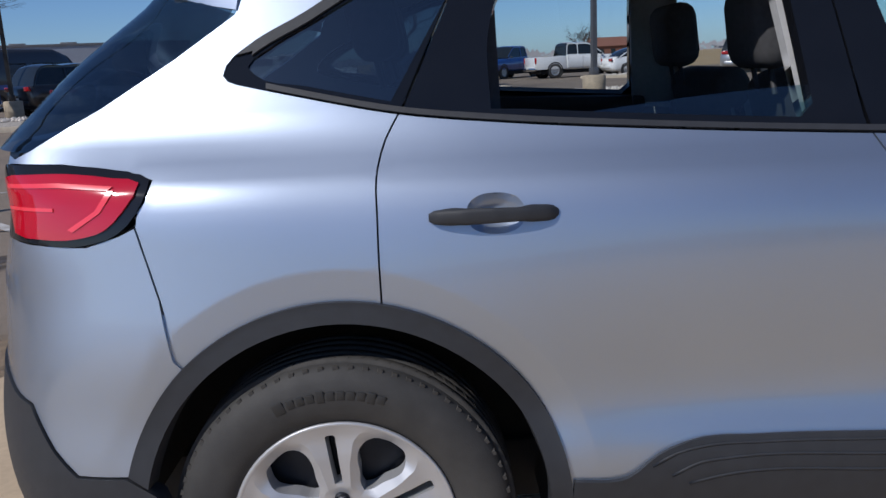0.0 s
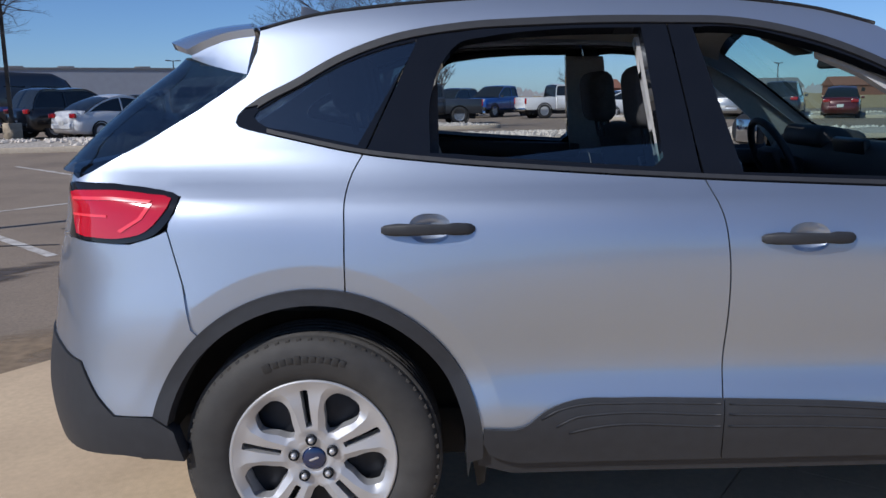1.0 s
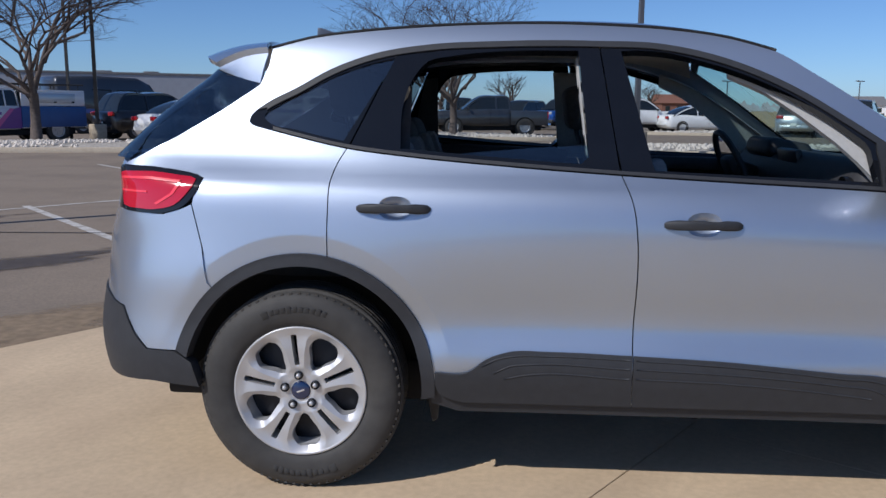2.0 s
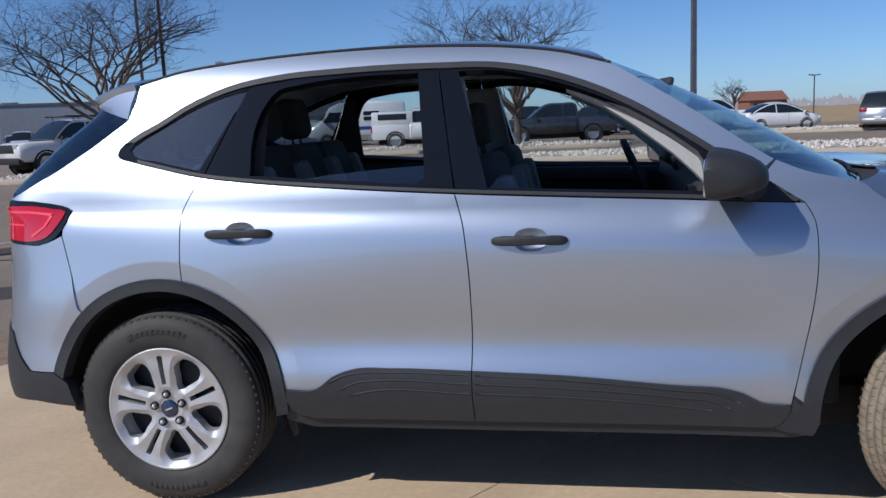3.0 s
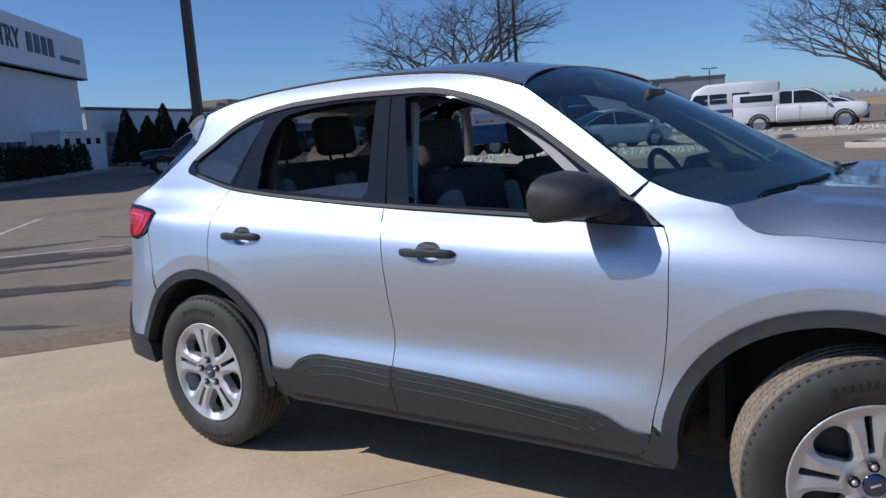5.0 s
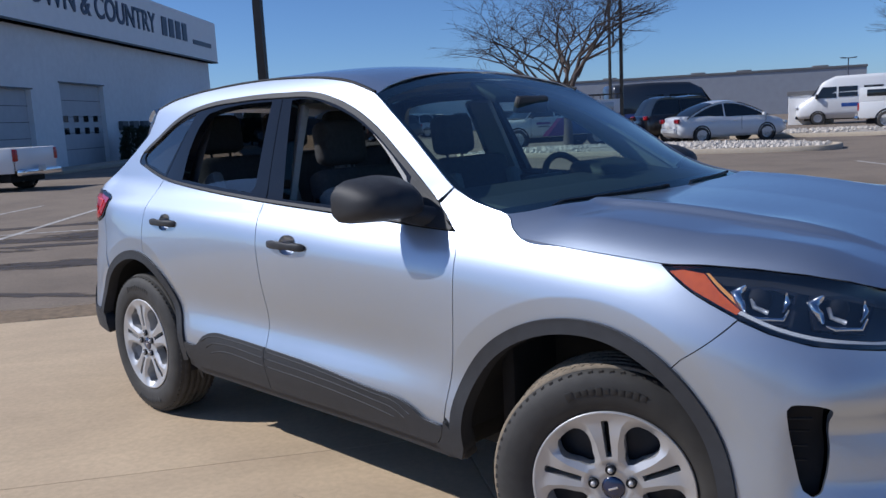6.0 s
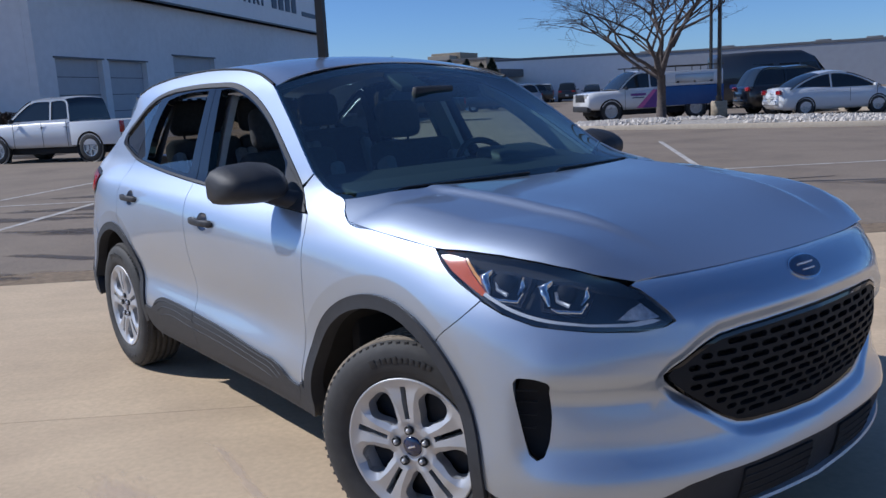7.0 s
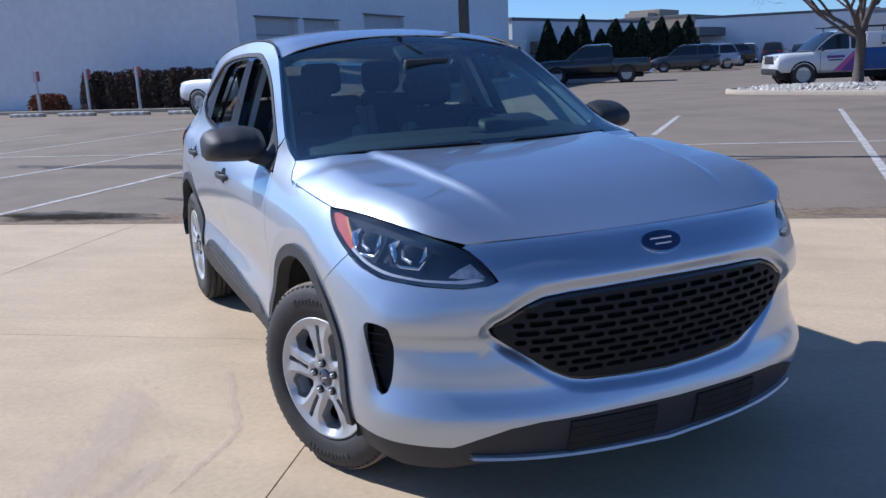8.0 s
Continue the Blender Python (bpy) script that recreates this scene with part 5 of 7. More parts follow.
TAR = mat("black_crack_sealant", (0.022, 0.020, 0.019), 0.6, vary=0.2, scale=15)
WETDARK = mat("damp_dark_asphalt", (0.085, 0.068, 0.055), 0.6, vary=0.3, scale=8, bump=0.4, bump_scale=150)
for a, b in [((-3.6, 5.9), (-1.2, 9.6)), ((-9.5, 4.5), (-3.2, 4.9))]:
    strip("crack_seal", a, b, .045, -0.007, TAR, "black tar crack seal on asphalt", "marking")


def soften(m, amount, scale, reach):
    """Frays a patch's edge: see-through by the patch's own fade and a noise."""
    nt = m.node_tree
    fade = nt.nodes.new("ShaderNodeAttribute")
    fade.attribute_name = "fade"
    tc = nt.nodes.new("ShaderNodeTexCoord")
    stretch = nt.nodes.new("ShaderNodeMapping")
    stretch.inputs["Rotation"].default_value = (0, 0, -.9)
    stretch.inputs["Scale"].default_value = (.45, 1.6, 1)
    nz = nt.nodes.new("ShaderNodeTexNoise")
    nz.inputs["Scale"].default_value, nz.inputs["Detail"].default_value, nz.inputs["Roughness"].default_value = scale, 8.0, .65
    add = nt.nodes.new("ShaderNodeMath")
    add.operation = "ADD"
    span = nt.nodes.new("ShaderNodeMapRange")
    span.inputs["From Min"].default_value, span.inputs["From Max"].default_value, span.inputs["To Max"].default_value = reach, reach + .35, amount
    nt.links.new(tc.outputs["Object"], stretch.inputs["Vector"])
    nt.links.new(stretch.outputs[0], nz.inputs["Vector"])
    nt.links.new(fade.outputs["Fac"], add.inputs[0])
    nt.links.new(nz.outputs["Fac"], add.inputs[1])
    nt.links.new(add.outputs[0], span.inputs["Value"])
    nt.links.new(span.outputs[0], nt.nodes["Principled BSDF"].inputs["Alpha"])
    return m


def faded(name, rows, fades, material, label):
    """A thin ground patch over rows of points, with a fade for each point."""
    bm = grid(rows)
    me = as_mesh(name, bm, smooth=False)
    me.materials.append(material)
    layer = me.attributes.new("fade", "FLOAT", "POINT")
    layer.data.foreach_set("value", [f for row in fades for f in row])
    return tagged(new(name, me), label, "stain", kind="structure")


def blot(name, cx, cy, rx, ry, rz, z, material, label, seed):
    rng = random.Random(seed)
    m = at(cx, cy, z, 0, 0, rz)
    ph = [rng.uniform(0, 6.28) for _ in range(3)]
    rows, fades = [], []
    for q in (.02, .35, .7, 1.0):
        row = []
        for k in range(49):
            a = 2 * math.pi * (k % 48) / 48
            r = q * (1 + .2 * math.sin(2 * a + ph[0]) + .14 * math.sin(5 * a + ph[1]) + .08 * math.sin(9 * a + ph[2]))
            row.append(m @ Vector((rx * r * math.cos(a), ry * r * math.sin(a), 0)))
        rows.append(row)
        fades.append([1 - q] * 49)
    return faded(name, rows, fades, material, label)


soften(WETDARK, .85, 2.2, .62)
blot("stain", -5.5, 1.15, 2.0, .42, 42, -0.0095, WETDARK, "dark damp patch on the asphalt", 1)
blot("stain", -3.6, 2.9, 1.7, .40, 48, -0.0092, WETDARK, "dark damp patch on the asphalt", 2)
blot("stain", -7.9, 2.2, 2.4, .45, 50, -0.0090, WETDARK, "dark damp streak on the asphalt", 3)
blot("stain", -9.0, -.6, 2.6, .35, 46, -0.0093, WETDARK, "dark damp streak on the asphalt", 4)
blot("stain", -4.3, -1.6, 1.5, .30, 52, -0.0088, WETDARK, "dark damp patch on the asphalt", 5)
blot("stain", -6.3, 4.6, 2.6, .6, 48, -0.0086, WETDARK, "dark damp patch round the pole base", 6)
blot("stain", 1.5, 10.5, 3.0, .6, 40, -0.0086, WETDARK, "dark damp patch on the asphalt", 7)
blot("stain", -9.9, 2.8, 1.9, .30, 60, -0.0084, WETDARK, "long dark damp streak on the asphalt", 41)
blot("stain", -8.0, 2.6, 1.3, .55, 50, -0.0083, WETDARK, "wide dark damp patch on the asphalt", 42)
blot("stain", -7.4, 1.7, 1.7, .22, 46, -0.0082, WETDARK, "thin dark damp streak on the asphalt", 43)
blot("stain", -5.4, 1.25, 1.7, .30, 45, -0.0081, WETDARK, "dark damp streak on the asphalt", 44)
blot("stain", -4.2, -.1, 1.0, .14, 30, -0.0080, WETDARK, "thin dark damp streak on the asphalt", 45)
PATCH = soften(mat("broken_asphalt_edge", (0.27, 0.20, 0.13), 0.95, vary=0.3, scale=14, bump=0.8, bump_scale=60), .75, 3.5, .50)
edge_pt = lambda s, o: (D2 * (-2.07 - o) + D1 * s).to_tuple()
for k, s in enumerate((-4.4, -2.2, -.6, 1.2, 3.0, 5.2)):
    e = edge_pt(s, .28)
    blot("stain", e[0], e[1], 1.5, .42, 54.9, -0.0088 - .0001 * k, PATCH, "crumbled tan asphalt edge by the concrete", 20 + k)

pad = thing("pavement", "sunlit tan concrete apron with saw-cut joints", "pavement", kind="structure")
part("joint_bed", box(37.5, 10.3, .05, Matrix.Translation(D2 * 3.03 + D1 * .71 + Vector((0, 0, -.040))) @ Matrix(((D1.x, D2.x, 0, 0), (D1.y, D2.y, 0, 0), (0, 0, 1, 0), (0, 0, 0, 1)))), JOINT, pad, "dark joint filler")
slab_me = None
for i in range(3):
    for j in range(-5, 6):
        c = D2 * (-2.07 + 3.4 * (i + .5)) + D1 * (.71 + 3.4 * (j + .5))
        m = Matrix.Translation((c.x, c.y, -0.06)) @ Matrix(((D1.x, D2.x, 0, 0), (D1.y, D2.y, 0, 0), (0, 0, 1, 0), (0, 0, 0, 1)))
        if slab_me is None:
            slab_me = part("slab", box(3.3965, 3.3965, .12, bevel=.002, seg=1), CONCRETE, pad, m=m, smooth=False)
        else:
            again(slab_me, m, pad)

# faint pale tyre scuffs that sweep over the slabs
SCUFF = soften(mat("pale_tyre_scuff", (0.66, 0.54, 0.42), 0.85, vary=0.12, scale=30), .40, 13.0, .98)


def scuff(points, w):
    pts = [Vector((*p, .0035)) for p in smooth_curve(points, .06)]
    rows, fades = [], []
    n = len(pts) - 1
    for k, p in enumerate(pts):
        d = (pts[min(k + 1, n)] - pts[max(k - 1, 0)]).normalized()
        side = Vector((-d.y, d.x, 0)) * w / 2
        end = min(1, 4 * k / n, 4 * (n - k) / n)
        rows.append([p + side * q for q in (-1, -.5, 0, .5, 1)])
        fades.append([end * f for f in (0, .5, 1, .5, 0)])
    faded("scuff", rows, fades, SCUFF, "faint pale tyre scuff on the concrete")


scuff([(1.10, -1.08), (1.45, -1.02), (1.89, -1.07), (2.29, -1.15), (2.46, -1.29), (2.67, -1.46), (2.85, -1.65)], .10)
scuff([(2.2, -1.30), (2.55, -1.60), (2.9, -1.95)], .30)
scuff([(1.1, -1.45), (1.9, -1.55), (2.6, -1.95), (3.1, -2.4)], .55)

PUDDLE = mat("shallow_puddle", (0.03, 0.028, 0.026), 0.03, vary=0.1, scale=4, spec=0.6)
blot("puddle", -4.5, 2.3, .62, .17, 62, -0.0065, PUDDLE, "shallow puddle that mirrors the sky", 31)

# ---- gravel islands ----
KERB = mat("tan_kerb_concrete", (0.42, 0.36, 0.28), 0.85, vary=0.1, scale=15, bump=0.3, bump_scale=150)
STONE = mat("pale_landscape_stone", (0.50, 0.46, 0.41), 0.85, vary=0.25, scale=9, bump=0.5, bump_scale=60)
STONEBED = mat("stone_bed", (0.36, 0.33, 0.29), 0.9, vary=0.35, scale=14, bump=0.9, bump_scale=30)
FIELD = mat("dry_winter_grass", (0.34, 0.25, 0.13), 0.95, vary=0.25, scale=.6, bump=0.5, bump_scale=6)


def island(a, b, w, seed, stones=900):
    """A kerbed stone bed between two ground points."""
    a, b = Vector((*a, 0)), Vector((*b, 0))
    d = (b - a).normalized()
    ln = (b - a).length
    ang_ = math.degrees(math.atan2(d.y, d.x))
    c = (a + b) / 2
    t = thing("island", "kerbed parking island filled with pale landscape stones", "island", at=(c.x, c.y, -.012), rz=ang_, kind="structure")
    out = [(ln / 2 * math.copysign(min(1, abs(math.cos(q)) ** .35), math.cos(q)) + 0, w / 2 * math.copysign(abs(math.sin(q)) ** .6, math.sin(q))) for q in np.linspace(0, 2 * math.pi, 80, endpoint=False)]
    rows = [[(x * k1, y * k2, z) for x, y in out] for k1, k2, z in ((1, 1, 0), (1, 1, .13), (.997, .985, .15), (1 - .15 / ln * 2, 1 - .15 / w * 2, .15), (1 - .16 / ln * 2, 1 - .17 / w * 2, .05))]
    part("kerb", grid(rows, closed=True), KERB, t, "tan concrete kerb")
    rng = random.Random(seed)
    bed = [[(x * k, y * k, .11 + .14 * (1 - k * k)) for x, y in out] for k in (.95, .7, .45, .2, .02)]
    part("stone_bed", grid(bed, closed=True), STONEBED, t, "pale stone bed")
    vs, fs = [], []
    for _ in range(stones):
        q, r = rng.uniform(0, 2 * math.pi), math.sqrt(rng.random()) * .94
        x = ln / 2 * math.copysign(min(1, abs(math.cos(q)) ** .35), math.cos(q)) * r
        y = w / 2 * math.copysign(abs(math.sin(q)) ** .6, math.sin(q)) * r
        s = rng.uniform(.05, .13)
        z = .12 + .14 * (1 - r * r)
        bse = len(vs)
        for dx, dy, dz in ((1, 0, 0), (-1, 0, 0), (0, 1, 0), (0, -1, 0), (0, 0, 1), (0, 0, -1)):
            vs.append((x + dx * s * rng.uniform(.6, 1.3), y + dy * s * rng.uniform(.6, 1.3), z + dz * s * .7))
        fs += [tuple(bse + i for i in f) for f in ((0, 2, 4), (2, 1, 4), (1, 3, 4), (3, 0, 4), (2, 0, 5), (1, 2, 5), (3, 1, 5), (0, 3, 5))]
    me = bpy.data.meshes.new("stones")
    me.from_pydata(vs, [], fs)
    me.materials.append(STONE)
    st = new("stones", me)
    st.parent = t
    tagged(st, "pale rounded landscape stones", kind="stuff")
    return t


island((-16.6, 19.6), (-4.6, 22.6), 3.0, 3, 1500)
island((-1.5, 23.2), (30.0, 21.0), 3.4, 4, 2200)
island((-14, 31.5), (3.5, 32.8), 3.0, 5, 1200)
island((8, 42), (34, 37), 2.2, 6, 900)
tagged(part("field", sheet(14, 620, 62, 700, 0.0, 6), FIELD), "dry tan winter field beyond the lot", "field", kind="structure")
tagged(part("field", sheet(-70, 14, 125, 700, 0.0, 6), FIELD), "dry tan winter field beyond the lot", "field", kind="structure")

# ---- light poles ----
POLEDARK = mat("dark_bronze_pole", (0.035, 0.032, 0.03), 0.45, 0.5, vary=0.15, scale=6)
POLEGREY = mat("grey_steel_pole", (0.16, 0.16, 0.17), 0.45, 0.6, vary=0.15, scale=6)
BASECON = mat("weathered_pole_base_concrete", (0.36, 0.30, 0.22), 0.9, vary=0.18, scale=9, bump=0.4, bump_scale=90)


def light_pole(x, y, h, base_h, base_r, w, material, label, heads=2, rz=0):
    p = thing("light_pole", label, "light pole", at=(x, y, -.012), rz=rz, group="parking lot lights")
    if base_h:
        bb = revolve([(0, 0), (base_r, 0), (base_r, base_h - .03), (base_r - .03, base_h), (0, base_h)], 28, m=at(0, 0, 0, 90, 0, 0))
        part("base", bb, BASECON, p, "round concrete base")
        part("base_plate", box(w * 2, w * 2, .03, at(0, 0, base_h + .015), bevel=.006), material, p)
        part("base_cover", box(w * 1.5, w * 1.5, .16, at(0, 0, base_h + .10), bevel=.01), material, p)
    sh = bmesh.new()
    rows = [[(sx * w / 2 * k, sy * w / 2 * k, z) for sx, sy in ((1, 1), (-1, 1), (-1, -1), (1, -1))] for k, z in ((1, base_h), (.72, h))]
    grid(rows, sh, closed=True)
    part("shaft", sh, material, p, smooth=False)
    for k in range(heads):
        s = 1 if k == 0 else -1
        part("lamp_head", box(.55, .28, .10, at(s * .48, 0, h - .02, 0, -4 * s, 0), bevel=.02), material, p, "flat lamp head")
        part("arm", tube([(0, 0, h - .06), (s * .25, 0, h - .03)], .03, 8), material, p)
    return p


light_pole(-6.34, 4.27, 9.0, .74, .195, .125, POLEDARK, "dark bronze square light pole on a concrete base", rz=35)
light_pole(4.31, 18.93, 8.5, .76, .29, .125, POLEGREY, "grey square light pole on a tan concrete base", rz=20)
light_pole(-12.7, 23.9, 8.5, .70, .28, .125, POLEDARK, "dark light pole beside the bare island tree", rz=20)
light_pole(-15.5, 27.5, 9.5, 0, 0, .10, POLEDARK, "slim dark flag and light pole behind the tree", heads=1)
for x, y, h in ((-37.3, 88.4, 4.8), (-24.7, 83, 5.2), (24, 85, 4.2), (40, 92, 4.5)):
    light_pole(x, y, h, 0, 0, .11, POLEGREY, "distant slim grey light pole", heads=2, rz=40)

# ---- bare trees ----
BARK = mat("grey_brown_bark", (0.105, 0.085, 0.075), 0.95, vary=0.35, scale=12, bump=0.9, bump_scale=40)
TWIG = mat("dark_twigs", (0.05, 0.038, 0.034), 0.95, vary=0.25, scale=8)


def bare_tree(x, y, h, spread, seed, trunk_h=1.7, r0=.17, label="bare winter tree with a forked trunk and fine twigs", depth=6, group="bare trees"):
    rng = random.Random(seed)
    t = thing("tree", label, "tree", at=(x, y, -.02), group=group)
    tr, lb, tw = bmesh.new(), bmesh.new(), bmesh.new()
    tube([(0, 0, 0), (.02, .01, trunk_h * .5), (0, .03, trunk_h)], [r0 * 1.35, r0, r0 * .92], 10, tr)

    def grow(p, d, ln, r, lev):
        mid = p + d * ln * .5 + Vector((rng.uniform(-1, 1), rng.uniform(-1, 1), rng.uniform(-.3, .6))) * ln * .07
        end = p + d * ln
        bm_ = tr if lev == 0 else (lb if lev < 3 else tw)
        tube([p, mid, end], [r, r * .82, r * .62], 7 if lev < 2 else (5 if lev < 4 else 3), bm_, cap=False)
        if lev >= depth:
            return
        n = 3 if lev < 2 else rng.choice((2, 2, 3))
        for k in range(n):
            ax = Vector((rng.uniform(-1, 1), rng.uniform(-1, 1), rng.uniform(-.25, .35))).normalized()
            nd = (d * rng.uniform(.75, 1.15) + ax * rng.uniform(.45, .85) * spread).normalized()
            nd.z = nd.z * .9 + (.14 if lev < 3 else .05)
            grow(end if k < 2 else p + d * ln * rng.uniform(.55, .9), nd.normalized(), ln * rng.uniform(.62, .86), r * rng.uniform(.54, .68), lev + 1)

    for k in range(8):
        a = k * 2.4 + rng.uniform(-.3, .3)
        lean = (.25, 1.05, .65)[k % 3] * spread
        d = Vector((math.cos(a) * lean, math.sin(a) * lean, rng.uniform(.8, 1.0))).normalized()
        grow(Vector((0, 0, trunk_h * rng.uniform(.80, 1.05))), d, h * (.25, .29, .26)[k % 3] * rng.uniform(.85, 1.1), r0 * (.62 if k % 3 == 0 else .5), 1)
    part("trunk", tr, BARK, t, "grey-brown trunk")
    tagged(part("fork", lb, BARK, t, "bare spreading limbs"), kind="stuff")
    tagged(part("crown", tw, TWIG, t, "fine dark twigs"), kind="stuff")
    return t


bare_tree(-13.9, 22.2, 7.0, 1.45, 11, r0=.15, depth=8)
bare_tree(-1.2, 31.8, 6.8, 1.28, 23, r0=.15, depth=8)
bare_tree(-3.5, 64, 6.5, .8, 31, depth=5, label="distant small bare tree")
bare_tree(2.0, 92, 4.6, .9, 41, depth=5, label="distant round bare tree")
bare_tree(22, 118, 4.6, 1.0, 43, depth=5, label="distant bare tree by the field")
bare_tree(-4.0, 66, 8.5, .9, 47, depth=5, label="distant bare tree beside a van")

# ---- other vehicles ----
VGLASS = mat("dark_vehicle_glass", (0.015, 0.019, 0.022), 0.06, vary=0.1, spec=0.7)
VRIM = mat("grey_vehicle_rim", (0.45, 0.45, 0.46), 0.35, 0.7, vary=0.1)
VLAMP = mat("clear_vehicle_lamp", (0.6, 0.6, 0.6), 0.12, 0.4, vary=0.1)
VRED = mat("red_vehicle_lamp", (0.35, 0.01, 0.012), 0.2, vary=0.1, coat=0.5)
PLATE = mat("pale_plate", (0.6, 0.6, 0.58), 0.5, vary=0.05)
PAINTS = {
    "white": car_paint("white_vehicle_paint", (0.74, 0.75, 0.76), 0.35, 0.0),
    "black": car_paint("black_vehicle_paint", (0.012, 0.012, 0.014), 0.3, 0.0),
    "blue": car_paint("blue_vehicle_paint", (0.02, 0.085, 0.34), 0.3, 0.2),
    "silver": car_paint("silver_vehicle_paint", (0.45, 0.46, 0.48), 0.35, 0.7),
    "grey": car_paint("dark_grey_vehicle_paint", (0.05, 0.055, 0.065), 0.32, 0.4),
    "red": car_paint("red_vehicle_paint", (0.11, 0.012, 0.014), 0.3, 0.2),
}
WHEELS = {}


def far_wheel(parent, x, y, r, left):
    """A wheel with tyre and rim on a parked vehicle."""
    key = round(r, 2)
    if key not in WHEELS:
        ty = as_mesh("tyre", revolve([(r * .62, -.10), (r * .9, -.11), (r, -.08), (r, .08), (r * .9, .11), (r * .62, .10)], 24))
        ty.materials.append(TYRE)
        b = revolve([(0, -.07), (r * .2, -.075), (r * .24, -.05), (r * .52, -.05), (r * .56, -.095), (r * .64, -.10)], 24)
        for k in range(6):
            box(r * .13, .03, r * .42, at(0, 0, 0, 0, 60 * k, 0) @ at(0, -.075, r * .36), bm=b)
        rm = as_mesh("rim", b)
        rm.materials.append(VRIM)
        WHEELS[key] = (ty, rm)
    w = new("wheel", WHEELS[key][0])
    w.parent = parent
    w.matrix_basis = at(x, y, r, 0, 0, 180 if left else 0)
    rim = new("rim", WHEELS[key][1])
    rim.parent = w
    return w


def loft_body(stations):
    """A closed body: stations of (x, z_low, z_high, half_width_low, half_width_top)."""
    rows = []
    for x, z0, z1, w0, w1 in (smooth_curve(stations, .16) if stations[0][2] < 2 else stations):
        sec = [(-w0 * .9, z0), (-w0, z0 + (z1 - z0) * .18), (-w0 * 1.0, z0 + (z1 - z0) * .62), (-w1 * 1.0, z0 + (z1 - z0) * .93), (-w1 * .93, z1), (-w1 * .45, z1 + .012), (0, z1 + .016), (w1 * .45, z1 + .012), (w1 * .93, z1), (w1, z0 + (z1 - z0) * .93), (w0, z0 + (z1 - z0) * .62), (w0, z0 + (z1 - z0) * .18), (w0 * .9, z0)]
        rows.append([(x, y, z) for y, z in sec])
    bm = grid(rows, closed=True)
    bm.verts.ensure_lookup_table()
    k = len(rows[0])
    bm.faces.new([bm.verts[i] for i in range(k)][::-1])
    bm.faces.new([bm.verts[len(bm.verts) - k + i] for i in range(k)])
    return bm


def quad_part(name, pts, material, parent, label="", thick=.012):
    b = bmesh.new()
    b.faces.new([b.verts.new(p) for p in pts])
    return part(name, solid(b, thick), material, parent, label, smooth=False)


def clip_x(poly, lo, hi):
    """The part of a polygon between two x values."""
    for sign, lim in ((1, hi), (-1, -lo)):
        out = []
        for p, q in zip(poly, poly[1:] + poly[:1]):
            a, b = sign * p[0] - lim, sign * q[0] - lim
            if a <= 0:
                out.append(p)
            if a * b < 0:
                f = a / (a - b)
                out.append((p[0] + (q[0] - p[0]) * f, p[1] + (q[1] - p[1]) * f))
        poly = out
    return poly


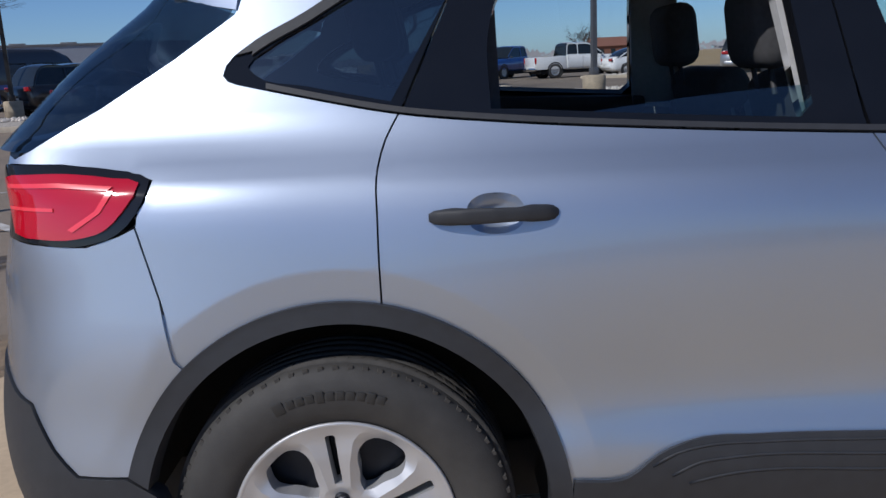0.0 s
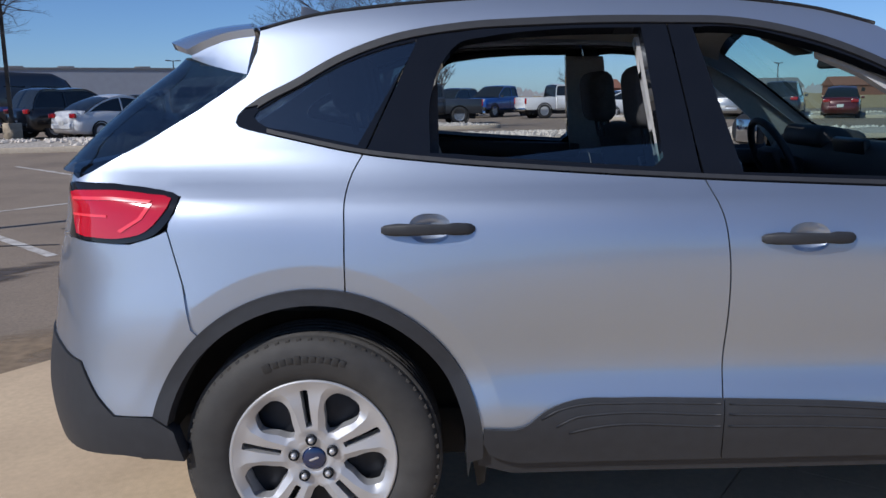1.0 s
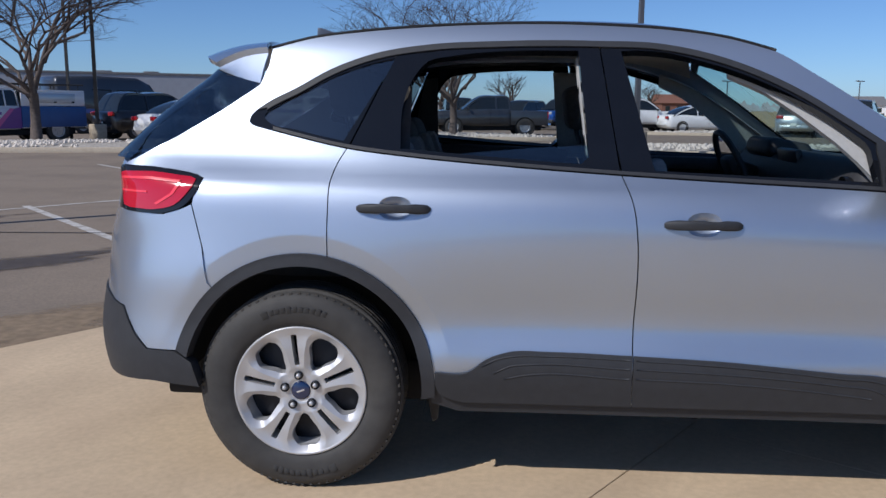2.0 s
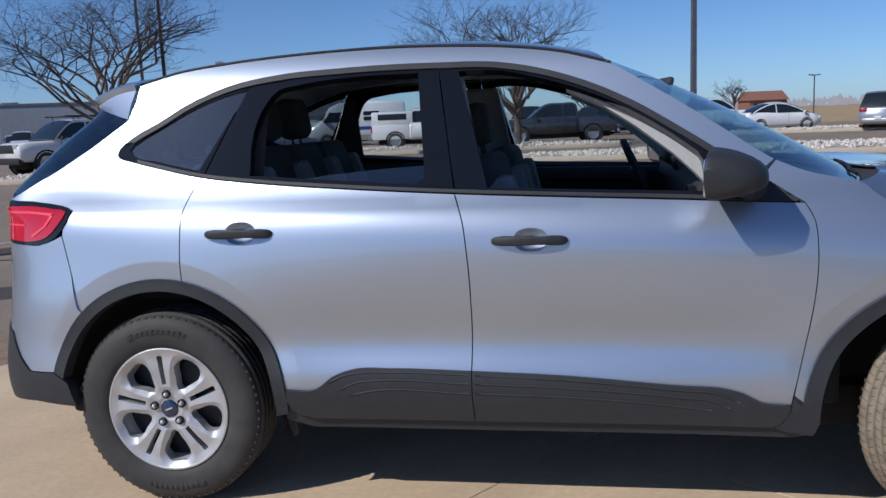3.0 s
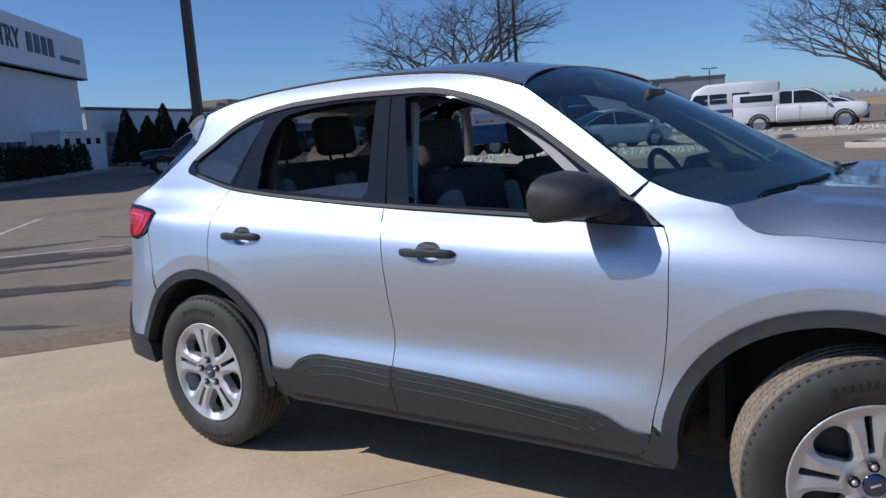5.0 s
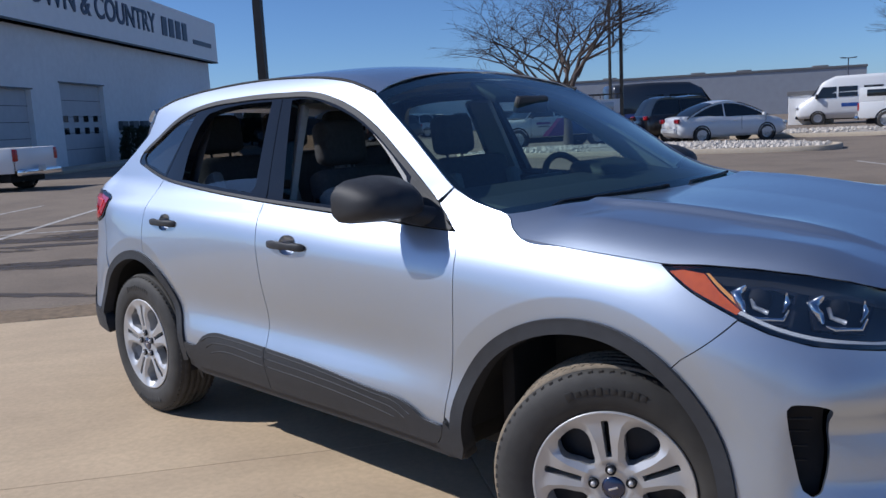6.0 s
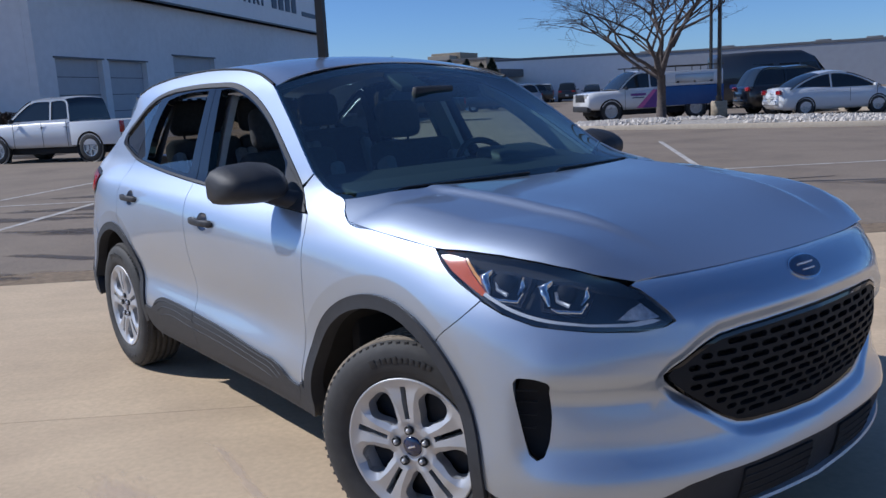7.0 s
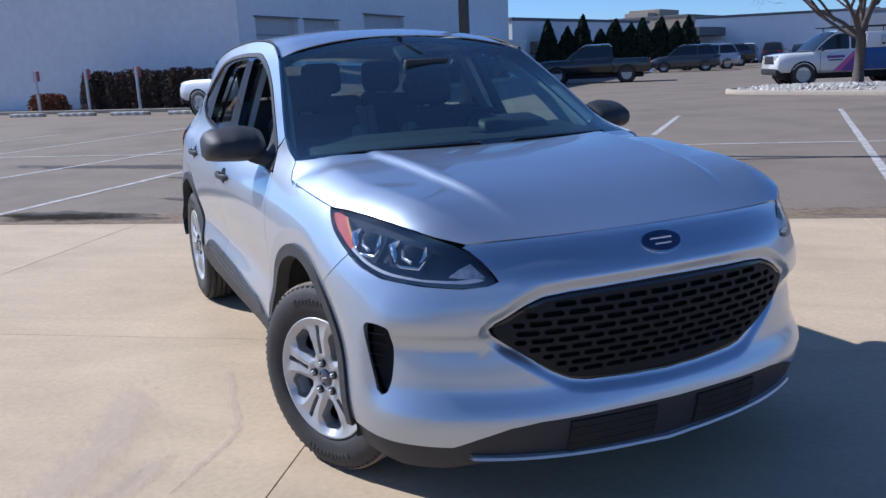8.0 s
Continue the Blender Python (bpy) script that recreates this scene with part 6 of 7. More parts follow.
def vehicle(name, label, category, kind, color, x, y, rz, group="parked vehicles"):
    """A parked vehicle that faces local +x."""
    P = PAINTS[color]
    v = thing(name, label, category, at=(x, y, -.012), rz=rz, group=group)
    if kind == "sedan":
        L, W, r, wb, belt, top = 4.45, .87, .315, 2.6, .94, 1.45
        cab = [(-1.86, belt), (-.88, top - .05), (.22, top), (1.42, belt)]
        st = [(-2.2, .38, .80, .70, .66), (-2.05, .26, .98, .82, .74), (-1.5, .22, 1.01, .86, .80), (0, .22, .95, .87, .83), (1.2, .22, .93, .87, .80), (1.9, .24, .82, .84, .74), (2.2, .34, .66, .68, .62)]
    elif kind == "suv":
        L, W, r, wb, belt, top = 4.6, .91, .36, 2.75, 1.08, 1.72
        cab = [(-2.15, belt), (-1.80, top - .06), (.25, top), (1.15, belt)]
        st = [(-2.3, .45, 1.02, .78, .74), (-2.18, .34, 1.10, .88, .82), (-1.4, .26, 1.10, .91, .86), (0, .26, 1.08, .91, .87), (1.1, .26, 1.08, .91, .85), (1.9, .30, .98, .88, .78), (2.3, .42, .80, .74, .68)]
    elif kind == "van":
        L, W, r, wb, belt, top = 6.0, 1.0, .36, 3.75, 1.35, 2.62
        cab = None
        st = [(-3.0, .45, 2.45, .95, .84), (-2.9, .34, 2.60, 1.0, .86), (-1, .32, 2.66, 1.0, .86), (1.0, .32, 2.62, 1.0, .85), (1.7, .32, 2.30, 1.0, .80), (2.15, .34, 1.60, .99, .80), (2.75, .36, 1.22, .92, .78), (3.0, .46, .95, .78, .68)]
    else:  # pickup
        L, W, r, wb, belt, top = 5.6, .96, .42, 3.4, 1.22, 1.84
        cab = [(-.98, belt), (-.88, top - .04), (.45, top), (1.36, belt)] if kind != "regular" else [(-.30, belt), (-.22, top - .03), (.72, top), (1.50, belt)]
        xb = -.98 if kind != "regular" else -.30
        st = [(xb, .46, 1.22, .96, .93), (0.2, .46, 1.22, .96, .93), (1.30, .46, 1.20, .96, .91), (1.9, .48, 1.19, .96, .90), (2.45, .50, 1.17, .96, .88), (2.68, .52, 1.13, .94, .86), (2.76, .56, 1.06, .90, .83)]
    part("body", loft_body(st), P, v, color + " painted body", angle=40)
    if kind in ("pickup", "regular"):
        xb = st[0][0]
        x1 = -2.8
        for s in (-1, 1):
            part("bed_side", box(xb - x1 - .03, .07, .70, at((xb + x1) / 2, s * .925, .85), bevel=.03), P, v, "painted bed side")
        part("tailgate", box(.07, 1.76, .62, at(x1, 0, .88), bevel=.03), P, v, "painted tailgate")
        part("bed_floor", box(xb - x1, 1.7, .05, at((xb + x1) / 2, 0, .62)), CLAD, v, "black bed floor")
        part("rear_bumper", box(.16, 1.8, .18, at(x1 - .10, 0, .52), bevel=.04), CHROME, v, "bright rear bumper")
        part("front_bumper", box(.20, 1.80, .24, at(2.70, 0, .54), bevel=.06), CLAD, v, "front bumper")
    else:
        part("front_bumper", box(.12, W * 1.55, .16, at(st[-1][0] - .02, 0, .42), bevel=.04), CLAD, v, "dark front bumper")
        part("rear_bumper", box(.12, W * 1.5, .18, at(st[0][0] - .01, 0, .50), bevel=.04), P if kind != "van" else CLAD, v, "rear bumper")
    part("chassis", box(L * .88, W * 1.55, .22, at(-.05, 0, .36), bevel=.03), DARK, v, "dark underside")
    if cab:
        (a0, zb), (a1, z1), (a2, z2), (a3, _) = cab
        wt = W * (.80 if kind in ("pickup", "regular") else .74)
        crown = .05 if kind == "sedan" else .03
        prof = smooth_curve([(a0, zb - .02), (a0 * .62 + a1 * .38, zb + (z1 - zb) * .46), (a1, z1), ((a1 + a2) / 2, max(z1, z2) + crown), (a2, z2), (a2 * .42 + a3 * .58, zb + (z2 - zb) * .50), (a3, zb - .02)], .09)

        def half(z):
            return W * .93 + (wt - W * .93) * min(1, max(0, (z - zb) / (max(z1, z2) - zb)))
        rows = [[(px, q * half(pz), pz + .045 * (1 - q * q)) for q in (-1, -.8, -.4, 0, .4, .8, 1)] for px, pz in prof]
        cutr = max(i for i, p in enumerate(prof) if p[0] <= a1 + .10)
        cutf = min(i for i, p in enumerate(prof) if p[0] >= a2 - .06)
        for nm, r0, r1, mt, lb in (("rear_window", 0, cutr, VGLASS, "dark rear window"), ("roof", cutr, cutf, P, color + " roof"), ("windshield", cutf, len(rows) - 1, VGLASS, "dark windshield")):
            part(nm, solid(grid(rows[r0:r1 + 1]), .03), mt, v, lb, angle=50)
        xm = (a1 + a2) / 2 - .05
        ring = [p for p in prof] + [(a3 - .02, zb - .06), (a0 + .02, zb - .06)]
        pane = shrink(clean([p for p in prof if p[1] > zb + .01] + [(a3 - .02, zb + .01), (a0 + .02, zb + .01)], .02), .055)
        panes = [clip_x(pane, a0 - 1, xm - .03), clip_x(pane, xm + .03, a3 + 1)]
        o, fs = flat_mesh(ring, panes, .2)
        og, fg = flat_mesh(shrink(clean(ring, .02), .03), [], .3)
        for s in (-1, 1):
            for nm, pts, faces, inset, mt, lb in (("cab_side", o, fs, 0, P, color + " window frame"), ("side_window", og, fg, .025, VGLASS, "dark side glass")):
                bm = bmesh.new()
                vs = [bm.verts.new((px, s * (half(pz) - inset), pz)) for px, pz in pts]
                for f in faces:
                    bm.faces.new([vs[i] for i in (f if s < 0 else f[::-1])])
                bmesh.ops.recalc_face_normals(bm, faces=bm.faces[:])
                part(nm, bm, mt, v, lb, smooth=False)
            part("mirror", box(.10, .16, .12, at(a3 - .28, s * (W + .07), zb + .06), bevel=.03), P if kind == "sedan" else CLAD, v, "door mirror")
            part("door_handle", box(.18, .02, .03, at(.05, s * (W * .985), zb - .14), bevel=.008), P, v)
            part("door_handle", box(.18, .02, .03, at(-.85 if kind != "regular" else .10, s * (W * .985), zb - .14), bevel=.008), P, v)
            for sx in ((.62, -.48, -1.40) if kind == "pickup" else (.75, -.22) if kind != "regular" else (.75,)):
                part("door_seam", box(.012, .006, zb - .45, at(sx + .5, s * (W + .002), (zb + .45) / 2)), RUBBER, v)
    else:
        # van glass
        quad_part("windshield", [(2.17, -.86, 1.62), (2.17, .86, 1.62), (1.66, .76, 2.33), (1.66, -.76, 2.33)], VGLASS, v, "dark windshield", .02)
        for s in (-1, 1):
            quad_part("side_window", [(.95, s * 1.003, 1.45), (2.0, s * 1.0, 1.45), (1.66, s * .93, 2.05), (.95, s * .95, 2.05)], VGLASS, v, "dark side window", .02)
            for k in range(2):
                quad_part("side_window", [(-.1 - 1.25 * k, s * 1.003, 1.5), (.85 - 1.25 * k, s * 1.003, 1.5), (.85 - 1.25 * k, s * .95, 2.05), (-.1 - 1.25 * k, s * .95, 2.05)], VGLASS, v, "dark side window", .02)
            part("side_stripe", box(3.2, .012, .20, at(-.9, s * 1.003, 1.05)), PAINTS["blue"], v, "blue side stripe")
            part("mirror", box(.12, .2, .28, at(1.95, s * 1.12, 1.55), bevel=.03), CLAD, v, "black mirror")
    xf, xr = st[-1][0], (st[0][0] if kind not in ("pickup", "regular") else -2.8)
    for s in (-1, 1):
        lz = st[-1][2] - .02
        part("headlight", box(.14, .34, .16, at(xf - .05, s * W * .68, lz), bevel=.04), VLAMP, v, "clear headlight")
        part("tail_light", box(.10, .16 if kind in ("pickup", "regular", "van") else .34, .34 if kind in ("pickup", "regular", "van") else .16, at(xr + .0, s * W * (.90 if kind in ("pickup", "regular", "van") else .72), 1.0 if kind != "sedan" else .86), bevel=.03), VRED, v, "red tail light")
        for wx in (wb / 2 + (.12 if kind in ("pickup", "regular") else 0), -wb / 2 + (.02 if kind in ("pickup", "regular") else -.02)):
            far_wheel(v, wx, s * (W - .10), r, s > 0)
            # no arch is cut; a dark ring stands in for its shaded gap
            part("arch_shadow", revolve([(r * 1.15, -.010), (r * 1.0, -.010), (r * 1.0, .02)], 28, m=at(wx, s * (W - .002), r, 0, 0, 180 if s > 0 else 0)), RUBBER, v, "dark ring drawn for the shade in the wheel arch")
    part("grille", box(.06, W * 1.15, .30 if kind in ("pickup", "regular") else .22, at(xf - .01, 0, st[-1][2] - .10), bevel=.03), GLOSSBLACK if color != "white" else CLAD, v, "dark grille")
    part("plate", box(.015, .30, .15, at(xr - (.19 if kind in ("pickup", "regular") else .08), 0, .62), bevel=.004), PLATE, v, "pale plate")
    return v


# the service truck in front of the tree: white cab, blue utility body, rack
svc = vehicle("service_truck", "white and blue service pickup with utility body and ladder rack", "truck", "regular", "white", -17.0, 25.3, -119)
UBODY = mat("blue_wrapped_body", (0.025, 0.09, 0.28), 0.4, vary=0.08, scale=4)
PURPLE = mat("purple_wrap", (0.16, 0.05, 0.26), 0.4, vary=0.08, scale=4)
PINK = mat("pink_wrap", (0.55, 0.12, 0.35), 0.4, vary=0.08, scale=4)
SIGNBLUE = mat("navy_sign_paint", (0.03, 0.05, 0.13), 0.5, vary=0.08)
for s in (-1, 1):
    part("utility_side", box(2.52, .06, .74, at(-1.56, s * .985, .90), bevel=.02), UBODY, svc, "blue utility body side")
    part("canopy_side", box(2.50, .06, .52, at(-1.56, s * .95, 1.54), bevel=.03), PAINTS["white"], svc, "white canopy side")
    part("canopy_panel", box(1.6, .02, .34, at(-1.6, s * .988, 1.55), bevel=.008), PAINTS["silver"], svc, "grey canopy door")
    for k in (-.9, -1.6, -2.3):
        part("latch", box(.09, .03, .06, at(k, s * 1.0, 1.42), bevel=.008), GLOSSBLACK, svc, "black latch")
    b = bmesh.new()
    b.faces.new([b.verts.new(p) for p in ((-.30, s * .968, .50), (.55, s * .968, .50), (-.05, s * .968, 1.18), (-.30, s * .968, 1.24))])
    part("door_wrap", solid(b, .008), PURPLE, svc, "purple wrap wedge", smooth=False)
    b = bmesh.new()
    b.faces.new([b.verts.new(p) for p in ((.55, s * .970, .50), (.80, s * .970, .50), (.10, s * .970, 1.20), (-.05, s * .970, 1.18))])
    part("door_wrap", solid(b, .008), PINK, svc, "pink wrap stripe", smooth=False)
    part("lettering", box(.62, .012, .09, at(.72, s * .972, 1.02)), PURPLE, svc, "purple lettering bar")
    part("lettering", box(.48, .012, .045, at(.72, s * .972, .90)), SIGNBLUE, svc, "dark lettering bar")
part("canopy_roof", box(2.52, 1.90, .05, at(-1.56, 0, 1.82), bevel=.02), PAINTS["white"], svc, "white canopy roof")
part("canopy_back", box(.05, 1.86, .70, at(-2.80, 0, 1.50), bevel=.02), PAINTS["white"], svc, "white canopy back")
for s in (-1, 1):
    part("rack_rail", tube([(.9, s * .72, 2.05), (-2.9, s * .80, 2.05)], .025, 6), RUBBER, svc, "black ladder rack rail")
    for k in (.6, -.4, -1.6, -2.7):
        part("rack_post", tube([(k, s * .74, 1.80), (k, s * .76, 2.05)], .02, 6), RUBBER, svc)
for k in (.6, -.4, -1.6, -2.7):
    part("rack_bar", tube([(k, -.76, 2.05), (k, .76, 2.05)], .02, 6), RUBBER, svc)

vehicle("sedan", "white compact sedan parked beyond the stone island", "car", "sedan", "white", -10.8, 28.0, 54)
vehicle("suv_parked", "black SUV parked beside a white sedan", "car", "suv", "black", -13.2, 30.0, 54)
vehicle("van", "long charcoal high-roof cargo van", "van", "van", "grey", -18.2, 36.7, 52)
vehicle("van", "white high-roof passenger van with dark windows", "van", "van", "white", -12.4, 47.4, 200)
ut = vehicle("utility_truck", "white pickup with a canopy seen from behind", "truck", "pickup", "white", -6.0, 37.6, 12)
part("canopy", box(2.0, 1.75, .66, at(-1.8, 0, 1.50), bevel=.06), PAINTS["white"], ut, "white canopy")
part("canopy_window", box(1.4, 1.78, .30, at(-1.8, 0, 1.58), bevel=.03), VGLASS, ut, "dark canopy window")
vehicle("pickup", "white crew-cab pickup parked by the hedge", "truck", "pickup", "white", -23.2, 4.75, -146)
vehicle("pickup", "bright blue crew-cab pickup in the far row", "truck", "pickup", "blue", 5.0, 51.0, -128)
vehicle("pickup", "white crew-cab pickup in the far row", "truck", "pickup", "white", 8.6, 46.8, 14)
vehicle("sedan", "white sedan in the far row", "car", "sedan", "white", 12.2, 46.2, 14)
vehicle("suv_parked", "black SUV in the far row", "car", "suv", "black", 2.2, 52.5, -125)
vehicle("suv_parked", "dark grey SUV in the far row", "car", "suv", "grey", -.6, 54.5, -125)
vehicle("pickup", "dark grey crew-cab pickup on the far aisle", "truck", "pickup", "grey", .2, 38.4, 188)
vehicle("sedan", "white sedan parked beyond the second island", "car", "sedan", "white", -6.7, 46.2, 186)
vehicle("pickup", "dark pickup facing the lot", "truck", "pickup", "grey", -1.8, 48.6, -80)
vehicle("suv_parked", "silver SUV at the lot's far edge", "car", "suv", "silver", 16.2, 40.8, 62)
vehicle("suv_parked", "black SUV at the lot's far edge", "car", "suv", "grey", 18.7, 40.0, 62)
vehicle("sedan", "dark red sedan at the lot's far edge", "car", "sedan", "red", 21.5, 39.6, 62)
vehicle("pickup", "dark pickup with a canopy near the evergreens", "truck", "pickup", "black", -31.5, 24.2, -128)
vehicle("suv_parked", "dark grey SUV near the evergreens", "car", "suv", "grey", -41.5, 38.7, -128)
vehicle("suv_parked", "silver SUV near the evergreens", "car", "suv", "silver", -43.4, 42.4, -128)
vehicle("pickup", "black pickup on the far aisle", "truck", "pickup", "black", -49.0, 48.6, -128)
vehicle("suv_parked", "grey SUV on the far aisle", "car", "suv", "grey", -56.0, 56.0, -128)
vehicle("suv_parked", "white SUV at the back of the lot", "car", "suv", "white", -47.0, 63.5, -60)
for k, (c, kd) in enumerate((("white", "suv"), ("black", "suv"), ("black", "sedan"), ("silver", "suv"), ("white", "sedan"))):
    vehicle("suv_parked" if kd == "suv" else "sedan", c + " " + kd + " in the row by the long building", "car", kd, c, -56.0 + 1.8 * k, 58.6 + 1.55 * k, -49 + 180 * (k % 2))
for k, (c, kd) in enumerate((("grey", "suv"), ("silver", "sedan"), ("black", "suv"))):
    vehicle("suv_parked" if kd == "suv" else "sedan", c + " " + kd + " parked before the long warehouse", "car", kd, c, -26.0 + 2.9 * k, 76.0 + 1.2 * k, 100)

# ---- buildings ----
WALLWHITE = mat("painted_white_block_wall", (0.80, 0.80, 0.80), 0.8, vary=0.05, scale=3, bump=0.4, bump_scale=12, stain=0.15, stain_scale=.3)
FASCIA = mat("white_fascia_panel", (0.84, 0.84, 0.84), 0.55, vary=0.03, scale=2)
WALLGREY = mat("grey_metal_siding", (0.33, 0.35, 0.39), 0.6, vary=0.06, scale=1.5)
DOORGREY = mat("pale_grey_overhead_door", (0.48, 0.49, 0.51), 0.6, vary=0.05, scale=3)
TRIMDARK = mat("dark_trim", (0.10, 0.11, 0.12), 0.6, vary=0.1)
ROOFGREY = mat("grey_roofing", (0.16, 0.16, 0.165), 0.9, vary=0.12, scale=2)
BRICKRED = mat("red_brown_brick", (0.22, 0.10, 0.07), 0.9, vary=0.2, scale=6)
SIGNNAVY = mat("navy_sign_letters", (0.02, 0.035, 0.085), 0.45, vary=0.05)


def text_part(words, size, m, material, parent, label):
    cu = bpy.data.curves.new("lettering", "FONT")
    cu.body, cu.size, cu.extrude, cu.offset = words, size, .03, .012
    tmp = bpy.data.objects.new("lettering", cu)
    dg = bpy.context.evaluated_depsgraph_get()
    scene.collection.objects.link(tmp)
    dg.update()
    me = bpy.data.meshes.new_from_object(tmp.evaluated_get(dg))
    bpy.data.objects.remove(tmp)
    me.materials.clear()
    me.materials.append(material)
    ob = new("lettering", me)
    ob.parent = parent
    ob.matrix_basis = m
    ob["label"] = label
    return ob


# the dealership: local x runs along the sign face to the near corner, local y looks out over the lot
C0 = (-29.9, 5.7)
LEN, DEP, TOP, SB = 34.6, 30.0, 9.30, 6.35
SIGN_RZ = math.degrees(math.atan2(-.74, .67))
shop = thing("dealership", "white dealership building with a lettered fascia sign", "building", at=(C0[0] - .671 * LEN, C0[1] + .741 * LEN, -.012), rz=SIGN_RZ)


def wall_with_holes(name, length, height, holes, thick, m, material, parent, label):
    o, fs = flat_mesh([(0, 0), (length, 0), (length, height), (0, height)], [[(a, b), (c, b), (c, d), (a, d)] for a, b, c, d in holes], 3.0)
    bm = bmesh.new()
    vs = [bm.verts.new(m @ Vector((p[0], 0, p[1]))) for p in o]
    for f in fs:
        bm.faces.new([vs[i] for i in f])
    bm.normal_update()
    for f in bm.faces:
        if (m.to_3x3().inverted() @ f.normal).y < 0:
            f.normal_flip()
    solid(bm, thick)
    return part(name, bm, material, parent, label, smooth=False)


DOORS = [(LEN - c, b, LEN - a, d) for a, b, c, d in ((1.2, 0, 4.5, 3.6), (5.0, 0, 8.2, 3.6), (10.9, 0, 15.7, 4.0))]
wall_with_holes("wall", LEN, TOP - .3, DOORS, .35, Matrix(), WALLWHITE, shop, "white painted block wall")
for k, (a, b, c, d) in enumerate(DOORS):
    dr = part("overhead_door", box(c - a, .10, d, at((a + c) / 2, -.30, d / 2)), DOORGREY, shop, "pale overhead door", smooth=False)
    for i in range(1, 5):
        part("door_joint", box(c - a, .02, .03, at((a + c) / 2, -.245, d * i / 5)), TRIMDARK, dr, smooth=False)
    if k == 2:
        for i in range(4):
            for j in (1.25, 1.85):
                part("door_window", box(.5, .03, .32, at(a + .75 + i * 1.1, -.24, j + .45)), VGLASS, dr, "dark door window", smooth=False)
    # the shadow line over each door is added as a thin dark strip
    part("door_lintel", box(c - a + .2, .05, .06, at((a + c) / 2, .025, d + .03)), TRIMDARK, shop, "thin dark strip that draws the shadow line above the door", smooth=False)
for k in range(4):
    part("vent_hood", box(.8, .25, .5, at(LEN - 17.6 - k * 1.5, .14, 1.9), bevel=.03), TRIMDARK, shop, "dark wall vent", smooth=False)
annex = part("low_annex", box(9.5, 1.6, 2.6, at(LEN - 29.0, .82, 1.3), bevel=.03), WALLWHITE, shop, "low white annex", smooth=False)
part("annex_roof", box(9.7, 1.8, .14, at(LEN - 29.0, .84, 2.66)), FASCIA, annex, "white annex roof edge", smooth=False)
for k in range(4):
    part("annex_window", box(.9, .06, .4, at(LEN - 25.4 - 2.2 * k, 1.62, 2.0)), VGLASS, annex, "dark annex window", smooth=False)
part("fascia", box(LEN + 1.4, .55, TOP - SB, at(LEN / 2 + .1, .30, (TOP + SB) / 2), bevel=.03), FASCIA, shop, "white fascia sign band", smooth=False)
part("fascia_edge", box(LEN + 1.42, .57, .10, at(LEN / 2 + .1, .30, SB + .05)), TRIMDARK, shop, "grey fascia edge", smooth=False)
part("side_wall", box(.35, DEP, TOP - .3, at(LEN - .175, -DEP / 2 - .36, (TOP - .3) / 2)), WALLWHITE, shop, "white side wall", smooth=False)
part("side_fascia", box(.55, DEP + .6, TOP - SB, at(LEN + .28, -DEP / 2 - .35, (TOP + SB) / 2), bevel=.03), FASCIA, shop, "white side fascia", smooth=False)
part("far_wall", box(.35, DEP, TOP - .3, at(.175, -DEP / 2 - .36, (TOP - .3) / 2)), WALLWHITE, shop, "white end wall", smooth=False)
part("back_wall", box(LEN, .35, TOP - .3, at(LEN / 2, -DEP - .55, (TOP - .3) / 2)), WALLWHITE, shop, "white back wall", smooth=False)
part("roof", box(LEN - .8, DEP, .3, at(LEN / 2, -DEP / 2 - .2, TOP - .75)), ROOFGREY, shop, "flat grey roof", smooth=False)
TURN_TEXT = Matrix(((-1, 0, 0, 0), (0, 0, 1, 0), (0, 1, 0, 0), (0, 0, 0, 1)))
txt = text_part("TOWN & COUNTRY", 1.0, Matrix(), SIGNNAVY, shop, "navy fascia lettering")
tx = np.array([v.co[:] for v in txt.data.vertices])
wid, hgt = np.ptp(tx[:, 0]), np.ptp(tx[:, 1])
txt.matrix_basis = at(LEN - 6.7, .60, SB + 1.02) @ TURN_TEXT @ Matrix.Diagonal((16.1 / wid, 1.20 / hgt, 1, 1)) @ Matrix.Translation((-tx[:, 0].min(), -tx[:, 1].min(), 0))
for k in range(4):
    part("word_bar", box(.85, .06, 1.15, at(LEN - 24.3 - 1.25 * k, .60, SB + 1.62), bevel=.02), SIGNNAVY, shop, "plain navy bar in place of a brand word", smooth=False)
part("sign_rule", box(4.0, .06, .30, at(LEN - 31.7, .60, SB + 1.15)), SIGNNAVY, shop, "navy rule on the fascia", smooth=False)

# hedge, bushes, signs and wheel stops along the dealership's side
HEDGE = mat("brown_winter_hedge", (0.085, 0.055, 0.04), 0.95, vary=0.4, scale=9)
RUSSET = mat("russet_shrub", (0.22, 0.085, 0.04), 0.95, vary=0.4, scale=9)
EVER = mat("dark_evergreen", (0.022, 0.035, 0.018), 0.9, vary=0.4, scale=5)
LD, LN = Vector((-.74, -.67, 0)).normalized(), Vector((.67, -.74, 0)).normalized()
CORNER_P = Vector((C0[0], C0[1], 0))


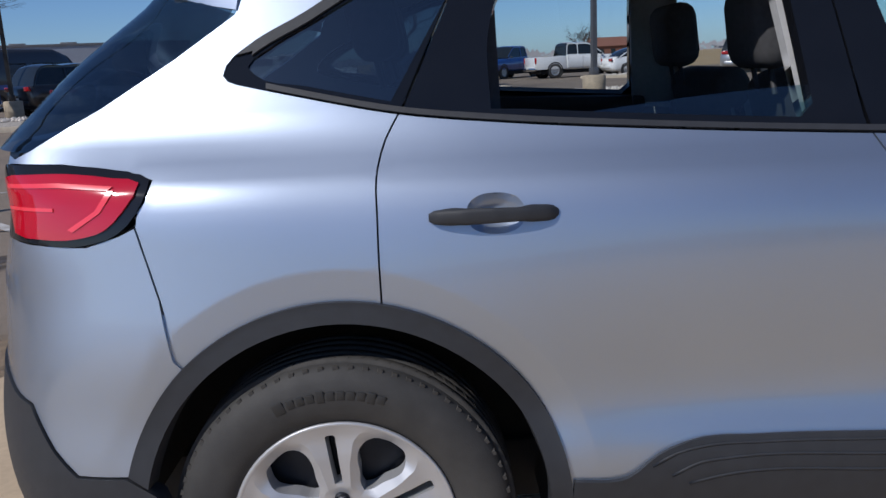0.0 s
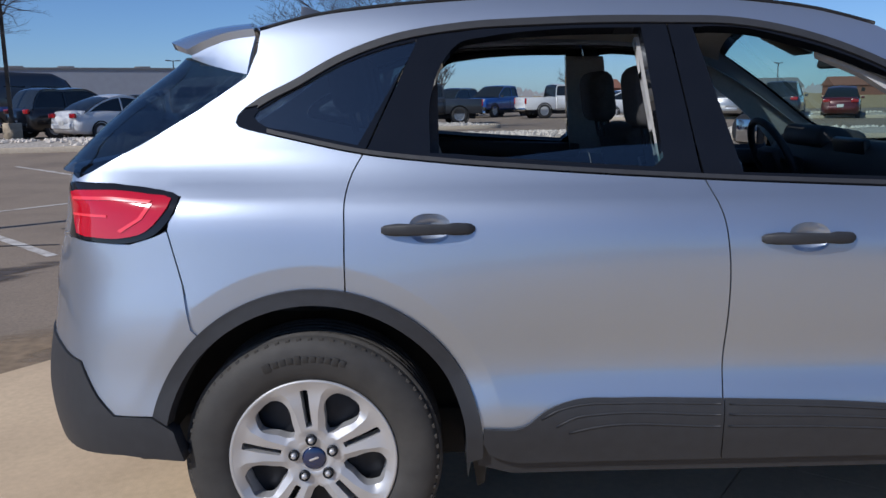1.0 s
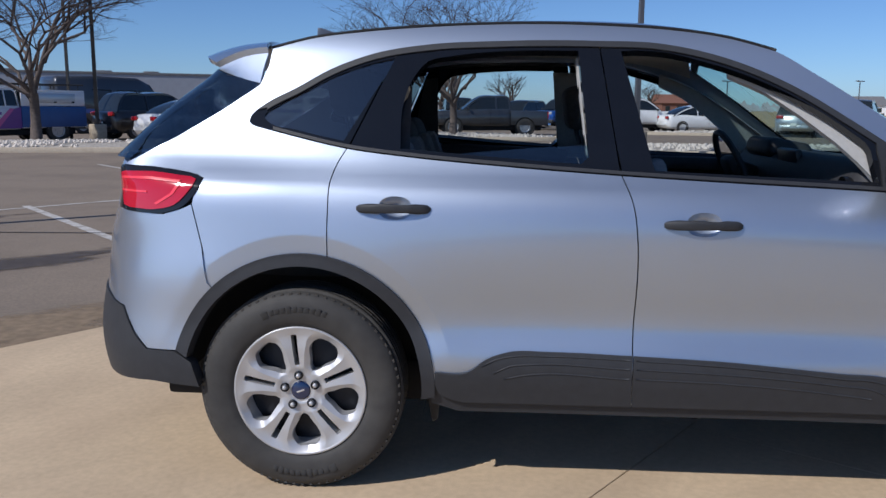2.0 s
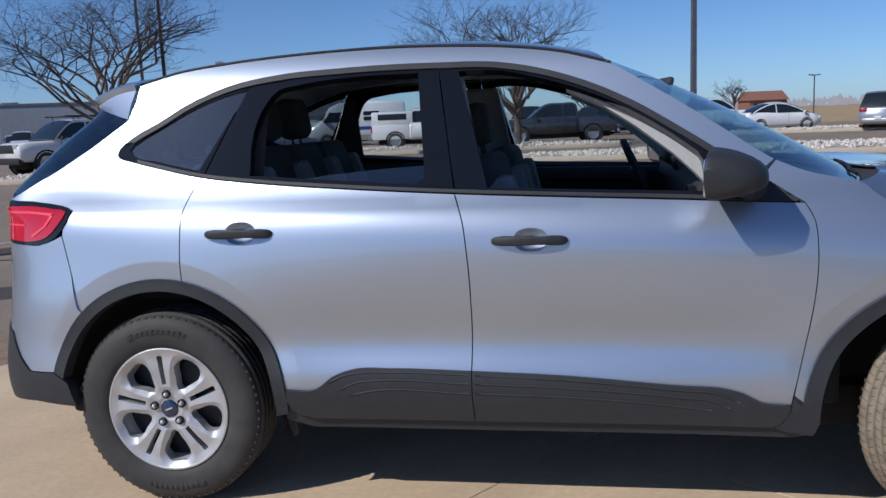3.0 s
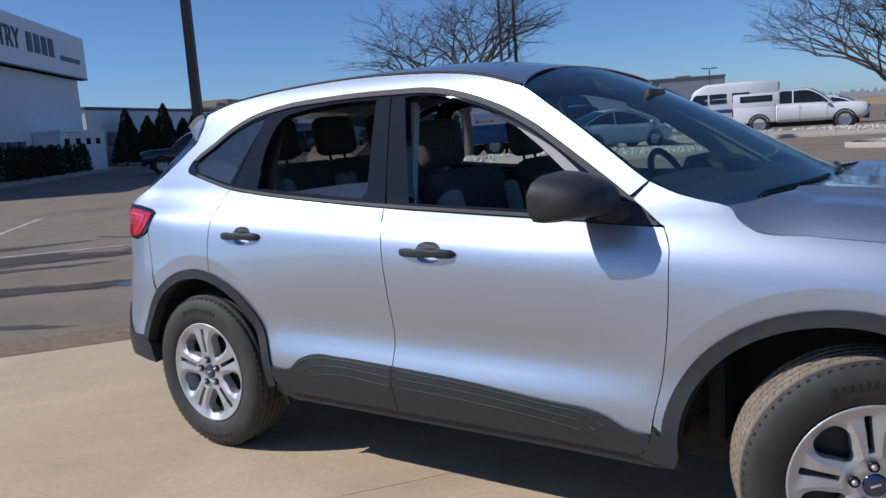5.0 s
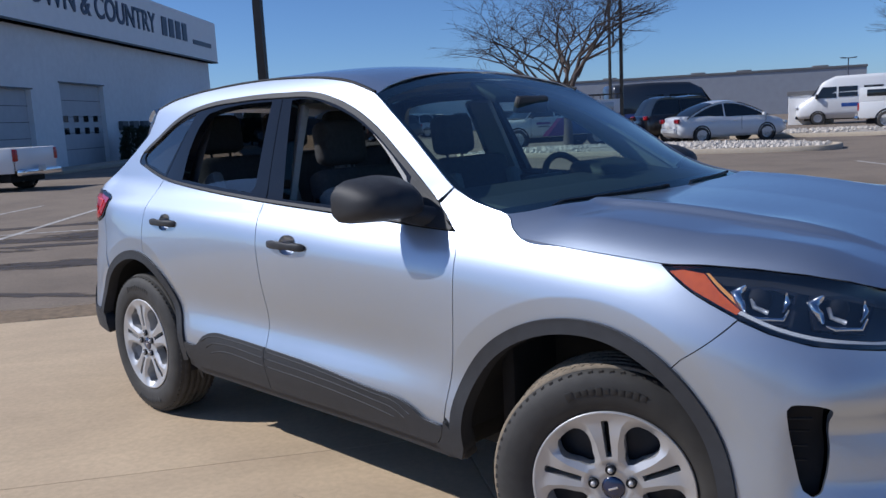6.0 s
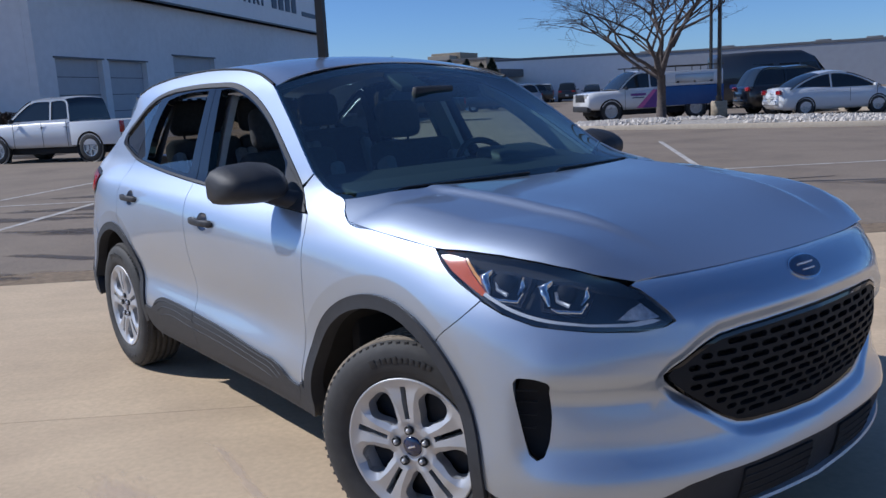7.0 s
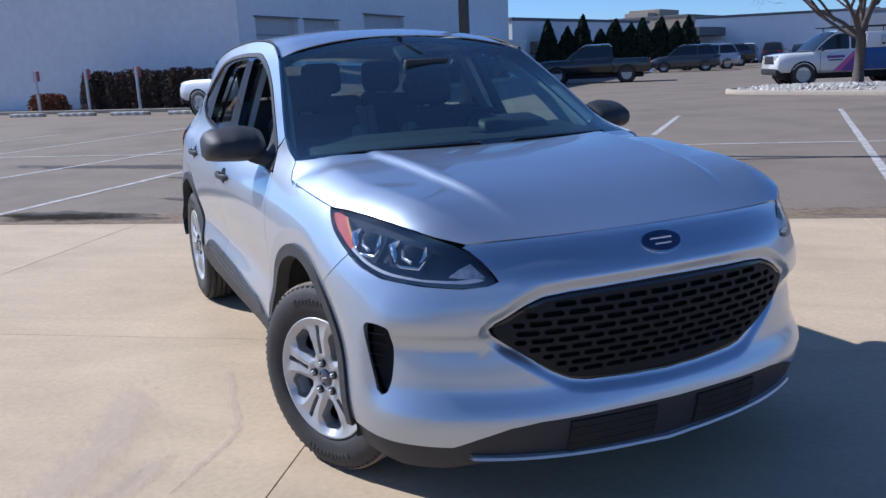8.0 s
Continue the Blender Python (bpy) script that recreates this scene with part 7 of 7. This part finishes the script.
def leafy(name, label, category, x, y, sx, sy, h, n, material, seed, rz=0, leaf=.10, shape="mound", group=""):
    """A shrub or evergreen of many small leaf clumps round a few stems."""
    rng = random.Random(seed)
    t = thing(name, label, category, at=(x, y, -.012), rz=rz, group=group)
    stems = bmesh.new()
    for k in range(7):
        a, q = rng.uniform(0, 6.28), rng.uniform(.1, .6)
        tube([(sx * .3 * math.cos(a) * q, sy * .3 * math.sin(a) * q, 0), (sx * .5 * math.cos(a) * q, sy * .5 * math.sin(a) * q, h * .8)], [.03, .012], 5, stems)
    part("stem", stems, BARK, t, "thin stems")
    vs, fs = [], []
    for _ in range(n):
        z = rng.random()
        if shape == "cone":
            rr = (1 - z) ** .8 * math.sqrt(rng.uniform(.35, 1))
            z = z * .97 + .02
        else:
            rr = math.sqrt(rng.uniform(.25, 1)) * (1 - .35 * z ** 3)
        a = rng.uniform(0, 6.28)
        lump = 1 + .16 * math.sin(3 * a + seed) + .12 * math.sin(7 * a + 4 * z)
        p = Vector((sx / 2 * rr * lump * math.cos(a), sy / 2 * rr * lump * math.sin(a), h * (.06 + .94 * z) * (1 + .06 * math.sin(5 * a))))
        u = Vector((rng.uniform(-1, 1), rng.uniform(-1, 1), rng.uniform(-1, 1))).normalized()
        w = u.cross(Vector((rng.uniform(-1, 1), rng.uniform(-1, 1), rng.uniform(-1, 1)))).normalized()
        s = leaf * rng.uniform(.6, 1.4)
        b = len(vs)
        vs += [tuple(p + u * s), tuple(p - u * s * .5 + w * s * .6), tuple(p - u * s * .5 - w * s * .6)]
        fs.append((b, b + 1, b + 2))
    me = bpy.data.meshes.new("foliage")
    me.from_pydata(vs, [], fs)
    me.materials.append(material)
    f = new("foliage", me)
    f.parent = t
    return t


rz_l = math.degrees(math.atan2(LD.y, LD.x))
for k in range(6):
    p = CORNER_P + LN * 2.0 + LD * (.3 + 1.15 * k)
    leafy("hedge", "clipped brown winter hedge against the white wall", "hedge", p.x, p.y, 1.5, 1.3, 1.50 + .08 * (k % 2), 6500, HEDGE, 60 + k, rz_l, .055, group="hedge row")
p = CORNER_P + LN * 2.0 + LD * 8.9
leafy("shrub", "low russet shrub against the white wall", "shrub", p.x, p.y, 2.0, 1.2, .75, 1800, RUSSET, 71, rz_l, .08)
for k, s in enumerate((3.0, 9.0, 13.5, 18.5, 23)):
    q = Vector((C0[0], C0[1], 0)) + Vector((-.67, .74, 0)) * (15.4 + k * 2.9) + Vector((.74, .67, 0)) * 1.6
    leafy("shrub", "round dark shrub along the shop front", "shrub", q.x, q.y, 2.1, 1.7, 1.75, 2400, EVER, 80 + k, 0, .09, group="shop front shrubs")
POSTWHITE = mat("white_sign_post", (0.62, 0.62, 0.62), 0.6, vary=0.06)
SIGNRED = mat("faded_red_sign", (0.40, 0.10, 0.10), 0.6, vary=0.1)
for s in (11.1, 8.4, 5.6, 2.95):
    p = CORNER_P + LN * 2.9 + LD * s
    g = thing("sign_post", "white post with a small faded red sign", "sign", at=(p.x, p.y, -.012), rz=rz_l - 90, group="stall signs")
    part("post", box(.09, .09, 1.75, at(0, 0, .875), bevel=.01), POSTWHITE, g, "white post", smooth=False)
    part("sign", box(.03, .34, .42, at(.06, 0, 1.55), bevel=.005), SIGNRED, g, "faded red sign", smooth=False)
    part("lettering", box(.006, .22, .05, at(.078, 0, 1.60)), POSTWHITE, g, "pale lettering bar", smooth=False)
for s in (6.74, 4.15, 1.53, -1.2, 9.4):
    p = CORNER_P + LN * 5.0 + LD * s
    g = thing("wheel_stop", "white-banded concrete wheel stop", "wheel stop", at=(p.x, p.y, -.012), rz=rz_l, group="wheel stops")
    part("bar", box(1.85, .16, .13, at(0, 0, .065), bevel=.03), KERB, g, "concrete bar")
    for k in (-.6, -.2, .2, .6):
        part("band", box(.22, .168, .132, at(k, 0, .067), bevel=.03), POSTWHITE, g, "white band")
tagged(part("kerb", box(26, .18, .15, Matrix.Translation(CORNER_P + LN * 3.4 + LD * 11 + Vector((0, 0, .05))) @ Matrix.Rotation(radians(rz_l), 4, "Z"), bevel=.02), KERB), "concrete kerb along the planting strip", "kerb", kind="structure")
tagged(part("kerb", box(24, 1.9, .16, at(-38.2, 18.7, .05) @ Matrix.Rotation(radians(SIGN_RZ), 4, "Z"), bevel=.02), KERB), "pale concrete walk along the shop front", "kerb", kind="structure")

# low buildings, evergreens, store and warehouses
def block(name, label, x, y, sx, sy, h, rz, wallm, windows=0, band=None, roof_over=.15):
    b = thing(name, label, "building", at=(x, y, -.012), rz=rz)
    part("wall", box(sx, sy, h, at(0, 0, h / 2), bevel=.02), wallm, b, smooth=False)
    part("roof", box(sx + roof_over, sy + roof_over, .25, at(0, 0, h + .10), bevel=.02), ROOFGREY if band is None else band, b, "roof edge", smooth=False)
    for k in range(windows):
        for s in (-1, 1):
            part("window", box(1.2, .08, 1.0, at(-sx / 2 + sx * (k + .5) / windows, s * (sy / 2 + .01), h * .5)), VGLASS, b, "dark window", smooth=False)
    return b


leaf_row = [(-53.6, 35.2, 4.1), (-52.9, 36.6, 3.5), (-52.2, 37.6, 4.3)] + [(-51.6 + .24 * k + .5 * (k % 2), 38.9 + .56 * k, 3.2 + .35 * ((k * 7) % 3)) for k in range(12)]
for k, (x, y, h) in enumerate(leaf_row):
    leafy("evergreen", "dark columnar evergreen in a row", "tree", x, y, 2.7, 2.7, h, 4200, EVER, 100 + k, 0, .16, "cone", group="evergreen row")
block("low_building", "low white flat-roofed building behind evergreens", -64, 41, 26, 10, 4.3, 118, WALLWHITE, 4)
st = block("store", "distant tan store with a raised parapet", -82, 69, 16, 14, 5.2, 118, BASECON, 3)
part("parapet", box(6, 4, 1.2, at(-1, 0, 5.8), bevel=.03), BASECON, st, "raised parapet", smooth=False)
part("parapet", box(2.6, 3, .8, at(-5, 0, 5.6), bevel=.03), KERB, st, "raised parapet", smooth=False)
cn = thing("canopy", "dark flat drive-through canopy on posts", "canopy", at=(-62, 57, -.012), rz=118)
part("deck", box(11, 6, .8, at(0, 0, 3.1), bevel=.03), TRIMDARK, cn, "dark canopy deck", smooth=False)
for sx in (-4.5, 4.5):
    for sy in (-2, 2):
        part("post", box(.3, .3, 2.7, at(sx, sy, 1.35)), KERB, cn, smooth=False)
block("white_building", "tall plain white metal building", -60.5, 66, 9.5, 14, 4.4, 135, FASCIA)
wh = block("warehouse", "long grey metal warehouse across the lot", -50.5, 94, 42, 24, 4.6, 28.5, WALLGREY)
for k in (-15, -6, 4, 9, 17):
    part("roof_unit", box(1.6, 1.2, .6, at(k, -8, 4.8), bevel=.05), ROOFGREY, wh, "roof unit")
block("white_warehouse", "long white warehouse at the lot's end", -71, 84, 20, 20, 3.8, 40, FASCIA)
block("shed", "small white shed with a dark roof", -15.0, 48, 2.4, 2.4, 1.7, 20, FASCIA)


def house(x, y, rz, sx, sy, h, wallm, label):
    b = thing("house", label, "house", at=(x, y, -.012), rz=rz, group="distant houses")
    part("wall", box(sx, sy, h, at(0, 0, h / 2)), wallm, b, smooth=False)
    rf = extrude_outline([(-sy / 2 - .4, h), (sy / 2 + .4, h), (0, h + sy * .28)], sx + .8, at(-sx / 2 - .4, 0, 0) @ Matrix.Rotation(radians(-90), 4, "Z"))
    part("roof", rf, ROOFGREY if wallm is not BRICKRED else BRICKRED, b, "pitched roof", smooth=False)
    for k in range(3):
        part("window", box(1.0, .1, 1.1, at(-sx / 3 + k * sx / 3, -sy / 2 - .02, h * .55)), VGLASS, b, "dark window", smooth=False)
    return b


house(40, 190, 10, 8, 7, 2.6, BRICKRED, "distant brick house with pitched roof")
house(98, 235, 0, 14, 9, 2.6, FASCIA, "distant white house with grey roof")
house(125, 240, -5, 16, 9, 2.8, BRICKRED, "distant brick house with grey roof")
rngf = random.Random(7)
vs, fs = [], []
for k in range(5200):
    a = radians(rngf.uniform(-15, 205))
    d = rngf.uniform(420, 620)
    w = noise.noise((a * 9, 0, 0)) * .5 + .5
    p = Vector((d * math.cos(a), d * math.sin(a), rngf.random() * (1 + 3 * w)))
    s = rngf.uniform(.7, 2.2)
    b = len(vs)
    t = Vector((-math.sin(a), math.cos(a), 0))
    vs += [tuple(p + t * s), tuple(p - t * s), tuple(p + Vector((0, 0, s * 1.6)))]
    fs.append((b, b + 1, b + 2))
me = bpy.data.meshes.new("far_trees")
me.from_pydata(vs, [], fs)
# distance haze is mixed into the trees' pale bluish base colour
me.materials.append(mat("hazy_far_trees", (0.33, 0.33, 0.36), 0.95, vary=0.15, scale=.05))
tagged(new("far_trees", me), "bare tree line on the horizon, coloured pale for haze", "trees", kind="stuff")
